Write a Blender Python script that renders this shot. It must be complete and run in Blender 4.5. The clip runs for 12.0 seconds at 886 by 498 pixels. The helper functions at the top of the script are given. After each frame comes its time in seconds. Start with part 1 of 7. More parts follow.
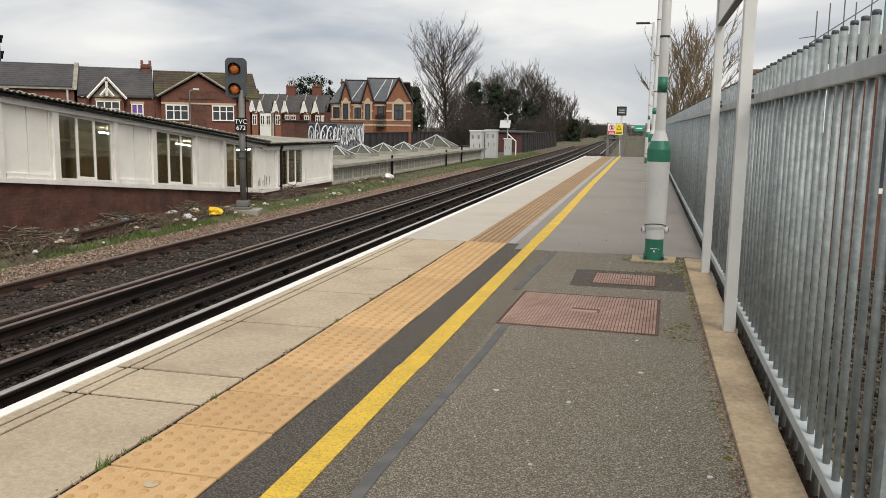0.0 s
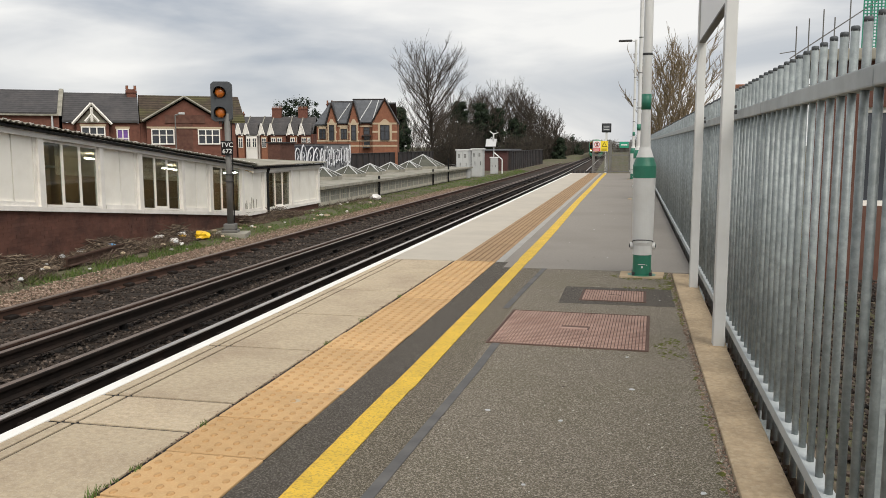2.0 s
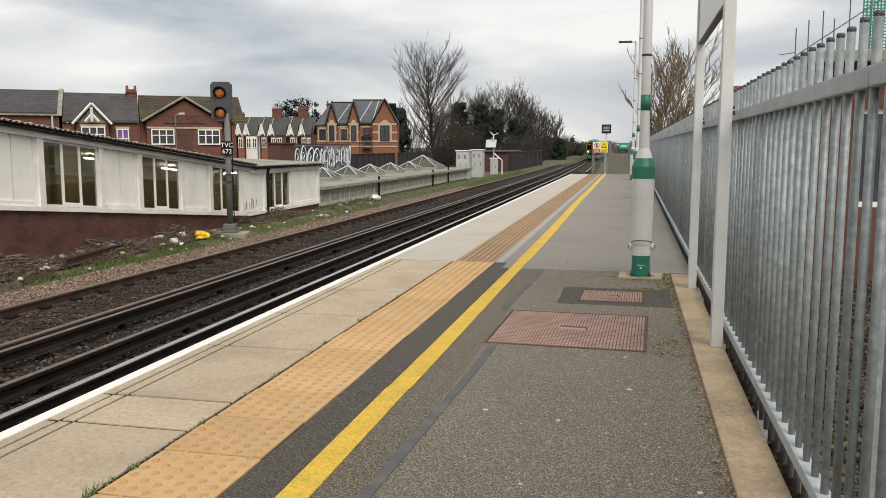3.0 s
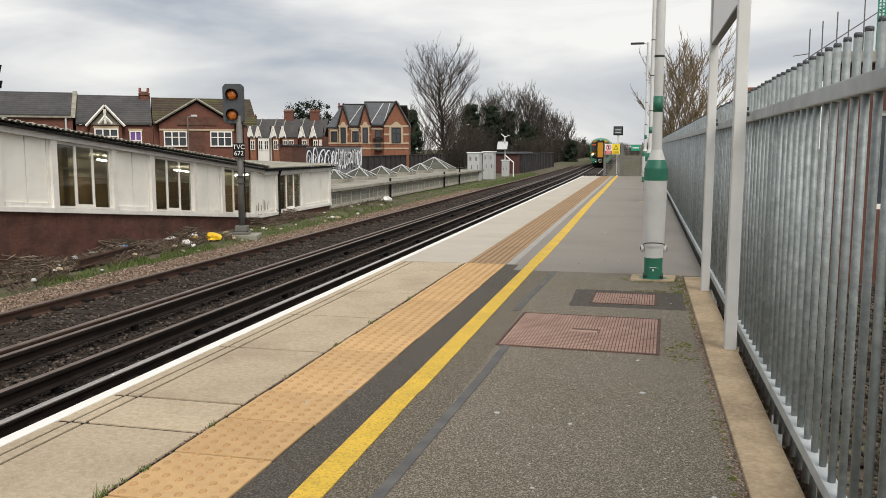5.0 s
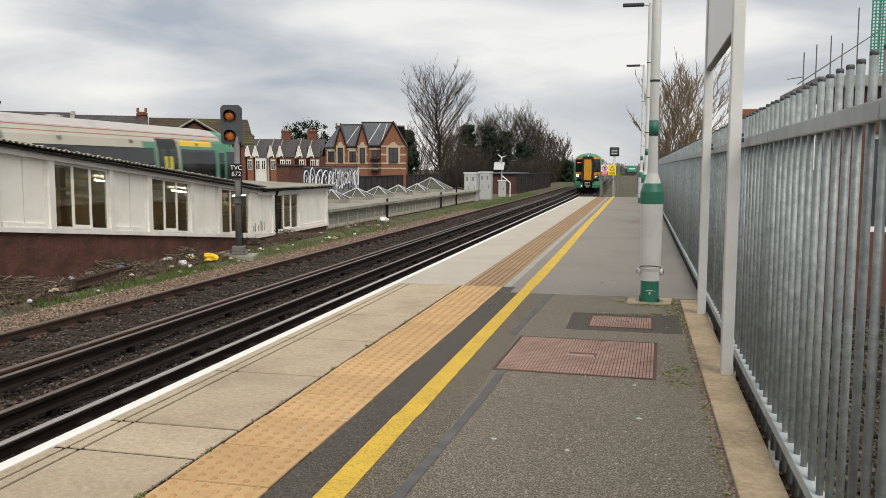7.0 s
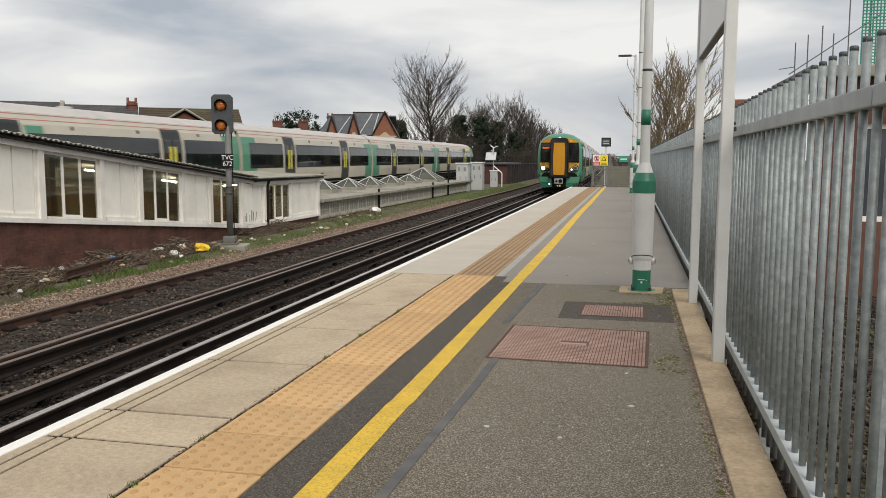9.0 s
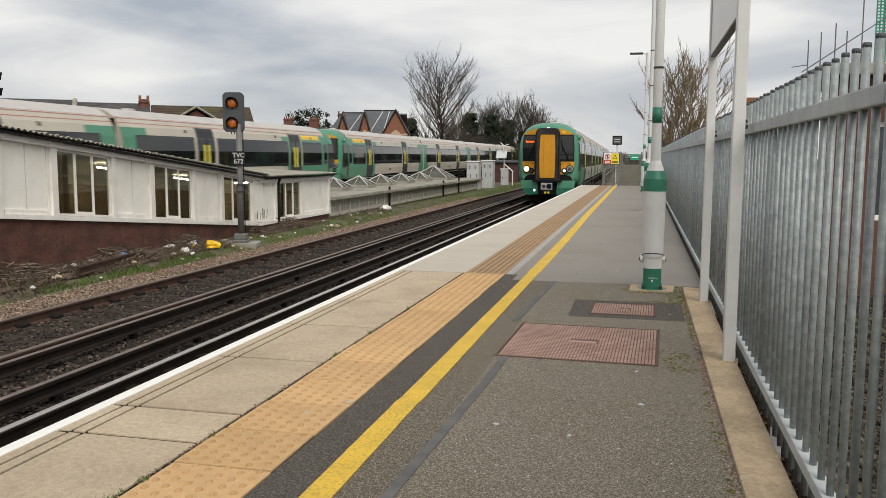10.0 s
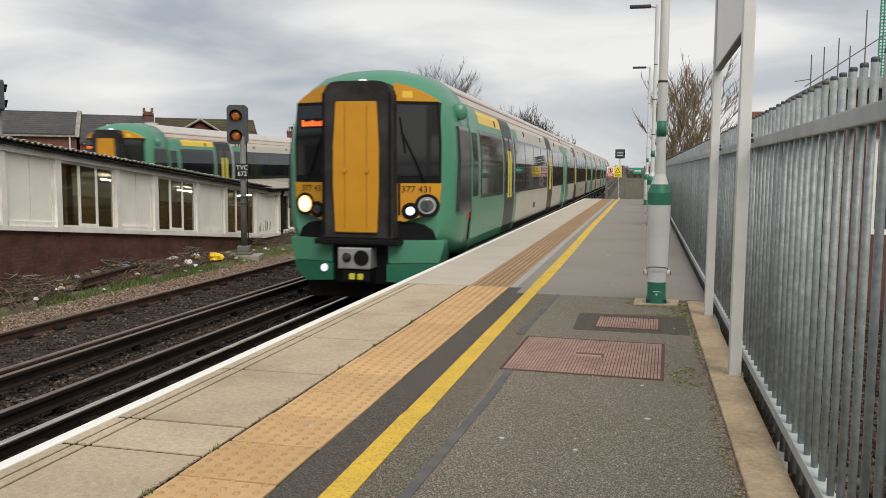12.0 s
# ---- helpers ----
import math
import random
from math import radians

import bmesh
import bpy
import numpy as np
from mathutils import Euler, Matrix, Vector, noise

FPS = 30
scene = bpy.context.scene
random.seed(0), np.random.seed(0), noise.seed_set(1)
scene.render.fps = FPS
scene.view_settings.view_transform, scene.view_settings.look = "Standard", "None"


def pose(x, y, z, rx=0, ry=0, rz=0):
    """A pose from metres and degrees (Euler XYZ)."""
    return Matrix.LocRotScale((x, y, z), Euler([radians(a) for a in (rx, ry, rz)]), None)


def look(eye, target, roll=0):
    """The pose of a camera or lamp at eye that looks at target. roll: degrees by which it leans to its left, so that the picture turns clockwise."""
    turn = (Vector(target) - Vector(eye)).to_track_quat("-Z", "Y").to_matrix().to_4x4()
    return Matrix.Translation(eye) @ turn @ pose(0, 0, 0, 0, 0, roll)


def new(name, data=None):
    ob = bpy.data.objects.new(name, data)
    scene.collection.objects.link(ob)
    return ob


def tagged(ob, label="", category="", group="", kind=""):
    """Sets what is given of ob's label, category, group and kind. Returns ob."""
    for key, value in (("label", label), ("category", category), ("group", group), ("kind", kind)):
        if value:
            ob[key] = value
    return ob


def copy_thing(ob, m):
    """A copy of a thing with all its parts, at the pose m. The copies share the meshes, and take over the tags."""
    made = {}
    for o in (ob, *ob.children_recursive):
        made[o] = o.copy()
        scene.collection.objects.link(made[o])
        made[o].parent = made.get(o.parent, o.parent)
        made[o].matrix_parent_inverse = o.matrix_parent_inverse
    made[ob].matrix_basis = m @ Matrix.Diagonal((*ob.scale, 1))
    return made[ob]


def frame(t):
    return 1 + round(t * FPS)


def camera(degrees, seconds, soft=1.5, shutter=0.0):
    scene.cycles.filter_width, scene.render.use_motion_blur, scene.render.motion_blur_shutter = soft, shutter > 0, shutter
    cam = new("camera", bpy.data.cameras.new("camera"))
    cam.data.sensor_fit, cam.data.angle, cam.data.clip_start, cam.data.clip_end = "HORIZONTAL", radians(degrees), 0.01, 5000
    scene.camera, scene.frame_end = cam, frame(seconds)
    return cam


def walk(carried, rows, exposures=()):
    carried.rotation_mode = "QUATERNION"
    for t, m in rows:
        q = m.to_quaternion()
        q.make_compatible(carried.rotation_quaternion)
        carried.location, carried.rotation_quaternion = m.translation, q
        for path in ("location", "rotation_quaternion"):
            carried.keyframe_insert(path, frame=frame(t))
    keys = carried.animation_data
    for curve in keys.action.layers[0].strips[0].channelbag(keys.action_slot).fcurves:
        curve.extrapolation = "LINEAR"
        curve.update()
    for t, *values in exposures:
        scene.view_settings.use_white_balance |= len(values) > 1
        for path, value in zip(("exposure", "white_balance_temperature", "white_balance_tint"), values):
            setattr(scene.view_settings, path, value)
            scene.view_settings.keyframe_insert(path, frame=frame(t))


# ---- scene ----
cam = camera(56.2, 12.0, soft=0.7, shutter=0.22)
ROWS = [
    (0.0, 0.000, -0.011, 1.256, 81.542, -0.887, 13.697),
    (0.5, -0.006, -0.015, 1.261, 82.449, -0.872, 13.601),
    (1.0, -0.004, -0.000, 1.259, 82.847, -0.456, 13.097),
    (1.5, 0.001, -0.009, 1.256, 82.712, -0.110, 12.749),
    (2.0, -0.001, -0.010, 1.262, 82.872, 0.088, 12.754),
    (2.5, -0.003, -0.009, 1.257, 82.877, 0.057, 12.721),
    (3.0, 0.009, -0.017, 1.259, 82.923, -0.025, 12.758),
    (5.0, 0.003, 0.003, 1.256, 83.058, -0.019, 13.532),
    (5.5, 0.000, -0.000, 1.260, 83.165, 0.000, 13.352),
    (6.0, 0.001, -0.005, 1.262, 83.351, 0.090, 13.291),
    (6.5, 0.002, -0.008, 1.267, 83.736, 0.013, 13.366),
    (7.0, 0.004, -0.010, 1.287, 84.416, -0.132, 13.317),
    (9.0, -0.002, -0.010, 1.275, 83.764, -0.170, 12.747),
    (9.5, 0.000, -0.006, 1.270, 83.627, -0.065, 12.918),
    (10.0, 0.001, -0.009, 1.271, 83.632, -0.251, 13.478),
    (10.5, 0.004, 0.006, 1.264, 83.540, -0.275, 13.827),
    (11.0, -0.001, -0.000, 1.264, 83.701, -0.354, 13.921),
    (11.5, -0.011, -0.008, 1.268, 84.174, -0.450, 13.852),
    (12.0, -0.017, -0.008, 1.271, 84.517, -0.419, 13.655),
]
walk(cam, [(t, pose(*p)) for t, *p in ROWS], exposures=((0.0, 0.0), (5.5, -0.01), (7.0, -0.06), (9.0, -0.09), (12.0, -0.10)))

# ---- light ----
SUN_ELEVATION, SUN_ROTATION = radians(47), radians(148)
world = bpy.data.worlds.new("overcast_sky")
scene.world = world
world.use_nodes = True
wn, wl = world.node_tree.nodes, world.node_tree.links
wn.clear()
w_out = wn.new("ShaderNodeOutputWorld")
w_sky = wn.new("ShaderNodeTexSky")
w_sky.sky_type = "NISHITA"
w_sky.sun_disc = False
w_sky.sun_elevation, w_sky.sun_rotation = SUN_ELEVATION, SUN_ROTATION
w_clear = wn.new("ShaderNodeBackground")
w_clear.inputs["Strength"].default_value = 0.10
wl.new(w_sky.outputs[0], w_clear.inputs["Color"])
# a closed deck of stratocumulus under the sky
w_tc = wn.new("ShaderNodeTexCoord")
w_map = wn.new("ShaderNodeMapping")
w_map.inputs["Scale"].default_value = (1.5, 1.5, 5.5)
w_map.inputs["Location"].default_value = (1.08, 0.35, 0.30)
w_noise = wn.new("ShaderNodeTexNoise")
w_noise.inputs["Scale"].default_value = 1.7
w_noise.inputs["Detail"].default_value = 6
w_noise.inputs["Roughness"].default_value = 0.48
w_noise.inputs["Distortion"].default_value = 0.5
w_ramp = wn.new("ShaderNodeValToRGB")
w_ramp.color_ramp.elements[0].position, w_ramp.color_ramp.elements[0].color = 0.36, (0.45, 0.49, 0.55, 1)
w_ramp.color_ramp.elements[1].position, w_ramp.color_ramp.elements[1].color = 0.63, (0.97, 0.955, 0.925, 1)
w_mid = w_ramp.color_ramp.elements.new(0.5)
w_mid.color = (0.70, 0.71, 0.725, 1)
w_cloud = wn.new("ShaderNodeBackground")
w_cloud.inputs["Strength"].default_value = 1.0
w_mix = wn.new("ShaderNodeMixShader")
w_mix.inputs[0].default_value = 0.93
wl.new(w_tc.outputs["Generated"], w_map.inputs["Vector"])
wl.new(w_map.outputs[0], w_noise.inputs["Vector"])
wl.new(w_noise.outputs["Fac"], w_ramp.inputs[0])
wl.new(w_ramp.outputs[0], w_cloud.inputs["Color"])
wl.new(w_clear.outputs[0], w_mix.inputs[1])
wl.new(w_cloud.outputs[0], w_mix.inputs[2])
wl.new(w_mix.outputs[0], w_out.inputs[0])

sun_data = bpy.data.lights.new("sun", "SUN")
sun_data.energy, sun_data.angle, sun_data.color = 2.9, radians(40), (1.0, 0.94, 0.85)
sun = new("sun", sun_data)
sun.matrix_basis = look((10.5, -17, 22), (0, 0, 0))


# ---- materials ----
def mat(name, colour, rough=0.7, vary=0.15, scale=6.0, metal=0.0, bump=0.0, bump_scale=60.0, second=None, second_scale=1.2,
        second_amount=0.5, per_piece=0.0, coat=0.0, emit=0.0, speck=None, speck_scale=120.0, speck_amount=0.3, courses=0.0, course_amount=0.35, spec=None):
    """A surface: base colour broken up at two scales, stains of a second colour, specks, relief."""
    m = bpy.data.materials.new(name)
    m.use_nodes = True
    n, l = m.node_tree.nodes, m.node_tree.links
    b = n["Principled BSDF"]
    b.inputs["Roughness"].default_value = rough
    b.inputs["Metallic"].default_value = metal
    b.inputs["Coat Weight"].default_value = coat
    b.inputs["Specular IOR Level"].default_value = spec if spec is not None else (0.2 if rough > 0.8 else 0.5)
    tc = n.new("ShaderNodeTexCoord")
    geo = n.new("ShaderNodeNewGeometry")
    pos = geo.outputs["Position"] if name.startswith("w_") else tc.outputs["Object"]

    def noise_at(s, detail=4, rough_n=0.6):
        t = n.new("ShaderNodeTexNoise")
        t.inputs["Scale"].default_value, t.inputs["Detail"].default_value, t.inputs["Roughness"].default_value = s, detail, rough_n
        l.new(pos, t.inputs["Vector"])
        return t.outputs["Fac"]

    def mix(fac, a, c, mode="MIX"):
        x = n.new("ShaderNodeMix")
        x.data_type, x.blend_type = "RGBA", mode
        for sock, v in ((x.inputs[0], fac), (x.inputs[6], a), (x.inputs[7], c)):
            if hasattr(v, "links"):
                l.new(v, sock)
            else:
                sock.default_value = v
        return x.outputs[2]

    def ramp(v, lo, hi):
        r = n.new("ShaderNodeMapRange")
        r.inputs[1].default_value, r.inputs[2].default_value = lo, hi
        l.new(v, r.inputs[0])
        return r.outputs[0]

    rgb = lambda c, k=1.0: (min(c[0] * k, 1), min(c[1] * k, 1), min(c[2] * k, 1), 1)
    out = mix(ramp(noise_at(scale), 0.3, 0.7), rgb(colour, 1 - vary), rgb(colour, 1 + vary))
    if second:
        r = n.new("ShaderNodeMath")
        r.operation = "MULTIPLY"
        r.inputs[1].default_value = second_amount
        l.new(ramp(noise_at(second_scale, 6, 0.65), 0.45, 0.68), r.inputs[0])
        out = mix(r.outputs[0], out, rgb(second))
    if speck:
        v = n.new("ShaderNodeTexVoronoi")
        v.inputs["Scale"].default_value = speck_scale
        l.new(pos, v.inputs["Vector"])
        sep = n.new("ShaderNodeSeparateColor")
        l.new(v.outputs["Color"], sep.inputs[0])
        k = n.new("ShaderNodeMath")
        k.operation = "MULTIPLY"
        k.inputs[1].default_value = speck_amount
        l.new(ramp(sep.outputs[0], 0.55, 0.95), k.inputs[0])
        out = mix(k.outputs[0], out, rgb(speck))
    if courses:
        wv = n.new("ShaderNodeTexWave")
        wv.wave_type, wv.bands_direction, wv.wave_profile = "BANDS", "Z", "SAW"
        wv.inputs["Scale"].default_value = 0.314 / courses
        wv.inputs["Distortion"].default_value = 0.6
        wv.inputs["Detail Scale"].default_value = 6.0
        l.new(pos, wv.inputs["Vector"])
        cr = n.new("ShaderNodeMapRange")
        cr.inputs[3].default_value, cr.inputs[4].default_value = 1 - course_amount, 1 + course_amount
        l.new(wv.outputs["Fac"], cr.inputs[0])
        cg = n.new("ShaderNodeCombineColor")
        for i in range(3):
            l.new(cr.outputs[0], cg.inputs[i])
        out = mix(1.0, out, cg.outputs[0], "MULTIPLY")
    if per_piece:
        oi = n.new("ShaderNodeObjectInfo")
        r = n.new("ShaderNodeMapRange")
        r.inputs[3].default_value, r.inputs[4].default_value = 1 - per_piece, 1 + per_piece
        l.new(oi.outputs["Random"], r.inputs[0])
        g = n.new("ShaderNodeCombineColor")
        for i in range(3):
            l.new(r.outputs[0], g.inputs[i])
        out = mix(1.0, out, g.outputs[0], "MULTIPLY")
    l.new(out, b.inputs["Base Color"])
    if emit:
        b.inputs["Emission Color"].default_value = rgb(colour)
        b.inputs["Emission Strength"].default_value = emit
    if bump:
        bp = n.new("ShaderNodeBump")
        bp.inputs["Strength"].default_value = bump
        bp.inputs["Distance"].default_value = 0.01
        l.new(noise_at(bump_scale, 5, 0.7), bp.inputs["Height"])
        l.new(bp.outputs[0], b.inputs["Normal"])
    return m


def island_mat(name, colours, rough=0.9, bump=0.0):
    """Many small loose pieces: each island takes one tone of a ramp."""
    m = bpy.data.materials.new(name)
    m.use_nodes = True
    n, l = m.node_tree.nodes, m.node_tree.links
    b = n["Principled BSDF"]
    b.inputs["Roughness"].default_value = rough
    geo = n.new("ShaderNodeNewGeometry")
    r = n.new("ShaderNodeValToRGB")
    r.color_ramp.interpolation = "LINEAR"
    while len(r.color_ramp.elements) < len(colours):
        r.color_ramp.elements.new(0.5)
    for i, c in enumerate(colours):
        r.color_ramp.elements[i].position = i / (len(colours) - 1)
        r.color_ramp.elements[i].color = (*c, 1)
    l.new(geo.outputs["Random Per Island"], r.inputs[0])
    l.new(r.outputs[0], b.inputs["Base Color"])
    return m


def glass_mat(name, tint=(0.9, 0.95, 0.93), alpha=0.75):
    """Window glass: mostly see-through, with a clear reflection."""
    m = bpy.data.materials.new(name)
    m.use_nodes = True
    n, l = m.node_tree.nodes, m.node_tree.links
    n.clear()
    o = n.new("ShaderNodeOutputMaterial")
    tr = n.new("ShaderNodeBsdfTransparent")
    tr.inputs[0].default_value = (*[c * alpha for c in tint], 1)
    gl = n.new("ShaderNodeBsdfGlossy")
    gl.inputs["Roughness"].default_value = 0.03
    lw = n.new("ShaderNodeLayerWeight")
    lw.inputs[0].default_value = 0.25
    fr = n.new("ShaderNodeMath")
    fr.operation = "MULTIPLY"
    fr.inputs[1].default_value = 0.35
    l.new(lw.outputs["Facing"], fr.inputs[0])
    mx = n.new("ShaderNodeMixShader")
    l.new(fr.outputs[0], mx.inputs[0])
    l.new(tr.outputs[0], mx.inputs[1])
    l.new(gl.outputs[0], mx.inputs[2])
    l.new(mx.outputs[0], o.inputs[0])
    return m


M = dict(
    ground=mat("w_ground", (0.10, 0.085, 0.06), 0.95, 0.3, 3.0, bump=0.8, bump_scale=25, second=(0.07, 0.11, 0.03), second_scale=0.5, second_amount=0.9, speck=(0.25, 0.2, 0.16), speck_scale=18, speck_amount=0.4),
    ballast=mat("w_ballast", (0.030, 0.022, 0.017), 0.95, 0.3, 20, bump=1.0, bump_scale=45, second=(0.055, 0.038, 0.028), second_scale=0.8, second_amount=0.5, speck=(0.08, 0.066, 0.056), speck_scale=22, speck_amount=0.4),
    stones=island_mat("ballast_stones", [(0.008, 0.006, 0.005), (0.024, 0.017, 0.013), (0.045, 0.030, 0.021), (0.02, 0.015, 0.012), (0.05, 0.037, 0.028), (0.13, 0.10, 0.08)]),
    stones_brown=island_mat("shoulder_stones", [(0.08, 0.052, 0.037), (0.26, 0.175, 0.125), (0.14, 0.098, 0.072), (0.42, 0.32, 0.25), (0.20, 0.128, 0.092)]),
    concrete=mat("platform_concrete", (0.28, 0.27, 0.25), 0.85, 0.12, 5, bump=0.3, bump_scale=90),
    coping=mat("coping_slab_concrete", (0.455, 0.372, 0.262), 0.85, 0.16, 34.0, bump=0.45, bump_scale=120, second=(0.27, 0.20, 0.14), second_scale=1.8, second_amount=0.5, per_piece=0.07, speck=(0.60, 0.53, 0.43), speck_scale=160, speck_amount=0.3),
    smooth=mat("smooth_concrete", (0.47, 0.425, 0.355), 0.8, 0.06, 2.0, bump=0.15, bump_scale=120, second=(0.33, 0.30, 0.26), second_scale=0.7, second_amount=0.35),
    tactile=mat("buff_tactile", (0.54, 0.345, 0.17), 0.85, 0.10, 5.0, bump=0.3, bump_scale=140, second=(0.36, 0.23, 0.11), second_scale=2.2, second_amount=0.45, per_piece=0.10, speck=(0.62, 0.46, 0.25), speck_scale=170, speck_amount=0.35),
    blister=mat("worn_blister", (0.44, 0.275, 0.13), 0.85, 0.12, 30.0, per_piece=0.08),
    corduroy=mat("brown_corduroy", (0.36, 0.245, 0.14), 0.85, 0.12, 4.0, bump=0.3, bump_scale=100, second=(0.26, 0.18, 0.11), second_scale=1.5, second_amount=0.5),
    rib=mat("dark_rib", (0.24, 0.15, 0.085), 0.85, 0.15, 6.0),
    asphalt_mid=mat("w_trench_asphalt", (0.125, 0.107, 0.080), 0.92, 0.6, 105.0, bump=1.0, bump_scale=130, second=(0.10, 0.094, 0.055), second_scale=1.1, second_amount=0.45, speck=(0.46, 0.41, 0.34), speck_scale=205, speck_amount=0.6),
    asphalt=mat("w_old_asphalt", (0.160, 0.139, 0.106), 0.92, 0.6, 105.0, bump=1.0, bump_scale=150, second=(0.125, 0.113, 0.066), second_scale=0.9, second_amount=0.45, speck=(0.56, 0.50, 0.42), speck_scale=205, speck_amount=0.62),
    asphalt_dark=mat("w_dark_asphalt", (0.078, 0.069, 0.059), 0.92, 0.55, 110.0, bump=1.0, bump_scale=150, second=(0.09, 0.08, 0.062), second_scale=1.2, second_amount=0.4, speck=(0.30, 0.27, 0.235), speck_scale=210, speck_amount=0.55),
    asphalt_new=mat("w_smooth_asphalt", (0.265, 0.243, 0.216), 0.88, 0.10, 40.0, bump=0.25, bump_scale=220, second=(0.205, 0.188, 0.165), second_scale=0.6, second_amount=0.5),
    sealant=mat("w_sealant", (0.095, 0.092, 0.09), 0.75, 0.2, 6.0, second=(0.15, 0.14, 0.125), second_scale=3.0, second_amount=0.5),
    yellow=mat("w_yellow_paint", (0.72, 0.47, 0.045), 0.7, 0.10, 6.0, bump=0.6, bump_scale=150, second=(0.45, 0.29, 0.05), second_scale=4.0, second_amount=0.35, speck=(0.30, 0.20, 0.055), speck_scale=120, speck_amount=0.5),
    white_line=mat("w_white_paint", (0.80, 0.79, 0.75), 0.7, 0.06, 5.0, bump=0.2, bump_scale=120, second=(0.5, 0.47, 0.42), second_scale=5.0, second_amount=0.3),
    kerb=mat("w_stained_kerb", (0.47, 0.36, 0.235), 0.9, 0.16, 40.0, bump=0.6, bump_scale=80, second=(0.15, 0.11, 0.07), second_scale=1.4, second_amount=0.65, speck=(0.55, 0.46, 0.33), speck_scale=60, speck_amount=0.3),
    leaf_litter=island_mat("leaf_litter", [(0.022, 0.015, 0.010), (0.07, 0.045, 0.03), (0.13, 0.09, 0.06), (0.04, 0.027, 0.019), (0.21, 0.155, 0.11)]),
    moss=mat("w_moss", (0.125, 0.13, 0.035), 0.95, 0.3, 20, bump=1, bump_scale=80),
    cover=mat("red_cover", (0.40, 0.265, 0.215), 0.8, 0.15, 8.0, bump=0.3, bump_scale=100, second=(0.17, 0.09, 0.07), second_scale=3.0, second_amount=0.5),
    cover_dark=mat("cover_recess", (0.13, 0.085, 0.07), 0.9, 0.2, 12.0),
    galv=mat("w_galvanised_steel", (0.215, 0.243, 0.245), 0.5, 0.2, 30.0, metal=0.15, bump=0.06, bump_scale=40, second=(0.42, 0.455, 0.455), second_scale=22.0, second_amount=0.45, per_piece=0.14),
    galv_light=mat("galvanised_rail", (0.43, 0.46, 0.46), 0.55, 0.10, 7.0, metal=0.0, second=(0.26, 0.28, 0.29), second_scale=3.0, second_amount=0.5),
    cap=mat("black_cap", (0.07, 0.078, 0.085), 0.6, 0.2, 8.0),
    white_post=mat("white_post_paint", (0.62, 0.625, 0.61), 0.45, 0.05, 4.0, second=(0.42, 0.41, 0.37), second_scale=3.0, second_amount=0.25),
    green_band=mat("green_band_paint", (0.025, 0.165, 0.105), 0.4, 0.08, 6.0),
    dark_metal=mat("dark_metal", (0.05, 0.05, 0.052), 0.55, 0.25, 8.0, metal=0.3),
    rail=mat("w_rail_side", (0.015, 0.011, 0.009), 0.75, 0.25, 6.0, metal=0.2, spec=0.25, second=(0.035, 0.022, 0.016), second_scale=2.0, second_amount=0.5),
    rail_brown=mat("w_rail_brown", (0.060, 0.034, 0.025), 0.8, 0.3, 6.0, spec=0.25, second=(0.10, 0.055, 0.038), second_scale=2.0, second_amount=0.5),
    rail_top=mat("w_rail_top", (0.62, 0.57, 0.52), 0.32, 0.08, 3.0, metal=0.85),
    rail_rust=mat("w_rail_rust", (0.20, 0.155, 0.13), 0.5, 0.2, 5.0, metal=0.5),
    sleeper=mat("sleeper_timber", (0.032, 0.025, 0.02), 0.9, 0.25, 9.0, bump=0.6, bump_scale=30, second=(0.08, 0.065, 0.055), second_scale=2.0, second_amount=0.6, per_piece=0.15),
    panel=mat("white_panel", (0.86, 0.83, 0.755), 0.6, 0.05, 1.2, second=(0.60, 0.55, 0.45), second_scale=1.3, second_amount=0.25, per_piece=0.04),
    frame_white=mat("white_frame", (0.82, 0.79, 0.735), 0.5, 0.05, 3.0, second=(0.5, 0.46, 0.39), second_scale=2.5, second_amount=0.3),
    frame_aged=mat("weathered_frame_paint", (0.50, 0.47, 0.39), 0.7, 0.12, 3.0, second=(0.26, 0.24, 0.18), second_scale=1.6, second_amount=0.55),
    brick_dark=mat("w_sooty_brick", (0.11, 0.055, 0.042), 0.9, 0.25, 5.0, bump=0.5, bump_scale=50, second=(0.15, 0.085, 0.065), second_scale=1.1, second_amount=0.6),
    felt=mat("w_corrugated_cement", (0.31, 0.295, 0.25), 0.9, 0.16, 3.0, bump=0.4, bump_scale=40, second=(0.14, 0.135, 0.095), second_scale=1.1, second_amount=0.75),
    black=mat("black_paint", (0.009, 0.0085, 0.0085), 0.6, 0.2, 6.0, spec=0.2),
    inner=mat("inner_wall", (0.66, 0.57, 0.41), 0.8, 0.08, 1.5),
    timber=mat("inner_timber", (0.33, 0.22, 0.11), 0.7, 0.2, 2.0),
    inner_floor=mat("inner_floor", (0.16, 0.15, 0.14), 0.8, 0.1, 2.0),
    lamp=mat("tube_light", (1.0, 0.93, 0.78), 0.5, 0.0, 1.0, emit=60.0),
    glass=glass_mat("window_glass"),
    wired=mat("grimy_wired_glass", (0.27, 0.27, 0.235), 0.5, 0.2, 4.0, second=(0.15, 0.15, 0.115), second_scale=1.4, second_amount=0.6),
    skylight=mat("skylight_glass", (0.07, 0.07, 0.058), 0.7, 0.2, 2.0, second=(0.135, 0.14, 0.11), second_scale=0.9, second_amount=0.6, spec=0.15),
    brick=mat("red_brick", (0.15, 0.068, 0.050), 0.9, 0.2, 4.0, bump=0.3, bump_scale=14, second=(0.15, 0.06, 0.045), second_scale=0.5, second_amount=0.5),
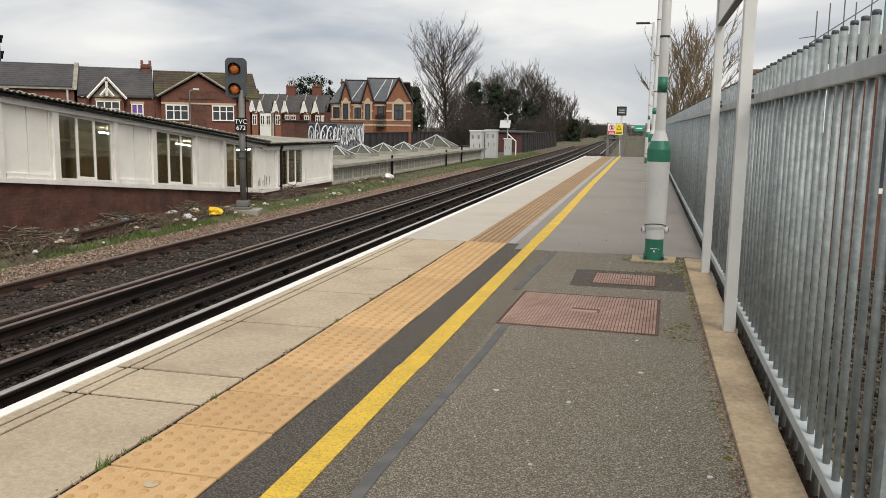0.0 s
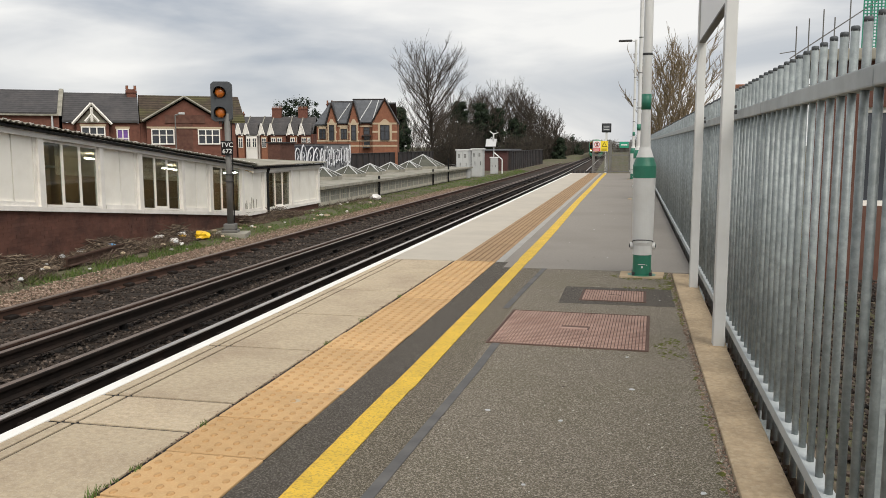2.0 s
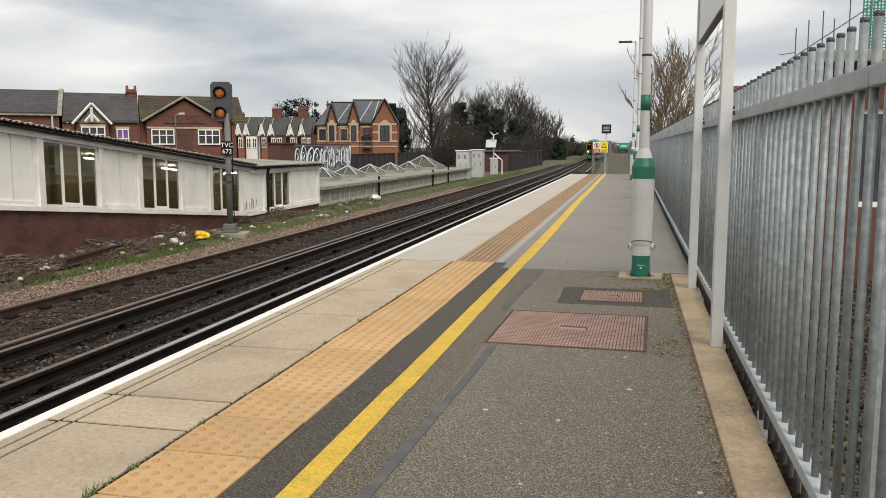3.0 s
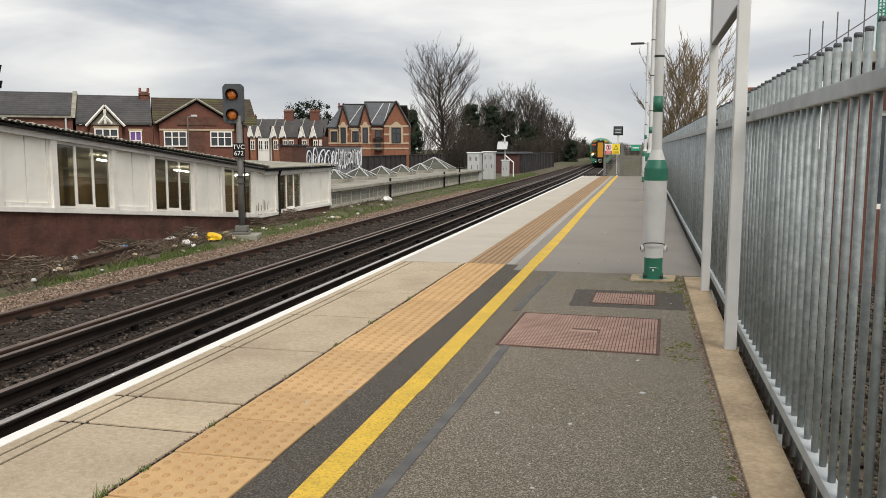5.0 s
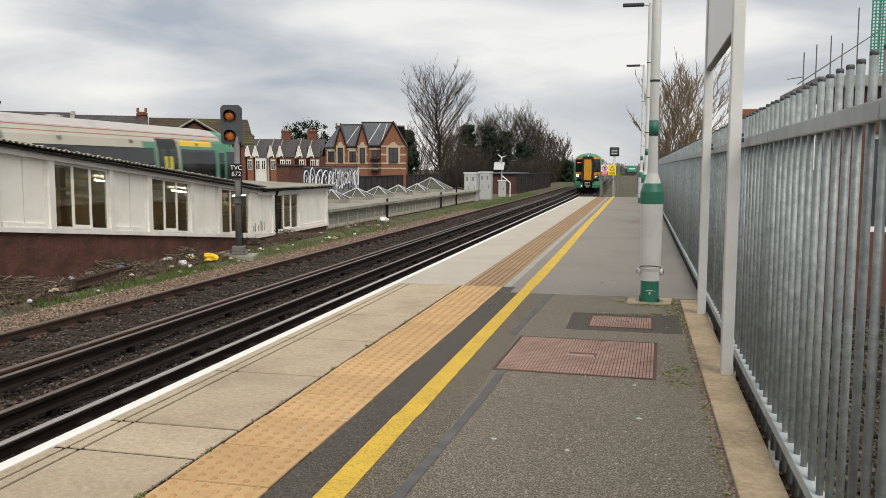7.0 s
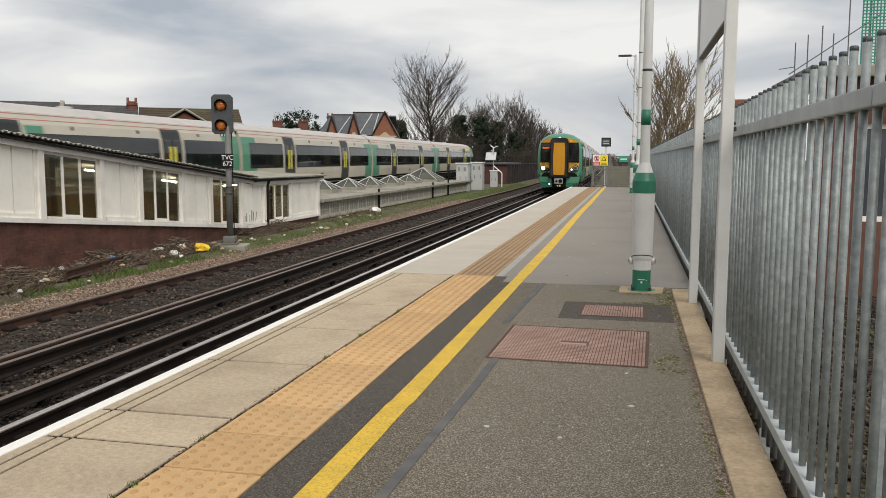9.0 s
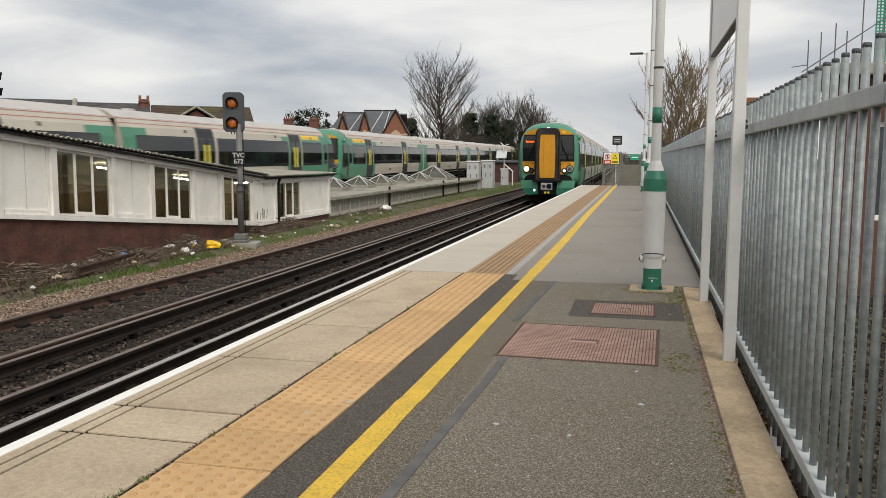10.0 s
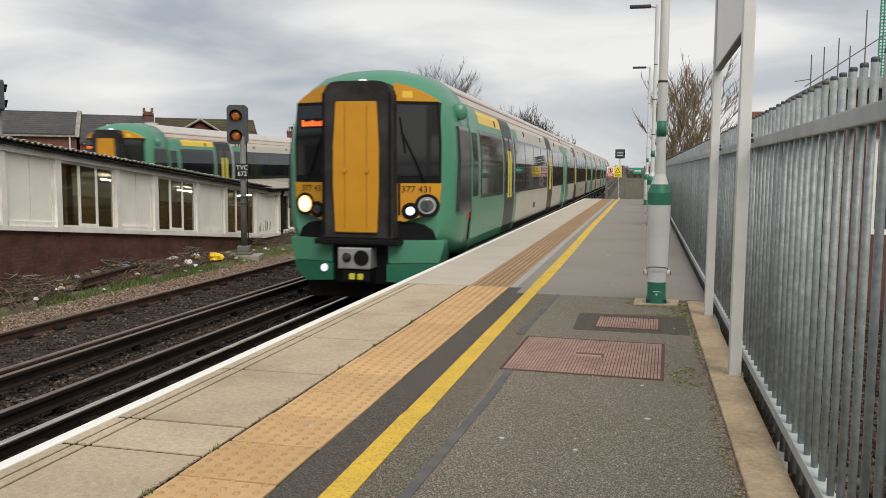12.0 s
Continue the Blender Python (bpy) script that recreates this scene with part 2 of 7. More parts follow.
    brick_orange=mat("orange_brick", (0.235, 0.105, 0.066), 0.9, 0.15, 4.0, second=(0.25, 0.11, 0.06), second_scale=0.5, second_amount=0.4),
    stone=mat("pale_stone", (0.46, 0.37, 0.26), 0.85, 0.08, 2.0),
    render_white=mat("white_render", (0.72, 0.70, 0.66), 0.8, 0.06, 1.0, second=(0.5, 0.47, 0.42), second_scale=0.5, second_amount=0.4),
    slate=mat("dark_slate", (0.05, 0.047, 0.048), 0.8, 0.3, 3.5, bump=0.5, bump_scale=6, second=(0.10, 0.09, 0.085), second_scale=0.5, second_amount=0.6, courses=0.13),
    slate_blue=mat("blue_slate", (0.075, 0.08, 0.09), 0.55, 0.2, 3.5, bump=0.3, bump_scale=6, second=(0.11, 0.115, 0.12), second_scale=0.6, second_amount=0.5, courses=0.12, course_amount=0.2),
    slate_brown=mat("brown_tiles", (0.06, 0.045, 0.033), 0.85, 0.3, 3.5, bump=0.6, bump_scale=6, second=(0.085, 0.085, 0.03), second_scale=0.6, second_amount=0.75, courses=0.16, course_amount=0.45),
    house_glass=mat("house_glass", (0.045, 0.05, 0.06), 0.08, 0.3, 1.0),
    curtain=mat("purple_curtain", (0.16, 0.08, 0.30), 0.8, 0.3, 3.0),
    cabinet=mat("grey_cabinet", (0.46, 0.47, 0.465), 0.55, 0.06, 1.5, second=(0.33, 0.33, 0.32), second_scale=1.0, second_amount=0.4),
    bridge=mat("dark_girder", (0.022, 0.02, 0.021), 0.7, 0.25, 2.0, second=(0.09, 0.055, 0.04), second_scale=1.2, second_amount=0.4),
    red_shed=mat("red_brown_shed", (0.075, 0.028, 0.025), 0.8, 0.2, 2.0),
    graffiti=mat("grey_wall_paint", (0.22, 0.225, 0.23), 0.8, 0.1, 1.0),
    graffiti_ink=mat("black_spray", (0.03, 0.033, 0.045), 0.6, 0.1, 1.0),
    graffiti_white=mat("white_spray", (0.72, 0.73, 0.76), 0.6, 0.05, 1.0),
    bark=mat("bark", (0.060, 0.052, 0.044), 0.95, 0.25, 4.0),
    twig=mat("twigs", (0.080, 0.066, 0.053), 0.95, 0.25, 2.0),
    willow=mat("pale_twigs", (0.24, 0.185, 0.115), 0.95, 0.25, 2.0),
    ivy=island_mat("ivy_leaves", [(0.006, 0.012, 0.006), (0.010, 0.021, 0.009), (0.016, 0.030, 0.012), (0.026, 0.042, 0.016)]),
    brush=island_mat("bare_brush", [(0.022, 0.018, 0.014), (0.04, 0.032, 0.024), (0.075, 0.058, 0.042), (0.035, 0.035, 0.022)]),
    grass=island_mat("grass_blades", [(0.045, 0.075, 0.012), (0.075, 0.125, 0.022), (0.10, 0.165, 0.032), (0.16, 0.15, 0.055)]),
    fallen=island_mat("fallen_sticks", [(0.030, 0.020, 0.014), (0.09, 0.062, 0.044), (0.30, 0.235, 0.17), (0.05, 0.034, 0.024), (0.14, 0.10, 0.07), (0.035, 0.024, 0.017)]),
    twigs=island_mat("dead_stems", [(0.06, 0.04, 0.028), (0.12, 0.085, 0.06), (0.20, 0.155, 0.115), (0.10, 0.07, 0.05)]),
    bag_yellow=mat("yellow_plastic", (0.80, 0.50, 0.02), 0.4, 0.15, 8.0),
    bag_white=mat("white_plastic", (0.72, 0.70, 0.67), 0.45, 0.15, 8.0),
    bag_blue=mat("blue_plastic", (0.12, 0.30, 0.55), 0.4, 0.15, 8.0),
    signal=mat("signal_grey", (0.055, 0.06, 0.066), 0.55, 0.12, 4.0),
    signal_post=mat("signal_post_paint", (0.15, 0.148, 0.14), 0.6, 0.12, 5.0, second=(0.09, 0.075, 0.06), second_scale=3, second_amount=0.5),
    amber=mat("amber_lens", (0.42, 0.115, 0.014), 0.3, 0.35, 16.0, coat=0.3),
    amber_dark=mat("amber_lens_rib", (0.33, 0.085, 0.012), 0.35, 0.2, 14.0),
    sign_white=mat("sign_white", (0.78, 0.78, 0.77), 0.4, 0.02, 2.0),
    sign_grey=mat("sign_grey", (0.50, 0.51, 0.51), 0.5, 0.04, 2.0),
    joint_grey=mat("w_joint_grey", (0.34, 0.325, 0.30), 0.8, 0.1, 3.0),
    brick_piece=mat("w_plinth_brick", (0.125, 0.06, 0.045), 0.9, 0.25, 3.0, bump=0.3, bump_scale=60, per_piece=0.10, second=(0.05, 0.034, 0.03), second_scale=1.6, second_amount=0.75),
    chips=island_mat("pale_chips", [(0.25, 0.22, 0.18), (0.45, 0.42, 0.36), (0.65, 0.62, 0.56), (0.12, 0.10, 0.08)]),
    sign_red=mat("sign_red", (0.55, 0.03, 0.04), 0.4, 0.05, 2.0),
    sign_yellow=mat("sign_yellow", (0.80, 0.62, 0.03), 0.4, 0.05, 2.0),
    sign_green=mat("sign_green", (0.02, 0.30, 0.18), 0.4, 0.05, 2.0),
    net=mat("green_netting", (0.05, 0.25, 0.17), 0.8, 0.2, 6.0),
    # trains
    t_white=mat("train_white", (0.47, 0.437, 0.365), 0.35, 0.06, 0.8, second=(0.34, 0.30, 0.23), second_scale=0.6, second_amount=0.3),
    t_roof=mat("train_roof", (0.50, 0.475, 0.45), 0.6, 0.10, 0.8, second=(0.30, 0.29, 0.28), second_scale=0.8, second_amount=0.6),
    t_green=mat("train_green", (0.070, 0.235, 0.145), 0.32, 0.06, 0.8, second=(0.05, 0.165, 0.105), second_scale=0.9, second_amount=0.4),
    t_green_dark=mat("train_dark_green", (0.015, 0.12, 0.07), 0.42, 0.08, 1.0),
    t_glass=mat("train_glass", (0.010, 0.012, 0.012), 0.05, 0.4, 0.7, spec=0.6),
    t_band=mat("train_window_band", (0.018, 0.020, 0.020), 0.12, 0.25, 0.9),
    t_door=mat("train_door", (0.026, 0.030, 0.029), 0.4, 0.10, 1.0, spec=0.25),
    t_yellow=mat("train_yellow", (0.55, 0.255, 0.008), 0.4, 0.06, 2.0, second=(0.46, 0.20, 0.015), second_scale=1.5, second_amount=0.35),
    t_stripe=mat("first_class_yellow", (0.75, 0.50, 0.05), 0.4, 0.05, 2.0),
    t_poster=mat("door_yellow", (0.62, 0.55, 0.05), 0.4, 0.08, 2.0),
    t_poster_dark=mat("end_door_seam", (0.34, 0.15, 0.006), 0.5, 0.1, 3.0),
    t_black=mat("train_black", (0.007, 0.007, 0.008), 0.5, 0.2, 3.0, spec=0.15),
    t_grey=mat("gangway_rubber", (0.022, 0.020, 0.019), 0.55, 0.25, 2.5, second=(0.085, 0.08, 0.075), second_scale=2.0, second_amount=0.4, spec=0.2),
    t_red=mat("roof_line_red", (0.40, 0.14, 0.13), 0.5, 0.05, 2.0),
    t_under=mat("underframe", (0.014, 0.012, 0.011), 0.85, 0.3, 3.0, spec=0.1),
    t_metal=mat("coupler_metal", (0.40, 0.40, 0.40), 0.4, 0.15, 6.0, metal=0.6),
    t_lens=mat("lamp_lens", (0.10, 0.11, 0.115), 0.12, 0.5, 14.0, metal=0.4, coat=0.5),
    head_on=mat("headlight_warm", (1.0, 0.80, 0.48), 0.3, 0.0, 1.0, emit=9.0),
    head_glow=mat("headlight_bowl", (1.0, 0.52, 0.16), 0.3, 0.0, 1.0, emit=1.3),
    head_white=mat("headlight_white", (0.85, 0.92, 1.0), 0.3, 0.0, 1.0, emit=0.75),
    led=mat("orange_leds", (1.0, 0.16, 0.03), 0.5, 0.0, 1.0, emit=1.2),
)


# ---- building blocks ----
def part(name, bm, material, parent=None, label="", smooth=False):
    me = bpy.data.meshes.new(name)
    bmesh.ops.recalc_face_normals(bm, faces=bm.faces)
    bm.to_mesh(me)
    bm.free()
    me.materials.append(M[material])
    if smooth:
        for p in me.polygons:
            p.use_smooth = True
    ob = new(name, me)
    ob.parent = parent
    if label:
        ob["label"] = label
    return ob


def raw(name, verts, faces, material, parent=None, label="", smooth=False):
    me = bpy.data.meshes.new(name)
    me.from_pydata(verts, [], faces)
    me.update()
    me.materials.append(M[material])
    if smooth:
        for p in me.polygons:
            p.use_smooth = True
    ob = new(name, me)
    ob.parent = parent
    if label:
        ob["label"] = label
    return ob


def again(ob, parent, m):
    """A piece of its own on the same mesh."""
    o = new(ob.name.split(".")[0], ob.data)
    o.parent = parent
    o.matrix_basis = m
    if "label" in ob:
        o["label"] = ob["label"]
    return o


def thing(name, label, category, m=None, group="", kind=""):
    ob = new(name)
    ob.empty_display_size = 0.2
    if m is not None:
        ob.matrix_basis = m
    return tagged(ob, label, category, group, kind)


def box(bm, x0, x1, y0, y1, z0, z1, bevel=0.0, turn=None):
    v = [bm.verts.new(p) for p in ((x0, y0, z0), (x1, y0, z0), (x1, y1, z0), (x0, y1, z0), (x0, y0, z1), (x1, y0, z1), (x1, y1, z1), (x0, y1, z1))]
    f = [bm.faces.new([v[i] for i in q]) for q in ((3, 2, 1, 0), (4, 5, 6, 7), (0, 1, 5, 4), (1, 2, 6, 5), (2, 3, 7, 6), (3, 0, 4, 7))]
    if bevel:
        bmesh.ops.bevel(bm, geom=list({e for q in f for e in q.edges}), offset=bevel, segments=2, affect="EDGES", profile=0.6)
    if turn is not None:
        bmesh.ops.transform(bm, matrix=turn, verts=v)
    return bm


def boxes(*specs, bevel=0.0):
    bm = bmesh.new()
    for s in specs:
        box(bm, *s, bevel=bevel)
    return bm


def prism(bm, outline, axis, a, b):
    """An outline of (u, v) pushed along an axis from a to b. x: (y, z), y: (x, z), z: (x, y)."""
    at = {"x": lambda u, v, s: (s, u, v), "y": lambda u, v, s: (u, s, v), "z": lambda u, v, s: (u, v, s)}[axis]
    lo = [bm.verts.new(at(u, v, a)) for u, v in outline]
    hi = [bm.verts.new(at(u, v, b)) for u, v in outline]
    n = len(outline)
    bm.faces.new(lo)
    bm.faces.new(hi[::-1])
    for i in range(n):
        bm.faces.new((lo[i], hi[i], hi[(i + 1) % n], lo[(i + 1) % n]))
    return bm


def tube(bm, p, q, r0, r1=None, sides=12, caps=True):
    p, q = Vector(p), Vector(q)
    r1 = r0 if r1 is None else r1
    turn = (q - p).to_track_quat("Z", "Y").to_matrix()
    ring = lambda c, r: [bm.verts.new(c + turn @ Vector((r * math.cos(i * math.tau / sides), r * math.sin(i * math.tau / sides), 0))) for i in range(sides)]
    a, b = ring(p, r0), ring(q, r1)
    for i in range(sides):
        bm.faces.new((a[i], a[(i + 1) % sides], b[(i + 1) % sides], b[i]))
    if caps:
        bm.faces.new(a[::-1])
        bm.faces.new(b)
    return bm


def lathe(bm, profile, sides=20, cx=0.0, cy=0.0):
    """Rings of (radius, z) about a vertical axis."""
    rings = [[bm.verts.new((cx + r * math.cos(i * math.tau / sides), cy + r * math.sin(i * math.tau / sides), z)) for i in range(sides)] for r, z in profile]
    for a, b in zip(rings, rings[1:]):
        for i in range(sides):
            bm.faces.new((a[i], a[(i + 1) % sides], b[(i + 1) % sides], b[i]))
    bm.faces.new(rings[0][::-1])
    bm.faces.new(rings[-1])
    return bm


def lettering(text, size, material, parent, m, name="lettering", depth=0.002):
    cu = bpy.data.curves.new(name, "FONT")
    cu.body, cu.size, cu.extrude = text, size, depth
    cu.align_x, cu.align_y = "CENTER", "CENTER"
    tmp = bpy.data.objects.new(name, cu)
    scene.collection.objects.link(tmp)
    me = bpy.data.meshes.new_from_object(tmp.evaluated_get(bpy.context.evaluated_depsgraph_get()))
    bpy.data.objects.remove(tmp)
    bpy.data.curves.remove(cu)
    me.materials.clear()
    me.materials.append(M[material])
    ob = new(name, me)
    ob.parent = parent
    ob.matrix_basis = m
    return ob


def bend(y):
    """How far both lines swing to the west beyond the platform."""
    if y < 30:
        return 0.0
    return -0.000267 * (y - 30) ** 2 if y < 75 else -0.54 - 0.024 * (y - 75)


def dip(y):
    """How far the platform lines fall beyond the platform."""
    return -0.0042 * (y - 45) if y > 45 else 0.0


RAIL = -0.915
NEAR, MID, FAR = -4.17, -7.46, -18.2
EDGE = -2.68


# ---- ground ----
def ground_height(x, y):
    """The railway stands on a bank: level between the lines, falling to the street in the west and to a yard in the east."""
    if x < -22:
        return -1.22 - 4.0 * min(1.0, (-22 - x) / 5)
    if x > 0.8:
        return -0.35 - 1.2 * min(1.0, (x - 0.8) / 6)
    if -14 < x < -9.5:
        return -1.02
    return -1.22 + (dip(min(y, 420)) if x > -9.5 else 0.0)


def make_ground():
    xs = [-2500, -900, -300, -120, -60, -40, -30, -27, -25, -23, -22, -21, -18, -15, -13.5, -12, -10.4, -9.2, -6, -3, -1, 0.62, 0.82, 1.5, 3, 5, 7, 12, 30, 80, 300, 900, 2500]
    ys = [-2500, -600, -150, -40, -10, 0, 10, 20, 30, 40, 50, 60, 80, 100, 140, 200, 320, 600, 1200, 2500]
    verts = [(x, y, ground_height(x, y)) for y in ys for x in xs]
    n = len(xs)
    faces = [(j * n + i, j * n + i + 1, (j + 1) * n + i + 1, (j + 1) * n + i) for j in range(len(ys) - 1) for i in range(n - 1)]
    tagged(raw("ground", verts, faces, "ground"), "dirt and rough grass of the railway bank", "ground", kind="structure")


make_ground()


def ribbon(name, x0, x1, ys, z0, z1, material, label, follow=True, slope=0.0, fall=True):
    """A bed that follows the line's bend, with sloping sides."""
    verts, faces = [], []
    for y in ys:
        b = bend(y) if follow else 0
        f = dip(y) if fall else 0.0
        verts += [(x0 - slope + b, y, z0 + f), (x0 + b, y, z1 + f), (x1 + b, y, z1 + f), (x1 + slope + b, y, z0 + f)]
    for j in range(len(ys) - 1):
        a, c = 4 * j, 4 * (j + 1)
        faces += [(a, a + 1, c + 1, c), (a + 1, a + 2, c + 2, c + 1), (a + 2, a + 3, c + 3, c + 2)]
    e = len(verts) - 4
    faces += [(0, 3, 2, 1), (e, e + 1, e + 2, e + 3)]
    return tagged(raw(name, verts, faces, material), label, "ballast", kind="structure")


LINE_YS = [-30, 0, 20] + list(range(30, 80, 5)) + [85, 90, 100, 120, 140, 200, 300, 420]
ribbon("ballast_bed_1", MID - 1.3, NEAR + 1.2, LINE_YS, -1.24, -1.08, "ballast", "dark sooty ballast under the two platform lines", slope=0.35)
ribbon("ballast_bed_2", FAR - 1.5, FAR + 1.5, LINE_YS, -1.24, -1.10, "ballast", "ballast under the far line", slope=0.5, fall=False)


def stones(name, count, x0, x1, y0, y1, z, size, material, label, seed, power=1.6):
    """Loose stones: squashed, turned octahedra, denser towards the platform's near end."""
    rng = np.random.default_rng(seed)
    base = np.array([(1, 0, 0), (-1, 0, 0), (0, 1, 0), (0, -1, 0), (0, 0, 1), (0, 0, -1)], float)
    tri = np.array([(0, 2, 4), (2, 1, 4), (1, 3, 4), (3, 0, 4), (2, 0, 5), (1, 2, 5), (3, 1, 5), (0, 3, 5)])
    u = rng.random((count, 2))
    px = x0 + (x1 - x0) * u[:, 0]
    py = y0 + (y1 - y0) * u[:, 1] ** power
    q = rng.normal(size=(count, 3, 3))
    q = np.linalg.qr(q)[0]
    s = size * rng.uniform(0.5, 1.3, (count, 1, 3)) * np.array([1, 1, 0.75])
    v = np.einsum("nij,kj->nki", q, base) * s * (1 + rng.uniform(-0.2, 0.2, (count, 6, 3)))
    v += np.stack([px + np.vectorize(bend)(py), py, z + rng.uniform(-0.6, 0.5, count) * size], 1)[:, None, :]
    f = tri[None] + 6 * np.arange(count)[:, None, None]
    return tagged(raw(name, v.reshape(-1, 3).tolist(), f.reshape(-1, 3).tolist(), material), label, "ballast", kind="stuff")


stones("ballast_stones", 64000, MID - 1.3, NEAR + 0.9, 3.5, 48, -1.072, 0.031, "stones", "dark brown crushed ballast stones between the rails", 3)
stones("shoulder_stones", 30000, MID - 2.4, MID - 0.95, 5.5, 48, -1.12, 0.024, "stones_brown", "pale brown ballast spilling over the shoulder", 5)


def rail_shape(w_head=0.036, w_foot=0.07, hgt=0.16):
    return [(-w_foot, 0), (w_foot, 0), (w_foot, 0.012), (0.012, 0.03), (0.012, hgt - 0.045), (w_head, hgt - 0.035), (w_head, hgt - 0.006), (w_head - 0.008, hgt),
            (-w_head + 0.008, hgt), (-w_head, hgt - 0.006), (-w_head, hgt - 0.035), (-0.012, hgt - 0.045), (-0.012, 0.03), (-w_foot, 0.012)]


def swept(name, outline, x, z, ys, material, parent, label="", fall=True):
    verts = [(x + bend(y) + u, y, z + v + (dip(y) if fall else 0.0)) for y in ys for u, v in outline]
    n = len(outline)
    faces = [(j * n + i, j * n + (i + 1) % n, (j + 1) * n + (i + 1) % n, (j + 1) * n + i) for j in range(len(ys) - 1) for i in range(n)]
    faces += [tuple(range(n)), tuple(range((len(ys) - 1) * n, len(ys) * n))[::-1]]
    ob = raw(name, verts, faces, material, parent, label)
    bm = bmesh.new()
    bm.from_mesh(ob.data)
    bmesh.ops.recalc_face_normals(bm, faces=bm.faces)
    bm.to_mesh(ob.data)
    bm.free()
    return ob


def make_track(name, centre, label, conductor_side, shiny):
    t = thing(name, label, "railway track", kind="structure")
    fall = centre != FAR
    for s in (-0.7525, 0.7525):
        swept("running_rail", rail_shape(), centre + s, RAIL - 0.16, LINE_YS, "rail" if shiny else "rail_brown", t, "", fall)
        swept("rail_head", [(-0.0375, -0.012), (0.0375, -0.012), (0.036, -0.002), (0.026, 0.0035), (-0.026, 0.0035), (-0.036, -0.002)], centre + s, RAIL, LINE_YS, "rail_top" if shiny else "rail_rust", t, "worn bright rail head" if shiny else "dull rusty rail head", fall)
    if conductor_side:
        c = centre + conductor_side * (0.7525 + 0.44)
        swept("conductor_rail", rail_shape(0.042, 0.06, 0.14), c, RAIL - 0.065, LINE_YS, "rail", t, "dark third rail for the current")
        swept("conductor_head", [(-0.034, 0), (0.034, 0), (0.028, 0.003), (-0.028, 0.003)], c, RAIL + 0.075, LINE_YS, "rail_rust", t)
        pot = bmesh.new()
        lathe(pot, [(0.075, -0.13), (0.075, -0.09), (0.05, -0.075), (0.06, -0.02), (0.045, 0.0)], 10)
        first = part("insulator", pot, "black", t, "dark insulator pot")
        first.matrix_basis = pose(c, 4, RAIL - 0.065)
        for i in range(1, 22):
            y = 4 + i * 2.6
            again(first, t, pose(c + bend(y), y, RAIL - 0.065 + dip(y)))
    return t


track_a = make_track("track_1", NEAR, "platform line with bright rails on dark ballast", -1, True)
track_b = make_track("track_2", MID, "second line with dull rails on dark ballast", 1, False)
track_c = make_track("track_3", FAR, "far line behind the station building", 0, True)


def make_sleepers():
    for t, centre, y0, n in ((track_a, NEAR, 1.0, 75), (track_b, MID, 1.3, 75)):
        first = part("sleeper", box(bmesh.new(), -1.28, 1.28, -0.12, 0.12, -0.06, 0.055, 0.012), "sleeper", t, "weathered timber sleeper")
        first.matrix_basis = pose(centre, y0, -1.12)
        chair = part("rail_chair", box(bmesh.new(), -0.13, 0.13, -0.09, 0.09, 0, 0.06, 0.02), "rail", t)
        chair.matrix_basis = pose(centre - 0.7525, y0, -1.075)
        again(chair, t, pose(centre + 0.7525, y0, -1.075))
        for i in range(1, n):
            y = y0 + 0.68 * i
            again(first, t, pose(centre + bend(y), y, -1.12 + dip(y)))
            if i < 50:
                for s in (-0.7525, 0.7525):
                    again(chair, t, pose(centre + s + bend(y), y, -1.075))


# ---- platform ----
SEAM = 8.85      # where the older paving meets the resurfaced end
END = 38.2
platform = thing("platform", "station platform with coping slabs, buff tactile paving and asphalt", "platform", kind="structure")
part("platform_wall", boxes((EDGE + 0.12, 0.62, -8, END, -1.3, -0.055)), "brick_dark", platform, "dark platform wall")
part("edge_strip", boxes((EDGE, -2.61, -8, END, -0.09, 0.004), bevel=0.006), "white_line", platform, "white painted platform edge")
part("coping_bed", boxes((EDGE + 0.01, -1.42, -8, END, -0.12, -0.007)), "black", platform)
part("asphalt_strip", boxes((-1.415, -1.13, -8, SEAM, -0.06, -0.001)), "asphalt_dark", platform, "dark coarse asphalt beside the tactile paving")
part("asphalt_field", boxes((-0.885, 0.41, -8, 8.45, -0.06, 0.0)), "asphalt", platform, "worn grey asphalt with exposed aggregate")
part("asphalt_trench", boxes((-1.13, -0.885, -8, 8.45, -0.06, 0.0)), "asphalt_mid", platform, "brownish asphalt over an old trench")
part("asphalt_end", boxes((-1.28, 0.62, 8.45, END, -0.055, 0.002), (-1.28, -1.2, 8.45, 8.9, -0.055, 0.0021)), "asphalt_new", platform, "smooth grey asphalt of the resurfaced end")
part("smooth_strip", boxes((-2.61, -1.86, SEAM, END, -0.05, 0.0025)), "smooth", platform, "smooth pale concrete coping")
part("corduroy_strip", boxes((-1.86, -1.42, SEAM, END, -0.05, 0.003)), "corduroy", platform, "brown ribbed tactile strip")
rib0 = part("rib", boxes((-0.008, 0.008, SEAM + 0.02, END - 0.02, 0.003, 0.0065)), "rib", platform)
rib0.matrix_basis = pose(-1.80, 0, 0)
for i in range(1, 6):
    again(rib0, platform, pose(-1.80 + i * 0.066, 0, 0))
part("pale_joint", boxes((-1.415, -1.33, SEAM, END, -0.05, 0.0035)), "joint_grey", platform, "pale grey jointing strip")
part("dark_joint", boxes((-1.33, -1.28, SEAM, END, -0.05, 0.0028)), "asphalt_new", platform)
part("kerb", boxes((0.41, 0.602, -8, 8.3, -0.1, 0.018), bevel=0.012), "kerb", platform, "stained concrete kerb at the foot of the fence")


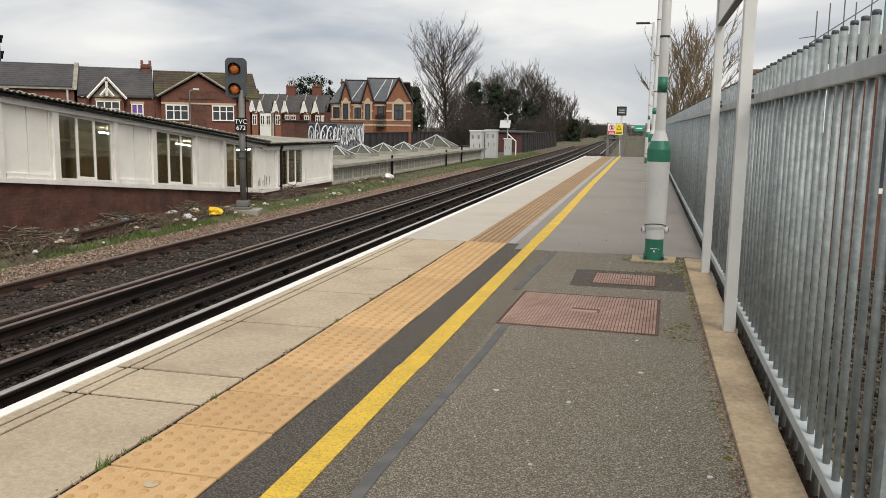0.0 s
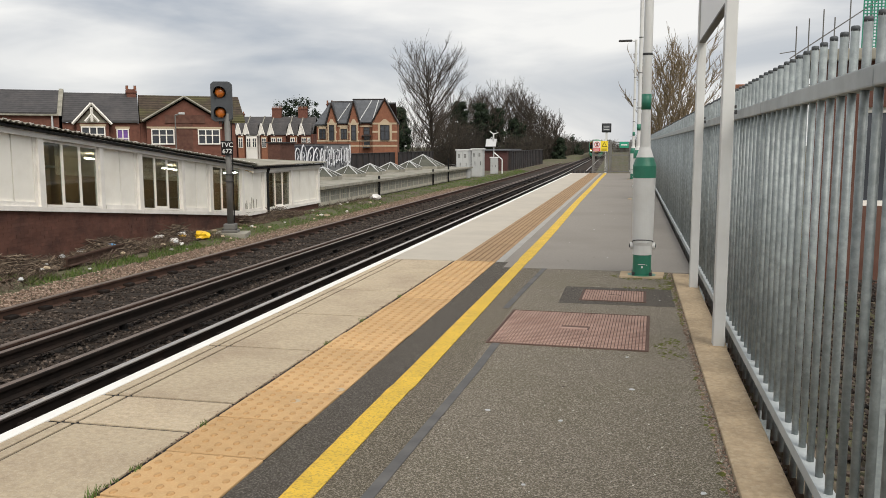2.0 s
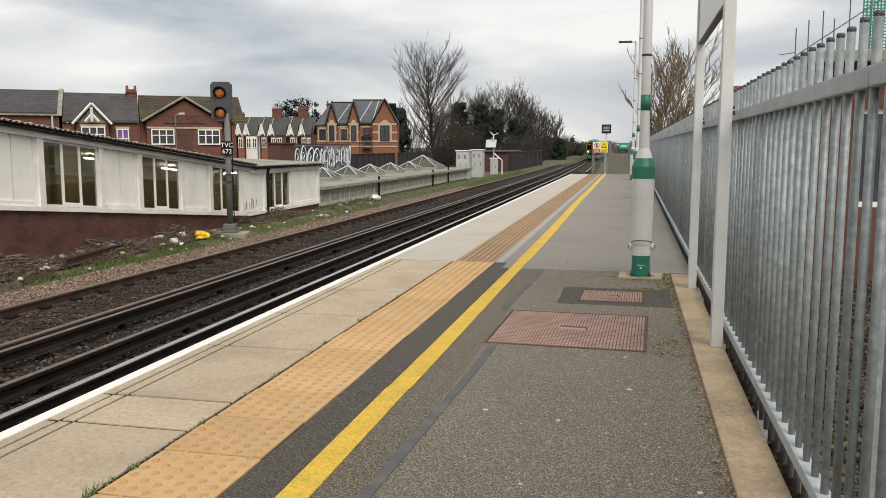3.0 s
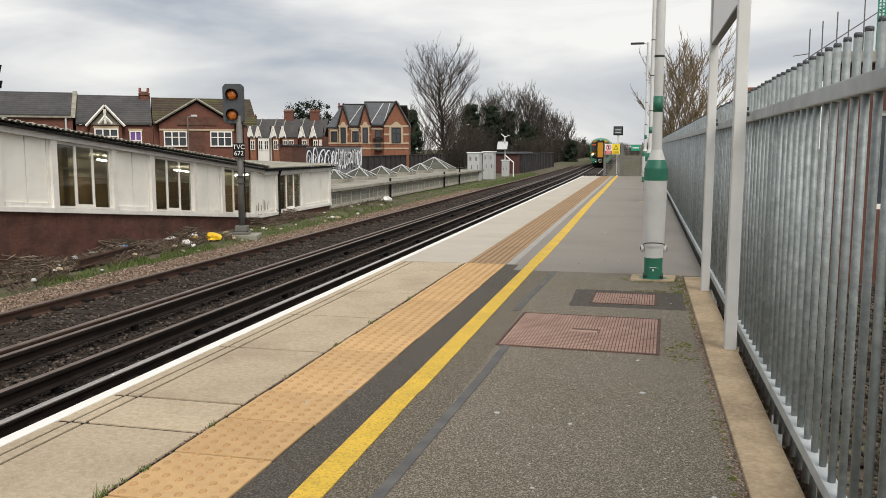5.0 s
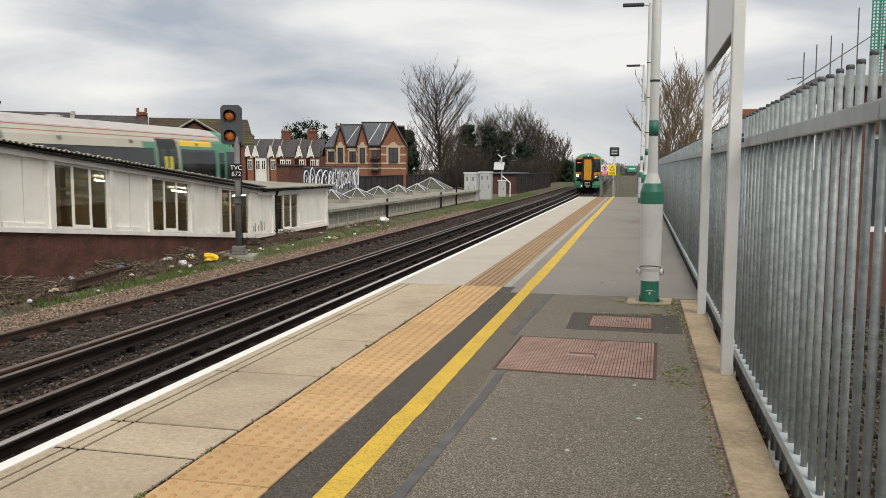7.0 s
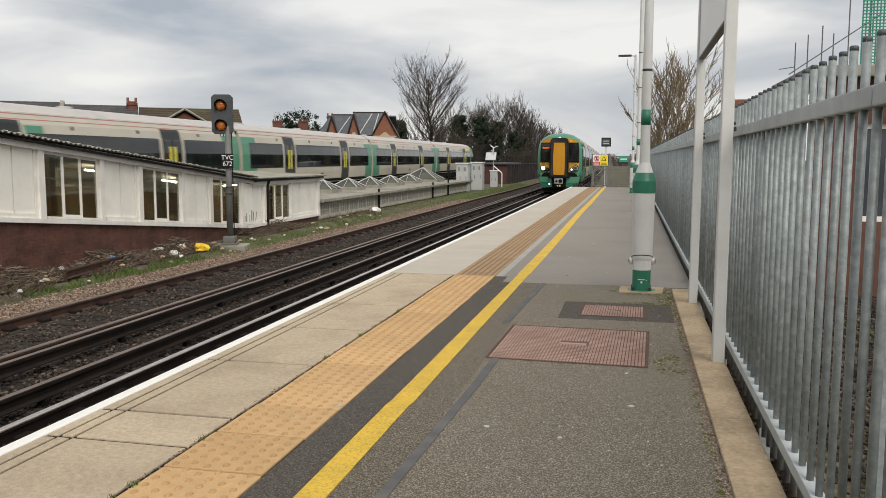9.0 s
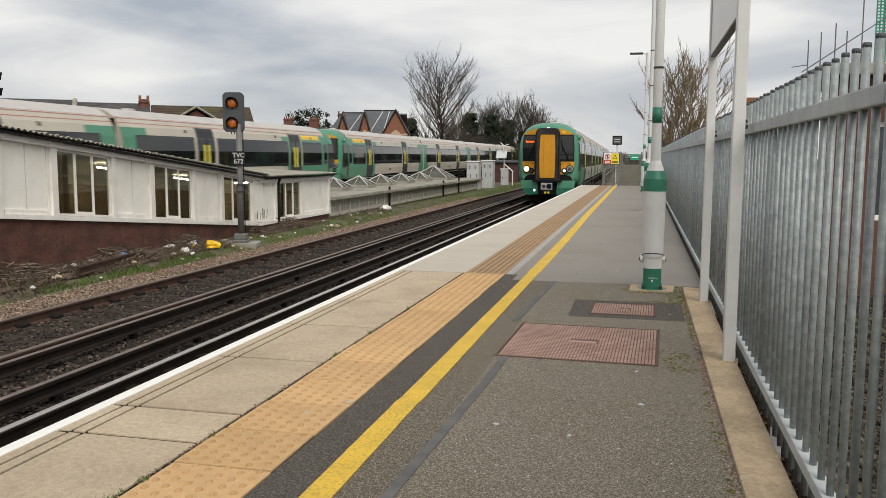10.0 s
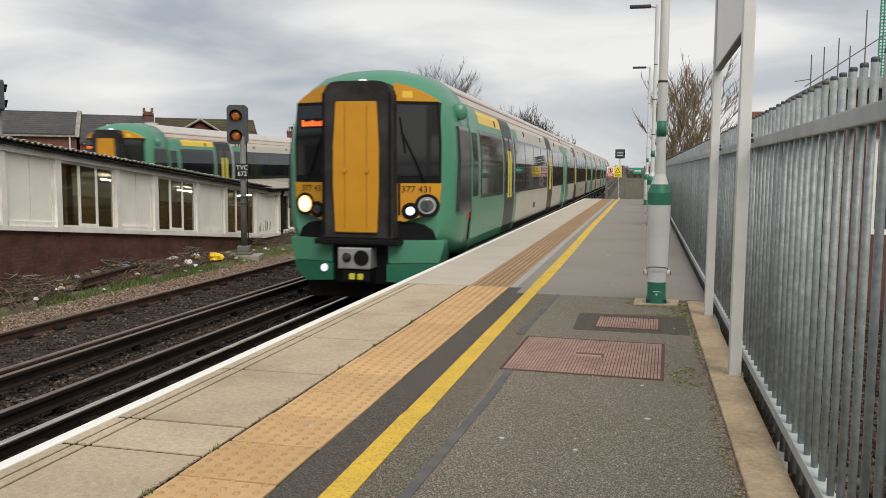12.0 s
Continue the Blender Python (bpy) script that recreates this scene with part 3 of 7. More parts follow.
def yellow_line():
    bm = bmesh.new()
    rng = random.Random(4)
    rows = []
    y = -8.0
    while y < END:
        c = -1.155 + 0.005 * math.sin(y * 0.55) + (0.03 * math.exp(-((y - 10) / 5) ** 2) if y > 4 else 0)
        w = 0.058 + 0.001 * rng.random() + (0.008 if y > 9 else 0)
        rows.append([bm.verts.new((c - w - 0.001 * rng.random(), y, 0.0062)), bm.verts.new((c + w + 0.001 * rng.random(), y, 0.0062))])
        y += 0.1 if y < 12 else 0.6
    for a, b in zip(rows, rows[1:]):
        bm.faces.new((a[0], a[1], b[1], b[0]))
    ex = bmesh.ops.extrude_face_region(bm, geom=list(bm.faces))
    bmesh.ops.translate(bm, verts=[v for v in ex["geom"] if isinstance(v, bmesh.types.BMVert)], vec=(0, 0, -0.005))
    part("yellow_line", bm, "yellow", platform, "yellow painted safety line, scuffed")


yellow_line()


def sealed_joint():
    """Band of bitumen that closes the trench along the asphalt."""
    bm = bmesh.new()
    for x0, y0, x1, y1, w in ((-0.93, -8, -0.90, 2.7, 0.024), (-0.90, 2.7, -0.83, 4.5, 0.024), (-0.83, 4.5, -0.82, 5.15, 0.025), (-0.93, 6.3, -0.85, 8.45, 0.024)):
        v = [bm.verts.new(p) for p in ((x0 - w, y0, 0.004), (x0 + w, y0, 0.004), (x1 + w, y1, 0.004), (x1 - w, y1, 0.004))]
        bm.faces.new(v)
    ex = bmesh.ops.extrude_face_region(bm, geom=list(bm.faces))
    bmesh.ops.translate(bm, verts=[v for v in ex["geom"] if isinstance(v, bmesh.types.BMVert)], vec=(0, 0, -0.006))
    part("sealed_joint", bm, "sealant", platform, "dark bitumen band over a joint")


sealed_joint()


def coping_slabs():
    joints = [-3.2, -2.1, -1.05, 0.0, 1.07, 2.14, 3.21, 3.63, 4.71, 5.77, 6.84, 7.93, 8.84]
    for a, b in zip(joints, joints[1:]):
        bm = boxes((-2.609, -2.55, a + 0.013, b - 0.013, -0.045, 0.0), (-2.532, -2.474, a + 0.013, b - 0.013, -0.045, 0.0015), (-2.456, -1.888, a + 0.013, b - 0.013, -0.045, 0.002), bevel=0.004)
        part("coping_slab", bm, "coping", platform, "worn buff concrete coping slab with two grooves")


def tactile_tiles():
    bm = bmesh.new()
    box(bm, 0.004, 0.446, 0.005, 0.445, -0.04, 0.0, 0.005)
    for i in range(6):
        for j in range(6):
            cx, cy = 0.045 + 0.072 * i, 0.04 + 0.074 * j + (0.018 if i % 2 else -0.01)
            rings = []
            for r, z in ((0.0155, 0.0), (0.0125, 0.0055), (0.006, 0.0072)):
                rings.append([bm.verts.new((cx + r * math.cos(k * math.tau / 8), cy + 1.25 * r * math.sin(k * math.tau / 8), z)) for k in range(8)])
            for a, b in zip(rings, rings[1:]):
                for k in range(8):
                    bm.faces.new((a[k], a[(k + 1) % 8], b[(k + 1) % 8], b[k]))
            bm.faces.new(rings[-1])
    for f in bm.faces:
        if f.calc_center_median().z > 0.0022:
            f.material_index = 1
    first = part("tactile_tile", bm, "tactile", platform, "buff blister paving tile")
    first.data.materials.append(M["blister"])
    first.matrix_basis = pose(-1.87, SEAM - 0.45, 0.002)
    rng = random.Random(8)
    for i in range(1, 24):
        again(first, platform, pose(-1.87 + rng.uniform(-0.003, 0.003), SEAM - 0.45 - 0.4515 * i, 0.002 + rng.uniform(-0.002, 0.002), rng.uniform(-0.3, 0.3), rng.uniform(-0.2, 0.2), rng.uniform(-0.3, 0.3)))


def make_cover(x0, x1, y0, y1, turn, label, nx, ny):
    """A recessed access cover: steel rim and a plate with a grid of raised lugs."""
    c = thing("access_cover", label, "manhole cover", pose((x0 + x1) / 2, (y0 + y1) / 2, 0.002, 0, 0, turn))
    w, d = (x1 - x0) / 2, (y1 - y0) / 2
    part("rim", boxes((-w, w, -d, -d + 0.012, -0.03, 0.006), (-w, w, d - 0.012, d, -0.03, 0.006), (-w, -w + 0.012, -d + 0.012, d - 0.012, -0.03, 0.006), (w - 0.012, w, -d + 0.012, d - 0.012, -0.03, 0.006)), "cover_dark", c)
    part("plate", boxes((-w + 0.014, w - 0.014, -d + 0.014, d - 0.014, -0.03, 0.001)), "cover_dark", c)
    bm = bmesh.new()
    sx, sy = (2 * w - 0.04) / nx, (2 * d - 0.04) / ny
    for i in range(nx):
        for j in range(ny):
            if abs(i - nx / 2) < nx * 0.10 and abs(j - ny / 2) < ny * 0.05:
                continue
            x, y = -w + 0.02 + (i + 0.5) * sx, -d + 0.02 + (j + 0.5) * sy
            box(bm, x - sx * 0.36, x + sx * 0.36, y - sy * 0.30, y + sy * 0.30, 0.0005, 0.006)
    tagged(part("tread_pattern", bm, "cover", c, "raised red-brown lugs"), kind="stuff")
    part("maker_bar", boxes((-w * 0.18, w * 0.18, -d * 0.05, d * 0.05, 0.0, 0.005), bevel=0.002), "cover", c, "plain raised bar")
    return c


make_cover(-0.875, 0.145, 5.13, 6.22, -1.5, "large red-brown ribbed access cover set in the asphalt", 46, 26)
make_cover(-0.39, 0.145, 6.75, 7.27, -1.0, "small red-brown ribbed access cover set in the asphalt", 24, 13)
part("cover_surround", boxes((-0.55, 0.36, 6.62, 7.42, -0.05, 0.0018)), "asphalt_dark", platform, "dark patched asphalt round the small cover")


# ---- fence ----
FENCE = 0.66
fence = thing("fence", "grey galvanised tubular steel fence along the platform", "fence", kind="structure")


def make_fence():
    rail_top_z, rail_low_z = 1.42, 0.07
    for y0, y1 in ((-3.0, 2.5), (2.5, 4.55), (4.55, 6.6), (6.6, 8.65), (8.65, 12.8), (12.8, 17), (17, 21), (21, 25), (25, 29), (29, 33), (33, 38)):
        part("top_rail", boxes((FENCE - 0.025, FENCE + 0.03, y0 + 0.004, y1 - 0.004, rail_top_z, rail_top_z + 0.06), bevel=0.006), "galv_light", fence)
        part("bottom_rail", boxes((FENCE - 0.03, FENCE + 0.025, y0 + 0.004, y1 - 0.004, rail_low_z, rail_low_z + 0.05), bevel=0.006), "galv_light", fence)
        part("fence_post", boxes((FENCE + 0.035, FENCE + 0.095, y1 - 0.03, y1 + 0.03, -0.4, 1.5), bevel=0.005), "galv", fence)
    bm = bmesh.new()
    lathe(bm, [(0.0132, -0.06), (0.0132, 1.615)], 16)
    bar = part("bar", bm, "galv", fence, "", True)
    bm = bmesh.new()
    lathe(bm, [(0.0137, 1.612), (0.0137, 1.624), (0.011, 1.628)], 10)
    cap = part("bar_cap", bm, "cap", bar, "", True)
    pitch = 0.1465
    y = 2.82 - 38 * 0.1465
    bar.matrix_basis = pose(FENCE, y, 0)
    rng = random.Random(2)
    for i in range(1, 270):
        y = 2.82 + (i - 38) * pitch
        o = again(bar, fence, pose(FENCE, y, rng.uniform(-0.004, 0.004), rng.uniform(-0.05, 0.05), rng.uniform(-0.05, 0.05), rng.uniform(0, 360)))
        again(cap, o, pose(0, 0, 0))


# ---- platform furniture ----
def make_name_board():
    b = thing("name_board", "white station name board on two square posts beside the fence", "sign", pose(0.555, 0, 0))
    for y in (5.33, 7.52):
        part("post", boxes((-0.035, 0.035, y - 0.05, y + 0.05, 0, 3.2), bevel=0.006), "white_post", b, "white painted square post")
        part("foot_plate", boxes((-0.06, 0.05, y - 0.07, y + 0.07, 0.0, 0.022), bevel=0.003), "kerb", b)
        part("fixing_bolt", boxes((0.036, 0.056, y - 0.012, y + 0.012, 1.445, 1.47), (0.036, 0.052, y - 0.008, y + 0.008, 1.48, 1.50), bevel=0.003), "dark_metal", b)
    part("board", boxes((-0.022, 0.022, 5.385, 7.465, 2.13, 3.1), bevel=0.004), "sign_white", b, "white enamelled board")
    part("lower_trim", boxes((-0.024, 0.024, 5.385, 7.465, 2.115, 2.13)), "signal_post", b)


make_name_board()


def make_lamp_post(x, y, group="lamp posts along the platform"):
    p = thing("lamp_post", "white and green banded platform lamp post on a green base", "lamp post", pose(x, y, 0), group)
    bm = bmesh.new()
    lathe(bm, [(0.135, 0.0), (0.135, 0.012), (0.088, 0.016), (0.086, 0.21)], 40)
    part("base", bm, "green_band", p, "dark green base sleeve")
    for k in range(4):
        bm = bmesh.new()
        a = math.radians(45 + 90 * k)
        tube(bm, (0.115 * math.cos(a), 0.115 * math.sin(a), 0.01), (0.115 * math.cos(a), 0.115 * math.sin(a), 0.045), 0.014, sides=6)
        part("anchor_bolt", bm, "dark_metal", p)
    bm = bmesh.new()
    lathe(bm, [(0.09, 0.21), (0.09, 0.30), (0.098, 0.33), (0.107, 0.95)], 40)
    part("lower_shaft", bm, "white_post", p)
    for s in (-1, 1):
        bm = bmesh.new()
        tube(bm, (s * 0.09, 0, 0.295), (s * 0.118, 0, 0.295), 0.033, sides=14)
        ear = part("hinge_ear", bm, "white_post", p)
        bm = bmesh.new()
        tube(bm, (s * 0.118, 0, 0.295), (s * 0.127, 0, 0.295), 0.017, sides=6)
        part("hinge_bolt", bm, "dark_metal", ear)
    seam = bmesh.new()
    arc = [math.radians(-90 + 15 * k) for k in range(13)]
    for a, c in zip(arc, arc[1:]):
        tube(seam, (0.0985 * math.sin(a), -0.0985 * math.cos(a), 0.315 + 0.045 * math.cos(a) ** 0.5), (0.0985 * math.sin(c), -0.0985 * math.cos(c), 0.315 + 0.045 * math.cos(c) ** 0.5), 0.005, sides=6, caps=False)
    part("hinge_seam", seam, "dark_metal", p, "dark arched seam of the hinge")
    pad = bmesh.new()
    prism(pad, [(-0.21, -0.17), (0.19, -0.18), (0.22, 0.19), (-0.2, 0.2)], "z", 0.0, 0.012)
    part("foot_pad", pad, "kerb", p, "pale mossy concrete pad")
    part("marking", boxes((-0.035, 0.03, -0.0885, -0.084, 0.118, 0.124), (0.04, 0.048, -0.080, -0.072, 0.112, 0.118), (-0.008, 0.008, -0.089, -0.085, 0.085, 0.104)), "white_post", p, "faint white stencilled marks")
    bm = bmesh.new()
    lathe(bm, [(0.109, 0.95), (0.110, 1.065), (0.082, 1.145)], 40)
    part("green_collar", bm, "green_band", p, "green painted collar")
    bm = bmesh.new()
    lathe(bm, [(0.082, 1.145), (0.050, 1.24), (0.043, 1.6), (0.043, 1.745), (0.042, 5.05)], 32)
    part("upper_shaft", bm, "white_post", p)
    bm = bmesh.new()
    lathe(bm, [(0.046, 1.595), (0.046, 1.74)], 20)
    part("green_ring", bm, "green_band", p, "green painted ring", True)
    for z in (2.1, 2.9, 3.7):
        bm = bmesh.new()
        lathe(bm, [(0.046, z), (0.048, z + 0.01), (0.046, z + 0.02)], 16)
        part("strap", bm, "dark_metal", p)
    arm = bmesh.new()
    tube(arm, (0, 0, 5.0), (-0.18, 0, 5.03), 0.025, sides=8)
    arm_ob = part("arm", arm, "white_post", p)
    head = boxes((-0.62, -0.14, -0.09, 0.09, 4.99, 5.055), bevel=0.02)
    part("lantern", head, "dark_metal", arm_ob, "dark flat lantern")
    return p


post_1 = make_lamp_post(0.12, 8.2)
for px, py in ((0.14, 20.0), (0.04, 31.6)):
    copy_thing(post_1, pose(px, py, 0))


def cable_loop():
    bm = bmesh.new()
    n = 20
    for k in range(n):
        a, b = k * math.tau / n, (k + 1) * math.tau / n
        if k in (4, 5):
            continue
        tube(bm, (0.06 * math.cos(a), 0, 0.06 * math.sin(a)), (0.06 * math.cos(b), 0, 0.06 * math.sin(b)), 0.008, sides=6, caps=False)
    tube(bm, (-0.065, 0, -0.02), (-0.058, 0, 0.5), 0.008, sides=6)
    c = part("cable", bm, "black")
    c.matrix_basis = pose(0.225, 8.19, 2.98)
    tagged(c, "loop of black cable tied to the lamp post", "cable")


cable_loop()


# ---- trains ----
SECTION = [(-1.28, 0.80), (-1.36, 1.05), (-1.40, 1.45), (-1.40, 2.35), (-1.36, 2.80), (-1.27, 3.15), (-1.08, 3.46), (-0.75, 3.67), (-0.35, 3.76), (0.0, 3.78)]
SECTION = SECTION + [(-x, z) for x, z in SECTION[-2::-1]]
COACH = 20.2


def side_x(z):
    """Half-width of the body at a height over the rail."""
    pts = [(z0, -x0) for x0, z0 in SECTION[:10]]
    for (za, xa), (zb, xb) in zip(pts, pts[1:]):
        if za <= z <= zb:
            return xa + (xb - xa) * (z - za) / (zb - za)
    return 1.4


def skin(side, y0, y1, z0, z1, proud, thick=0.03, taper=0.0, skew=0.0):
    """A panel that follows the body's side between two heights; skew leans its ends."""
    bm = bmesh.new()
    zs = sorted({z0, z1} | {z for _, z in SECTION[:10] if z0 < z < z1})
    cols = []
    for z in zs:
        k = (z - z0) / (z1 - z0)
        x = side_x(z) + proud
        a, b = y0 + skew * k + taper * k, y1 + skew * k - taper * k
        cols.append([bm.verts.new((side * x, a, z)), bm.verts.new((side * x, b, z)), bm.verts.new((side * (x - thick), b, z)), bm.verts.new((side * (x - thick), a, z))])
    for c, d in zip(cols, cols[1:]):
        for i in range(4):
            bm.faces.new((c[i], c[(i + 1) % 4], d[(i + 1) % 4], d[i]))
    bm.faces.new(cols[0])
    bm.faces.new(cols[-1][::-1])
    return bm


def loft(rings, material, name, parent, label=""):
    bm = bmesh.new()
    vs = [[bm.verts.new(p) for p in r] for r in rings]
    n = len(vs[0])
    for a, b in zip(vs, vs[1:]):
        for i in range(n):
            bm.faces.new((a[i], a[(i + 1) % n], b[(i + 1) % n], b[i]))
    bm.faces.new(vs[0])
    bm.faces.new(vs[-1][::-1])
    return part(name, bm, material, parent, label, False)


def ring_at(y, half, top, low=0.80):
    """The body section drawn in towards the nose."""
    out = []
    for x, z in SECTION:
        k = (z - 0.8) / (3.78 - 0.8)
        out.append((x * half / 1.4, y, low + k * (top - low)))
    return out


def make_bogie(parent, y):
    b = part("bogie", boxes((-1.1, -0.98, y - 1.6, y + 1.6, 0.38, 0.62), (0.98, 1.1, y - 1.6, y + 1.6, 0.38, 0.62), (-1.0, 1.0, y - 0.3, y + 0.3, 0.4, 0.7), bevel=0.03), "t_under", parent)
    for yy in (y - 1.3, y + 1.3):
        for s in (-0.7525, 0.7525):
            bm = bmesh.new()
            tube(bm, (s - 0.065, yy, 0.42), (s + 0.065, yy, 0.42), 0.42, sides=20)
            part("wheel", bm, "t_under", b)


def door_leaf(body, s, y0, y1):
    d = part("door", skin(s, y0, y1, 0.92, 3.24, 0.008), "t_door", body, "dark grey sliding doors")
    for a, b in ((y0 + 0.12, (y0 + y1) / 2 - 0.1), ((y0 + y1) / 2 + 0.1, y1 - 0.12)):
        part("door_window", skin(s, a, b, 1.72, 2.86, 0.014), "t_glass", d)
    part("door_strip", skin(s, (y0 + y1) / 2 - 0.26, (y0 + y1) / 2 - 0.08, 1.62, 2.6, 0.018), "t_poster", d, "yellow strip on the door edge")
    part("door_strip", skin(s, (y0 + y1) / 2 + 0.08, (y0 + y1) / 2 + 0.26, 1.62, 2.6, 0.018), "t_poster", d, "yellow strip on the door edge")


def make_coach(train, y0, cab_front, cab_back):
    """One coach between y0 and y0 + 20 in the train's space."""
    a, b = y0 + (1.6 if cab_front else 0.15), y0 + COACH - (1.6 if cab_back else 0.15)
    body = loft([ring_at(a, 1.4, 3.78), ring_at(b, 1.4, 3.78)], "t_white", "coach_body", train, "cream white coach body with a grey roof")
    roof = [(x * 0.995, z + 0.012) for x, z in SECTION if z > 3.4]
    part("roof_skin", prism(bmesh.new(), roof + [(1.0, 3.3), (-1.0, 3.3)], "y", a + 0.01, b - 0.01), "t_roof", body, "pale grey roof")
    for y in (y0 + 2.6, y0 + 10.1):
        part("roof_pod", boxes((-0.16, 0.16, y - 0.2, y + 0.2, 3.74, 3.86), bevel=0.04), "t_roof", body)
    part("underframe", boxes((-1.15, 1.15, a + 0.6, b - 0.6, 0.42, 0.85), bevel=0.05), "t_under", body)
    make_bogie(body, y0 + 3.1)
    make_bogie(body, y0 + COACH - 3.1)
    d0, d1 = (y0 + 5.0, y0 + 13.75)
    for s in (-1, 1):
        part("red_line", skin(s, a, b, 3.26, 3.285, 0.006), "t_red", body)
        part("gutter_line", skin(s, a, b, 3.42, 3.44, 0.010), "t_red", body)
        for dy in (d0, d1):
            door_leaf(body, s, dy, dy + 1.35)
        first = y0 + (2.3 if cab_front else 0.95)
        last = y0 + COACH - (2.3 if cab_back else 0.95)
        for wa, wb in ((first, d0 - 0.22), (d0 + 1.57, d1 - 0.22), (d1 + 1.57, last)):
            w = part("window_band", skin(s, wa, wb, 1.70, 2.88, 0.0085), "t_band", body, "dark tinted window band")
            n = max(1, round((wb - wa) / 1.75))
            step = (wb - wa) / n
            for i in range(n):
                part("pane", skin(s, wa + i * step + 0.05, wa + (i + 1) * step - 0.05, 1.76, 2.82, 0.0125), "t_glass", w)
        # shade low on the body side, painted as a dark band in underframe colour
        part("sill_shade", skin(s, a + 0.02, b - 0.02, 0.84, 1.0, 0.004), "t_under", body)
        part("vent_grille", skin(s, y0 + 10.2, y0 + 10.55, 1.22, 1.36, 0.008), "t_door", body)
        for yy in (y0 + 4.2, y0 + 8.6, y0 + 12.2, y0 + 16.5):
            part("indicator", skin(s, yy, yy + 0.12, 3.02, 3.14, 0.012), "t_black", body)
        # green sweeps at the ends
        if not cab_front:
            part("end_panel", skin(s, a + 0.01, a + 1.5, 0.95, 3.12, 0.0075), "t_green", body, "green sweep at the coach end")
        if not cab_back:
            part("end_panel", skin(s, b - 1.5, b - 0.01, 0.95, 3.12, 0.0075), "t_green", body, "green sweep at the coach end")
        for cab, edge, sgn in ((cab_front, a, 1), (cab_back, b, -1)):
            if cab:
                lo, hi = sorted((edge, edge + sgn * 5.2))
                part("cab_panel", skin(s, lo, hi, 0.90, 1.66, 0.0045, taper=0.0), "t_green", body, "green cab side")
                lo, hi = sorted((edge, edge + sgn * 3.36))
                part("cab_panel", skin(s, lo, hi, 1.66, 3.24, 0.0045), "t_green", body, "green cab side")
                lo, hi = sorted((edge + sgn * 4.9, edge + sgn * 5.7))
                part("cab_panel", skin(s, lo, hi, 1.66, 3.10, 0.0045), "t_green", body, "green cab side")
                lo, hi = sorted((edge + sgn * 0.9, edge + sgn * 3.3))
                part("first_class_stripe", skin(s, lo, hi, 3.0, 3.22, 0.0075), "t_stripe", body, "yellow stripe over the first-class windows")
                lo, hi = sorted((edge - sgn * 0.12, edge + sgn * 0.50))
                cd = part("cab_door", skin(s, lo, hi, 0.95, 2.95, 0.010), "t_green", body, "green cab door")
                lo, hi = sorted((edge - sgn * 0.04, edge + sgn * 0.42))
                part("cab_door_window", skin(s, lo, hi, 1.75, 2.80, 0.016), "t_glass", cd)
                lo, hi = sorted((edge - sgn * 1.10, edge - sgn * 0.16))
                part("cab_side_window", skin(s, lo, hi, 1.55, 2.85, 0.012, 0.3, 0.10), "t_band", body, "dark curved cab side window")
    for cab, edge, sgn in ((cab_front, y0, 1), (cab_back, y0 + COACH, -1)):
        if cab:
            make_cab(train, body, edge, sgn)
        else:
            e = edge + sgn * 0.15
            lo, hi = sorted((e - sgn * 0.16, e + sgn * 0.02))
            part("gangway_bellows", boxes((-1.15, 1.15, lo, hi, 0.9, 3.4), bevel=0.03), "t_black", body)
    return body


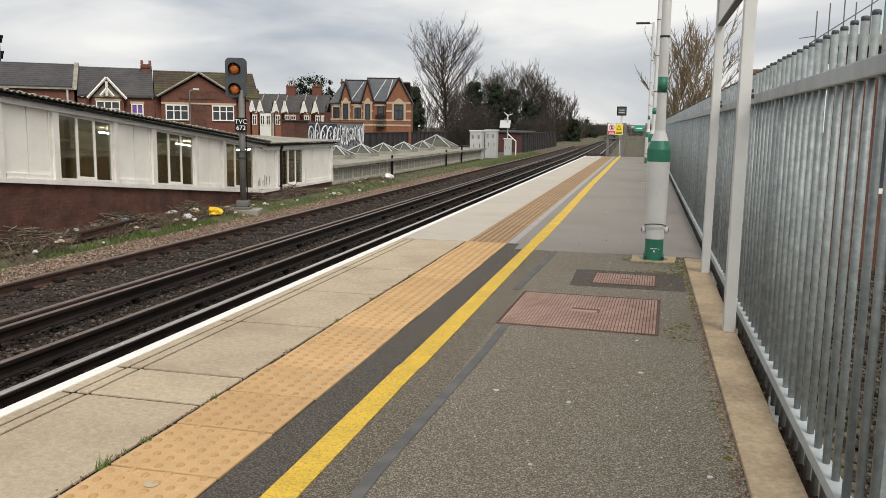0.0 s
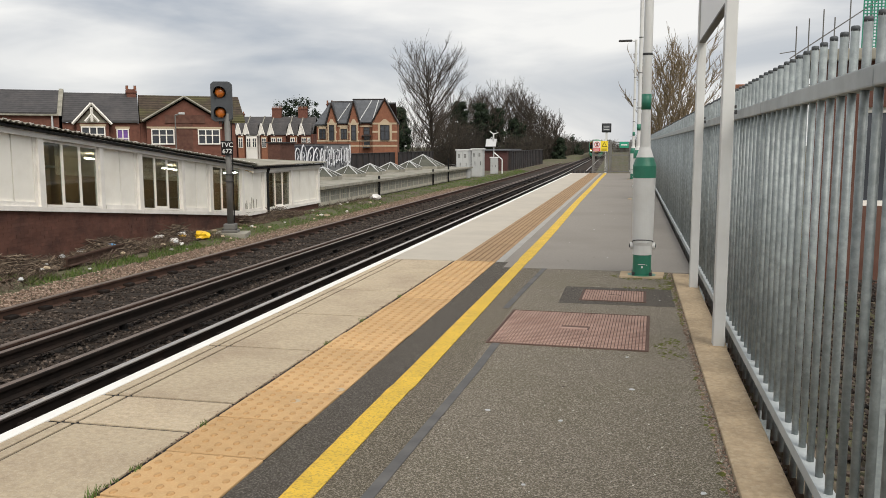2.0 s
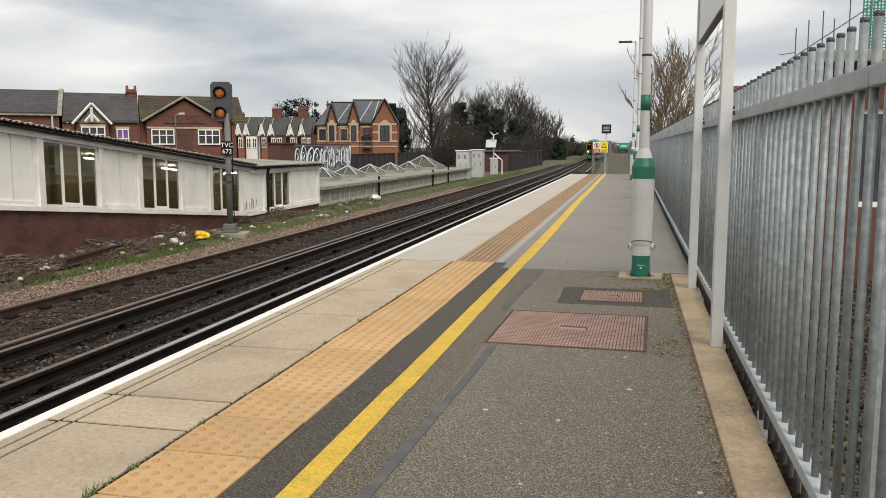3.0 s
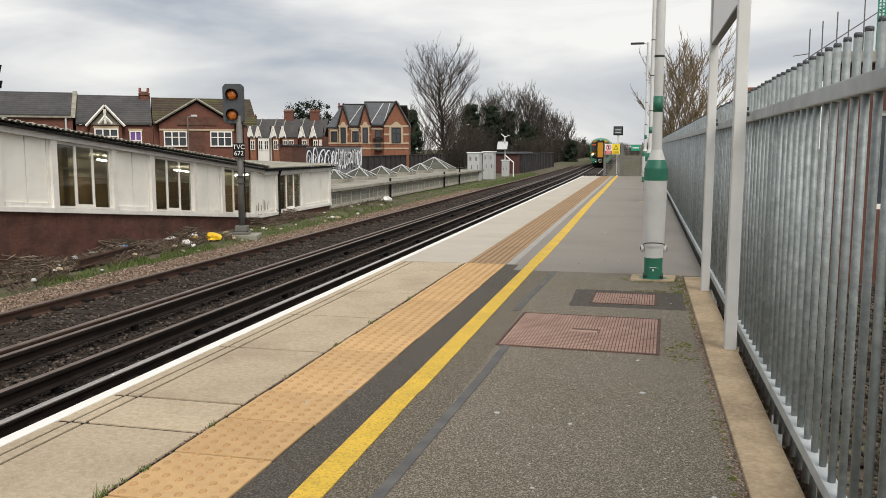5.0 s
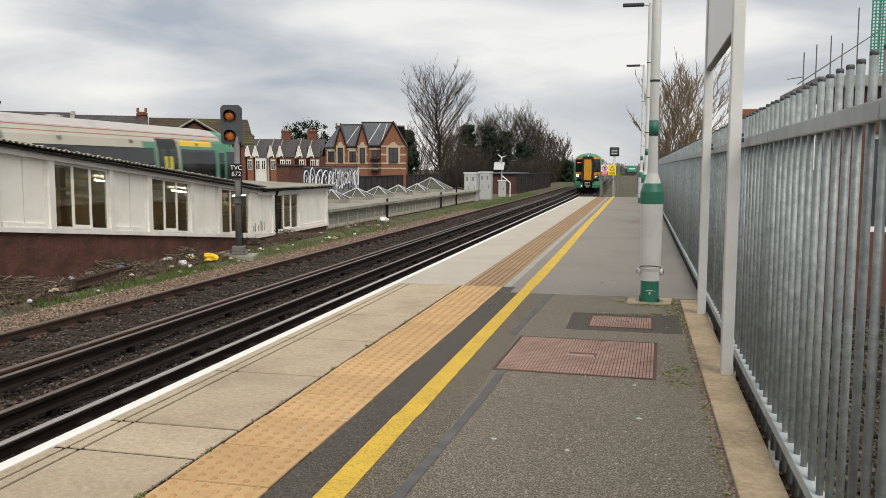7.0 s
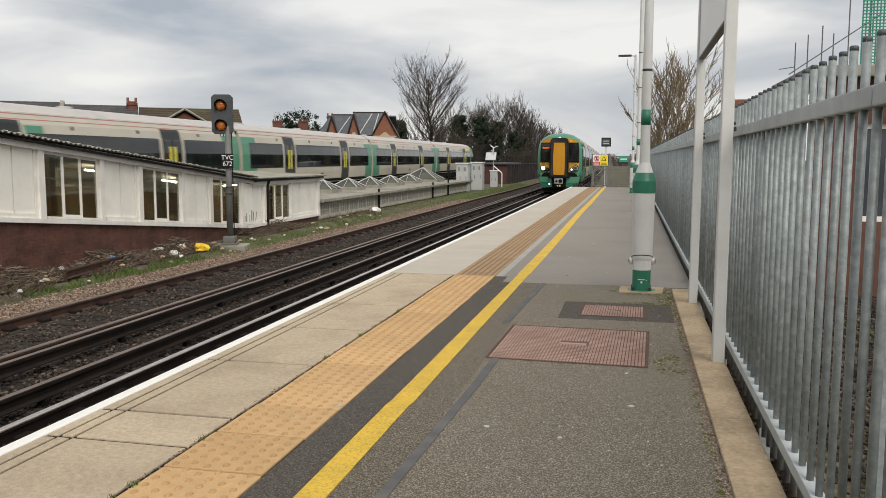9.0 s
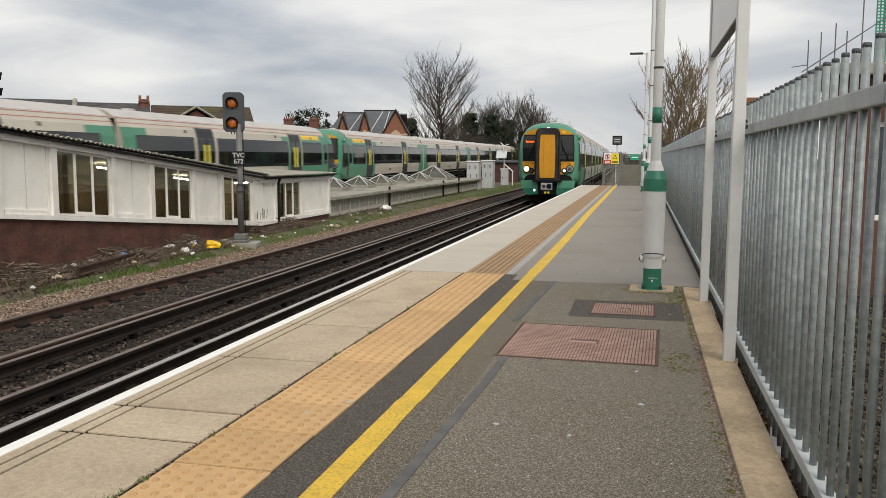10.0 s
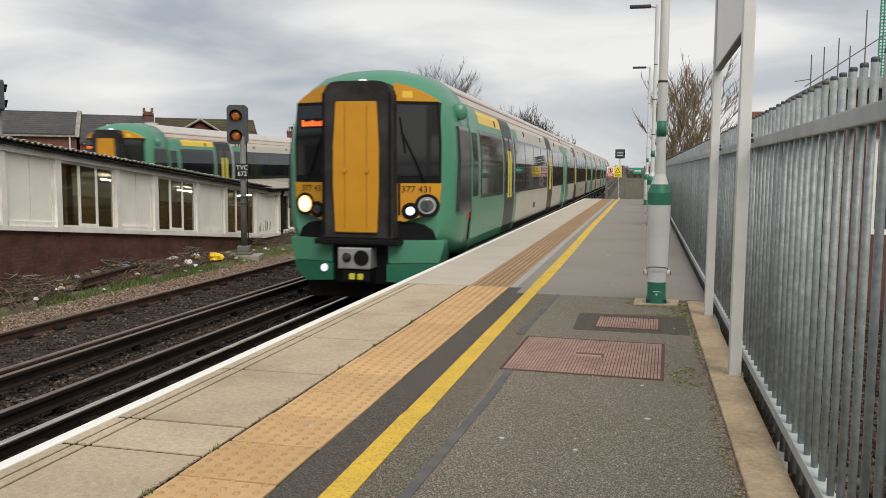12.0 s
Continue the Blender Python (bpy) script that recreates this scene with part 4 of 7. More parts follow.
def make_cab(train, body, y, d):
    """A cab end whose face stands at y; d = 1 where the coach lies towards +y of it."""
    Y = lambda v: y + d * v
    rings = [ring_at(Y(0.0), 1.20, 3.30, 1.12), ring_at(Y(0.05), 1.27, 3.42, 1.10), ring_at(Y(0.18), 1.335, 3.56, 1.06), ring_at(Y(0.45), 1.38, 3.69, 0.95), ring_at(Y(0.9), 1.40, 3.76, 0.85), ring_at(Y(1.6), 1.40, 3.78)]
    cab = loft(rings, "t_green", "cab", train, "mint green cab with a yellow and black face")
    for p in cab.data.polygons:
        p.use_smooth = len(p.vertices) == 4

    def plate(name, outline, v0, v1, material, parent=cab, label="", bevel=0.0):
        bm = bmesh.new()
        prism(bm, outline, "y", Y(v0), Y(v1))
        if bevel:
            bmesh.ops.bevel(bm, geom=list(bm.edges), offset=bevel, segments=2, affect="EDGES")
        return part(name, bm, material, parent, label)

    for s in (-1, 1):
        m = lambda pts: [(s * u, v) for u, v in pts]
        plate("upper_panel", m([(0.50, 3.19), (1.13, 3.19), (1.02, 3.27), (0.86, 3.36), (0.66, 3.43), (0.50, 3.46)]), -0.012, 0.30, "t_yellow", label="yellow panel over the windscreen")
        ws = plate("windscreen", m([(0.50, 1.98), (1.17, 1.98), (1.17, 2.6), (1.13, 3.185), (0.50, 3.185)]), -0.010, 0.30, "t_black", label="dark windscreen")
        plate("glass", m([(0.545, 2.08), (1.14, 2.08), (1.135, 2.6), (1.10, 3.14), (0.545, 3.14)]), -0.016, 0.0, "t_glass", ws)
        plate("lower_panel", m([(0.50, 1.42), (0.66, 1.40), (1.05, 1.52), (1.15, 1.66), (1.18, 1.975), (0.50, 1.975)]), -0.014, 0.30, "t_yellow", label="yellow panel with the lamps")
        # lamp cluster
        bm = bmesh.new()
        tube(bm, (s * 0.98, Y(-0.035), 1.64), (s * 0.98, Y(0.05), 1.64), 0.175, sides=24)
        tube(bm, (s * 0.745, Y(-0.03), 1.56), (s * 0.745, Y(0.05), 1.56), 0.125, sides=24)
        lamp = part("lamp_bezel", bm, "t_black", cab, "black lamp bezel")
        bm = bmesh.new()
        tube(bm, (s * 0.98, Y(-0.05), 1.64), (s * 0.98, Y(-0.02), 1.64), 0.125, 0.14, sides=24)
        warm = s * d == -1
        # the rim is no source: its emission imitates glow round the lit headlight
        rim = part("lamp_rim", bm, "head_glow" if warm else "t_metal", lamp, "lamp rim with the headlight's warm glow put in as emission" if warm else "grey metal lamp rim")
        bm = bmesh.new()
        tube(bm, (s * 0.98, Y(-0.058), 1.64), (s * 0.98, Y(-0.045), 1.64), 0.085, 0.105, sides=24)
        part("headlight", bm, "head_on" if warm else "t_lens", rim, "lit warm headlight" if warm else "unlit headlight lens")
        bm = bmesh.new()
        tube(bm, (s * 0.745, Y(-0.045), 1.56), (s * 0.745, Y(-0.02), 1.56), 0.085, 0.092, sides=20)
        low = part("marker_rim", bm, "t_black", lamp)
        bm = bmesh.new()
        tube(bm, (s * 0.745, Y(-0.052), 1.56), (s * 0.745, Y(-0.04), 1.56), 0.062, 0.068, sides=20)
        part("marker_light", bm, "t_lens" if warm else "head_white", low, "marker light")
        # bumper corner
        plate("bumper", m([(0.44, 0.76), (1.165, 0.76), (1.25, 1.12), (0.44, 1.12)]), -0.10, 0.75, "t_green", label="green lower bumper", bevel=0.02)
        plate("bumper_skirt", m([(0.42, 0.50), (0.92, 0.46), (1.10, 0.60), (1.165, 0.76), (0.42, 0.76)]), -0.105, 0.74, "t_green_dark", label="dark lower edge of the bumper")
        plate("bumper_recess", m([(0.42, 1.10), (1.12, 1.11), (1.05, 1.27), (0.92, 1.35), (0.76, 1.38), (0.42, 1.36)]), -0.008, 0.5, "t_black", label="dark recess over the bumper")
        wiper = bmesh.new()
        tube(wiper, (s * 0.95, Y(-0.05), 2.02), (s * 0.62, Y(-0.05), 2.75), 0.014, sides=6)
        tube(wiper, (s * 0.68, Y(-0.055), 2.42), (s * 0.60, Y(-0.055), 2.95), 0.010, sides=6)
        part("wiper", wiper, "t_black", cab)
        pod = bmesh.new()
        lathe(pod, [(0.05, -0.13), (0.11, -0.10), (0.14, 0.0), (0.11, 0.10), (0.05, 0.13)], 16)
        for vert in pod.verts:
            vert.co = Vector((s * 1.33 + vert.co.x * 0.9, Y(0.72) + vert.co.y, 3.08 + vert.co.z))
        if s == d:
            part("camera_pod", pod, "t_green", cab, "green mirror camera pod", True)
        else:
            pod.free()
        lettering("377 431", 0.135, "t_black", cab, pose(s * 0.83, Y(-0.018), 1.88, 90, 0, 0 if d > 0 else 180), "fleet_number")
    bm = bmesh.new()
    tube(bm, (-0.58 * d, Y(-0.12), 0.68), (-0.58 * d, Y(-0.08), 0.68), 0.058, sides=16)
    part("lower_lamp", bm, "head_white", cab, "lit lower lamp")
    bm = bmesh.new()
    tube(bm, (0, Y(-0.02), 3.42), (0, Y(0.1), 3.44), 0.09, sides=16)
    part("top_lamp", bm, "head_white", cab, "small lamp over the gangway")
    for s in (-1, 1):
        part("side_marker", skin(s, *sorted((Y(0.62), Y(0.76))), 2.06, 2.16, 0.006), "t_stripe", cab, "small orange side marker")
        part("emergency_label", skin(s, *sorted((Y(1.15), Y(1.28))), 1.40, 1.52, 0.006), "sign_red", cab, "small red label")
        part("step_recess", skin(s, *sorted((Y(1.30), Y(1.40))), 1.05, 1.5, 0.006), "t_under", cab, "dark step recess")
    part("notice", boxes((0.62, 0.76, *sorted((Y(-0.016), Y(-0.010))), 3.24, 3.34)), "t_stripe", cab, "pale notice over the windscreen")
    # end door in its dark surround
    sur = bmesh.new()
    prism(sur, [(-0.56, 1.14), (0.56, 1.14), (0.54, 3.30), (0.44, 3.44), (0.30, 3.47), (-0.30, 3.47), (-0.44, 3.44), (-0.54, 3.30)], "y", Y(-0.26), Y(0.25))
    bmesh.ops.bevel(sur, geom=list(sur.edges), offset=0.025, segments=2, affect="EDGES")
    g = part("gangway_surround", sur, "t_grey", cab, "scuffed dark gangway surround")
    leaf = bmesh.new()
    prism(leaf, [(-0.325, 1.24), (0.325, 1.24), (0.352, 1.9), (0.352, 2.5), (0.315, 3.17), (-0.315, 3.17), (-0.352, 2.5), (-0.352, 1.9)], "y", Y(-0.285), Y(-0.2))
    bmesh.ops.bevel(leaf, geom=list(leaf.edges), offset=0.012, segments=2, affect="EDGES")
    part("end_door", leaf, "t_yellow", g, "yellow end door")
    for s in (-1, 1):
        part("door_seam", boxes((s * 0.17 - 0.004, s * 0.17 + 0.004, *sorted((Y(-0.292), Y(-0.28))), 1.3, 3.12)), "t_poster_dark", g, "shallow seam of the end door")
        part("rubber_lip", boxes((*sorted((s * 0.50, s * 0.53)), *sorted((Y(-0.285), Y(-0.24))), 1.2, 3.3), bevel=0.008), "t_black", g)
        part("grab_rail", boxes((*sorted((s * 0.575, s * 0.60)), *sorted((Y(-0.05), Y(-0.02))), 1.5, 2.0), bevel=0.006), "t_black", g)
        h = bmesh.new()
        tube(h, (s * 0.17, Y(-0.31), 2.16), (s * 0.17, Y(-0.285), 2.16), 0.035, sides=10)
        part("door_latch", h, "t_yellow", g)
    part("step", boxes((-0.66, 0.66, *sorted((Y(-0.34), Y(-0.05))), 1.06, 1.14), bevel=0.015), "t_black", g)
    # destination display
    disp = plate("destination_display", [(-d * 1.06, 2.80), (-d * 0.62, 2.80), (-d * 0.62, 2.95), (-d * 1.06, 2.95)], -0.020, -0.005, "t_black", label="orange destination display")
    for i in range(7):
        x = -d * (1.03 - i * 0.062)
        hgt = (0.10, 0.07, 0.075, 0.09, 0.07, 0.07, 0.085)[i]
        part("led_bar", boxes((*sorted((x, x + d * 0.042)), *sorted((Y(-0.026), Y(-0.018))), 2.83, 2.83 + hgt)), "led", disp)
    # coupler
    c = part("coupler", boxes((-0.27, 0.24, *sorted((Y(-0.32), Y(0.2))), 0.70, 1.02), bevel=0.02), "t_metal", cab, "grey coupler face")
    bm = bmesh.new()
    tube(bm, (d * 0.10, Y(-0.34), 0.87), (d * 0.10, Y(-0.30), 0.87), 0.115, sides=20)
    part("coupler_cup", bm, "t_black", c)
    bm = bmesh.new()
    tube(bm, (-d * 0.13, Y(-0.40), 0.87), (-d * 0.13, Y(-0.30), 0.87), 0.03, 0.085, sides=16)
    part("coupler_cone", bm, "t_grey", c)
    part("coupler_box", boxes((-0.22, 0.22, *sorted((Y(-0.28), Y(0.2))), 0.50, 0.68), bevel=0.02), "t_black", c)
    for x in (-0.06, 0.07):
        part("socket", boxes((x - 0.045, x + 0.045, *sorted((Y(-0.30), Y(-0.27))), 0.54, 0.63), bevel=0.01), "t_poster", c)
    part("apron", boxes((-0.42, 0.42, *sorted((Y(0.0), Y(0.4))), 0.45, 1.15)), "t_black", cab)
    part("guard", boxes((-1.0, 1.0, *sorted((Y(0.12), Y(0.3))), 0.18, 0.55), bevel=0.03), "t_under", cab)

    def sweep(ob, m):
        """Draw the outer parts of the face back, so that the nose is pointed in plan."""
        m = m @ ob.matrix_basis
        back = m.inverted()
        for vert in ob.data.vertices:
            q = m @ vert.co
            v = (q.y - y) * d
            q.y += d * 0.27 * max(0.0, abs(q.x) - 0.5) / 0.7 * max(0.0, min(1.0, 1.0 - v))
            vert.co = back @ q
        for child in ob.children:
            sweep(child, m)

    sweep(cab, Matrix.Identity(4))
    return cab


def make_train():
    t = thing("train", "green, white and yellow electric train on the platform line, headlights lit", "train", group="electric trains")
    for i in range(4):
        make_coach(t, i * COACH, i == 0, i == 3)
    return t


near_train = make_train()
far_front = copy_thing(near_train, pose(FAR, 0, RAIL))
far_rear = copy_thing(near_train, pose(FAR, 0, RAIL))
for far in (far_front, far_rear):
    tagged(far, "green and white electric train running on the far line", "train")


def motions():
    """The stopping train rolls in along the platform; two coupled units run the other way on the far line."""
    def on_line(centre, y, length=4 * COACH):
        falls = dip if centre == NEAR else lambda v: 0.0
        a, b = Vector((centre + bend(y), y, RAIL + falls(y))), Vector((centre + bend(y + length), y + length, RAIL + falls(y + length)))
        return pose(*a, math.degrees(math.atan2(b.z - a.z, length)), 0, math.degrees(math.atan2(-(b.x - a.x), b.y - a.y)))

    near_rows = [(0.0, 204.0), (1.0, 184.0), (2.0, 165.0), (3.0, 146.5), (4.0, 128.8), (5.0, 111.8), (5.5, 103.6), (6.0, 95.6), (6.5, 87.8), (7.0, 80.0),
                 (8.0, 65.2), (9.0, 50.9), (9.5, 44.2), (10.0, 37.8), (10.5, 31.3), (11.0, 24.8), (11.5, 18.3), (12.0, 11.9)]
    walk(near_train, [(t, on_line(NEAR, y)) for t, y in near_rows])
    speed, nose_at_7 = 30.9, 33.2
    for unit, back in ((far_front, 4 * COACH), (far_rear, 8 * COACH + 0.5)):
        walk(unit, [(k * 0.5, on_line(FAR, nose_at_7 + speed * (k * 0.5 - 7.0) - back)) for k in range(25)])


# ---- station building beyond the lines ----
FACE = -11.2
CREST = 23.2
KINK = 22.95     # where the ramp meets the level floor


def eave(y):
    """Height of the roof's edge: it falls along the covered ramp, then runs level."""
    return 1.73 - 0.0985 * (y - 12.8) if y < CREST else 0.64


def sill(y):
    return 0.183 - 0.0922 * (y - 12.94) if y < KINK else -0.74


def slab(bm, x0, x1, y0, y1, lo, hi):
    """An upright panel whose lower and upper edges follow two height lines."""
    return prism(bm, [(y0, lo(y0)), (y1, lo(y1)), (y1, hi(y1)), (y0, hi(y0))], "x", x0, x1)


def make_building():
    b = thing("station_building", "long white-panelled station building with a sloping corrugated roof and brick plinth", "building", kind="structure")
    base = lambda y: sill(y) - 0.0
    ground = lambda y: -1.3
    head = lambda y: eave(y) - 0.20
    # plinth core, then the fascia, sill and inner rooms
    part("plinth", slab(slab(bmesh.new(), FACE - 0.25, FACE - 0.008, 4.0, KINK, ground, lambda y: sill(y) - 0.08), FACE - 0.25, FACE - 0.008, KINK, 28.7, ground, lambda y: sill(y) - 0.06), "brick_dark", b, "sooty red brick plinth")
    for y0, y1 in ((4.0, 10.5), (10.5, 17.0), (17.0, CREST), (CREST, 28.75)):
        part("fascia", slab(bmesh.new(), FACE - 0.02, FACE + 0.09, y0, y1 - 0.01, lambda y: eave(y if y < CREST or y0 >= CREST else CREST - 0.01) - 0.20, lambda y: eave(y if y < CREST or y0 >= CREST else CREST - 0.01) - 0.035), "frame_white", b, "white painted fascia board")
    for y0, y1 in ((4.0, 10.7), (10.7, 14.05), (14.05, 17.4), (17.4, 20.75), (20.75, KINK), (KINK, 28.75)):
        part("sill_board", slab(bmesh.new(), FACE - 0.05, FACE + 0.07, y0, y1 - 0.012, lambda y: sill(min(y, KINK - 0.01) if y0 < KINK else y) - 0.09, lambda y: sill(min(y, KINK - 0.01) if y0 < KINK else y)), "frame_white", b, "white sill board")
    low = sill
    solid, glazed = [], []
    for k in range(-2, 3):
        w0 = 14.13 + 3.33 * k
        glazed.append((w0 - 0.06, w0 + 1.74, 3))
        solid.append((w0 + 1.74, w0 + 3.27))
    solid = [s if s[1] < 22.4 else (s[0], 24.15) for s in solid]
    glazed.append((24.28, 26.16, 3))
    solid.append((26.16, 28.7))
    glazed = [g for g in glazed if g[1] < 22.9 or g[0] > 23]
    for y0, y1 in solid:
        n = 3 if y1 - y0 > 2.5 else 2
        step = (y1 - y0) / n
        for i in range(n):
            a, c = y0 + i * step + (0.17 if i == 0 else 0.014), y0 + (i + 1) * step - (0.21 if i == n - 1 else 0.014)
            part("wall_panel", slab(bmesh.new(), FACE - 0.06, FACE - 0.012, a, c, low, head), "panel", b, "off-white boarded wall panel")
            part("panel_backing", slab(bmesh.new(), FACE - 0.085, FACE - 0.062, a - 0.05, c + 0.05, low, head), "felt", b)
        for y, back, fore in ((y0, 0.03, 0.10), (y1, 0.13, 0.03)):
            part("upright", slab(bmesh.new(), FACE - 0.09, FACE + 0.06, y - back, y + fore, low, head), "frame_white", b, "white upright post")
        for p0, p1 in ((y0 + 0.105, y0 + 0.16), (y1 - 0.20, y1 - 0.135)):
            part("panel_trim", slab(bmesh.new(), FACE - 0.06, FACE + 0.004, p0, p1, low, head), "frame_white", b)
        part("lower_rail", slab(bmesh.new(), FACE - 0.01, FACE + 0.03, y0 + 0.165, y1 - 0.205, low, lambda y: sill(y) + 0.09), "frame_white", b)
    for i, (y0, y1, n) in enumerate(glazed):
        w = thing("window_%d" % (i + 1), "white framed three-light window with a lit room behind", "window", kind="structure")
        a, c = y0 + 0.06, y1 - 0.06
        up = lambda y: head(y) - 0.03
        dn = lambda y: sill(y) + 0.05
        part("window_sill", slab(bmesh.new(), FACE - 0.06, FACE + 0.05, a, c, lambda y: sill(y) + 0.004, dn), "frame_white", w)
        part("window_head", slab(bmesh.new(), FACE - 0.06, FACE + 0.0, a, c, lambda y: head(y) - 0.05, lambda y: head(y) - 0.004), "frame_white", w)
        step = (c - a) / n
        for j in range(n + 1):
            y = a + j * step
            wd = 0.02 if 0 < j < n else 0.016
            part("mullion", slab(bmesh.new(), FACE - 0.035, FACE + 0.004, y - wd, y + wd, dn, up), "frame_white", w)
        for j in range(n):
            p = part("pane", slab(bmesh.new(), FACE - 0.022, FACE - 0.018, a + j * step + 0.025, a + (j + 1) * step - 0.025, dn, up), "glass", w)
            p.visible_shadow = False
            if j == 1:
                fr = bmesh.new()
                s0, s1 = a + j * step + 0.021, a + (j + 1) * step - 0.021
                slab(fr, FACE - 0.015, FACE + 0.0, s0, s0 + 0.02, dn, up)
                slab(fr, FACE - 0.015, FACE + 0.0, s1 - 0.02, s1, dn, up)
                slab(fr, FACE - 0.015, FACE + 0.0, s0 + 0.02, s1 - 0.02, dn, lambda y: sill(y) + 0.10)
                part("sash", fr, "frame_white", w)
    # rooms behind the glass
    part("inner_wall", slab(slab(bmesh.new(), -14.4, -14.25, 4.0, CREST, lambda y: -1.2, lambda y: eave(y) - 0.1), -14.4, -14.25, CREST, 28.6, lambda y: -1.2, lambda y: 0.55), "inner", b, "cream inner wall")
    part("inner_dado", slab(bmesh.new(), -14.24, -14.15, 4.0, 28.6, lambda y: -1.2, lambda y: sill(y) + 0.55), "timber", b, "brown dado boards")
    part("inner_floor", boxes((-14.2, FACE - 0.3, 4, 28.6, -1.25, -1.15)), "inner_floor", b)
    part("inner_ceiling", slab(slab(bmesh.new(), -14.2, FACE - 0.1, 4.0, CREST, lambda y: eave(y) - 0.10, lambda y: eave(y) - 0.06), -14.2, FACE - 0.1, CREST, 28.6, lambda y: 0.52, lambda y: 0.56), "inner", b)
    for y in (9.2, 12.6, 16.0, 19.4, 22.6, 25.6, 27.4):
        part("inner_pillar", boxes((-12.6, -12.45, y - 0.09, y + 0.09, -1.15, eave(y) - 0.1)), "timber", b, "brown timber post")
    for y in (11.0, 14.6, 18.2, 21.6, 25.2, 27.2):
        t = bmesh.new()
        tube(t, (-12.9, y - 0.45, eave(y - 0.45) - 0.27), (-12.9, y + 0.45, eave(min(y + 0.45, CREST - 0.01) if y < CREST else y) - 0.27), 0.02, sides=10)
        part("strip_light", t, "lamp", b, "lit fluorescent tube")
    part("handrail", slab(bmesh.new(), -12.3, -12.25, 4.0, 28.5, lambda y: sill(y) + 0.62, lambda y: sill(y) + 0.67), "inner", b)
    part("end_wall", boxes((-17.2, FACE - 0.08, 28.62, 28.72, -1.3, 0.52)), "panel", b, "off-white end wall")
    # corrugated roofs
    for y0, y1, rise in ((4.0, CREST, 0.0), (CREST - 0.1, 28.95, 0.035)):
        n = int((y1 - y0) / 0.0185)
        verts, faces = [], []
        for i in range(n + 1):
            y = y0 + (y1 - y0) * i / n
            z = (eave(min(y, CREST - 0.001)) if rise == 0 else 0.65) + 0.017 * math.cos(y * math.tau / 0.148)
            for x, dz in ((FACE + 0.26, 0.012), (FACE + 0.26, 0.0), (-17.2, 0.0), (-17.2, 0.012)):
                verts.append((x, y, z + dz + rise * (FACE + 0.26 - x)))
            if i:
                p, q = 4 * (i - 1), 4 * i
                faces += [(p + k, p + (k + 1) % 4, q + (k + 1) % 4, q + k) for k in range(4)]
        raw("roof_sheet", verts, faces, "felt", b, "grey corrugated cement roof")
    tip = part("roof_tip", boxes((-0.02, 0.003, -0.05, 0.05, -0.004, 0.007), bevel=0.003), "frame_white", b, "pale weathered lip of the roof sheet")
    tip.matrix_basis = pose(FACE + 0.266, 10.2, eave(10.2) + 0.026, -5.6)
    for k in range(1, 39):
        y = 10.2 + 0.335 * k
        again(tip, b, pose(FACE + 0.266, y, eave(y) + 0.026, -5.6))
    # black strip paints the shaded underside of sloping eaves; level stretch is a gutter
    part("gutter", slab(slab(bmesh.new(), FACE + 0.10, FACE + 0.20, 4.0, CREST, lambda y: eave(y) - 0.06, lambda y: eave(y) - 0.02), FACE + 0.10, FACE + 0.20, CREST, 28.8, lambda y: 0.555, lambda y: 0.615), "black", b, "black strip for shade under the sloping eaves, gutter where level")
    pipe = bmesh.new()
    tube(pipe, (FACE + 0.14, 24.2, 0.57), (FACE + 0.08, 24.2, 0.40), 0.045, sides=10)
    tube(pipe, (FACE + 0.08, 24.2, 0.40), (FACE + 0.08, 24.2, -1.1), 0.045, sides=10)
    part("downpipe", pipe, "black", b, "black rainwater pipe")
    scr = bmesh.new()
    rng = random.Random(3)
    for k in range(9):
        y, z = 22.75 + 0.09 * k, -0.62 + rng.uniform(-0.1, 0.1)
        tube(scr, (FACE - 0.008, y, z - 0.2), (FACE - 0.008, y + rng.uniform(-0.05, 0.12), z + 0.22), 0.012, sides=5)
    part("scrawl", scr, "felt", b, "faint grey scrawl on the panel")
    return b


make_building()


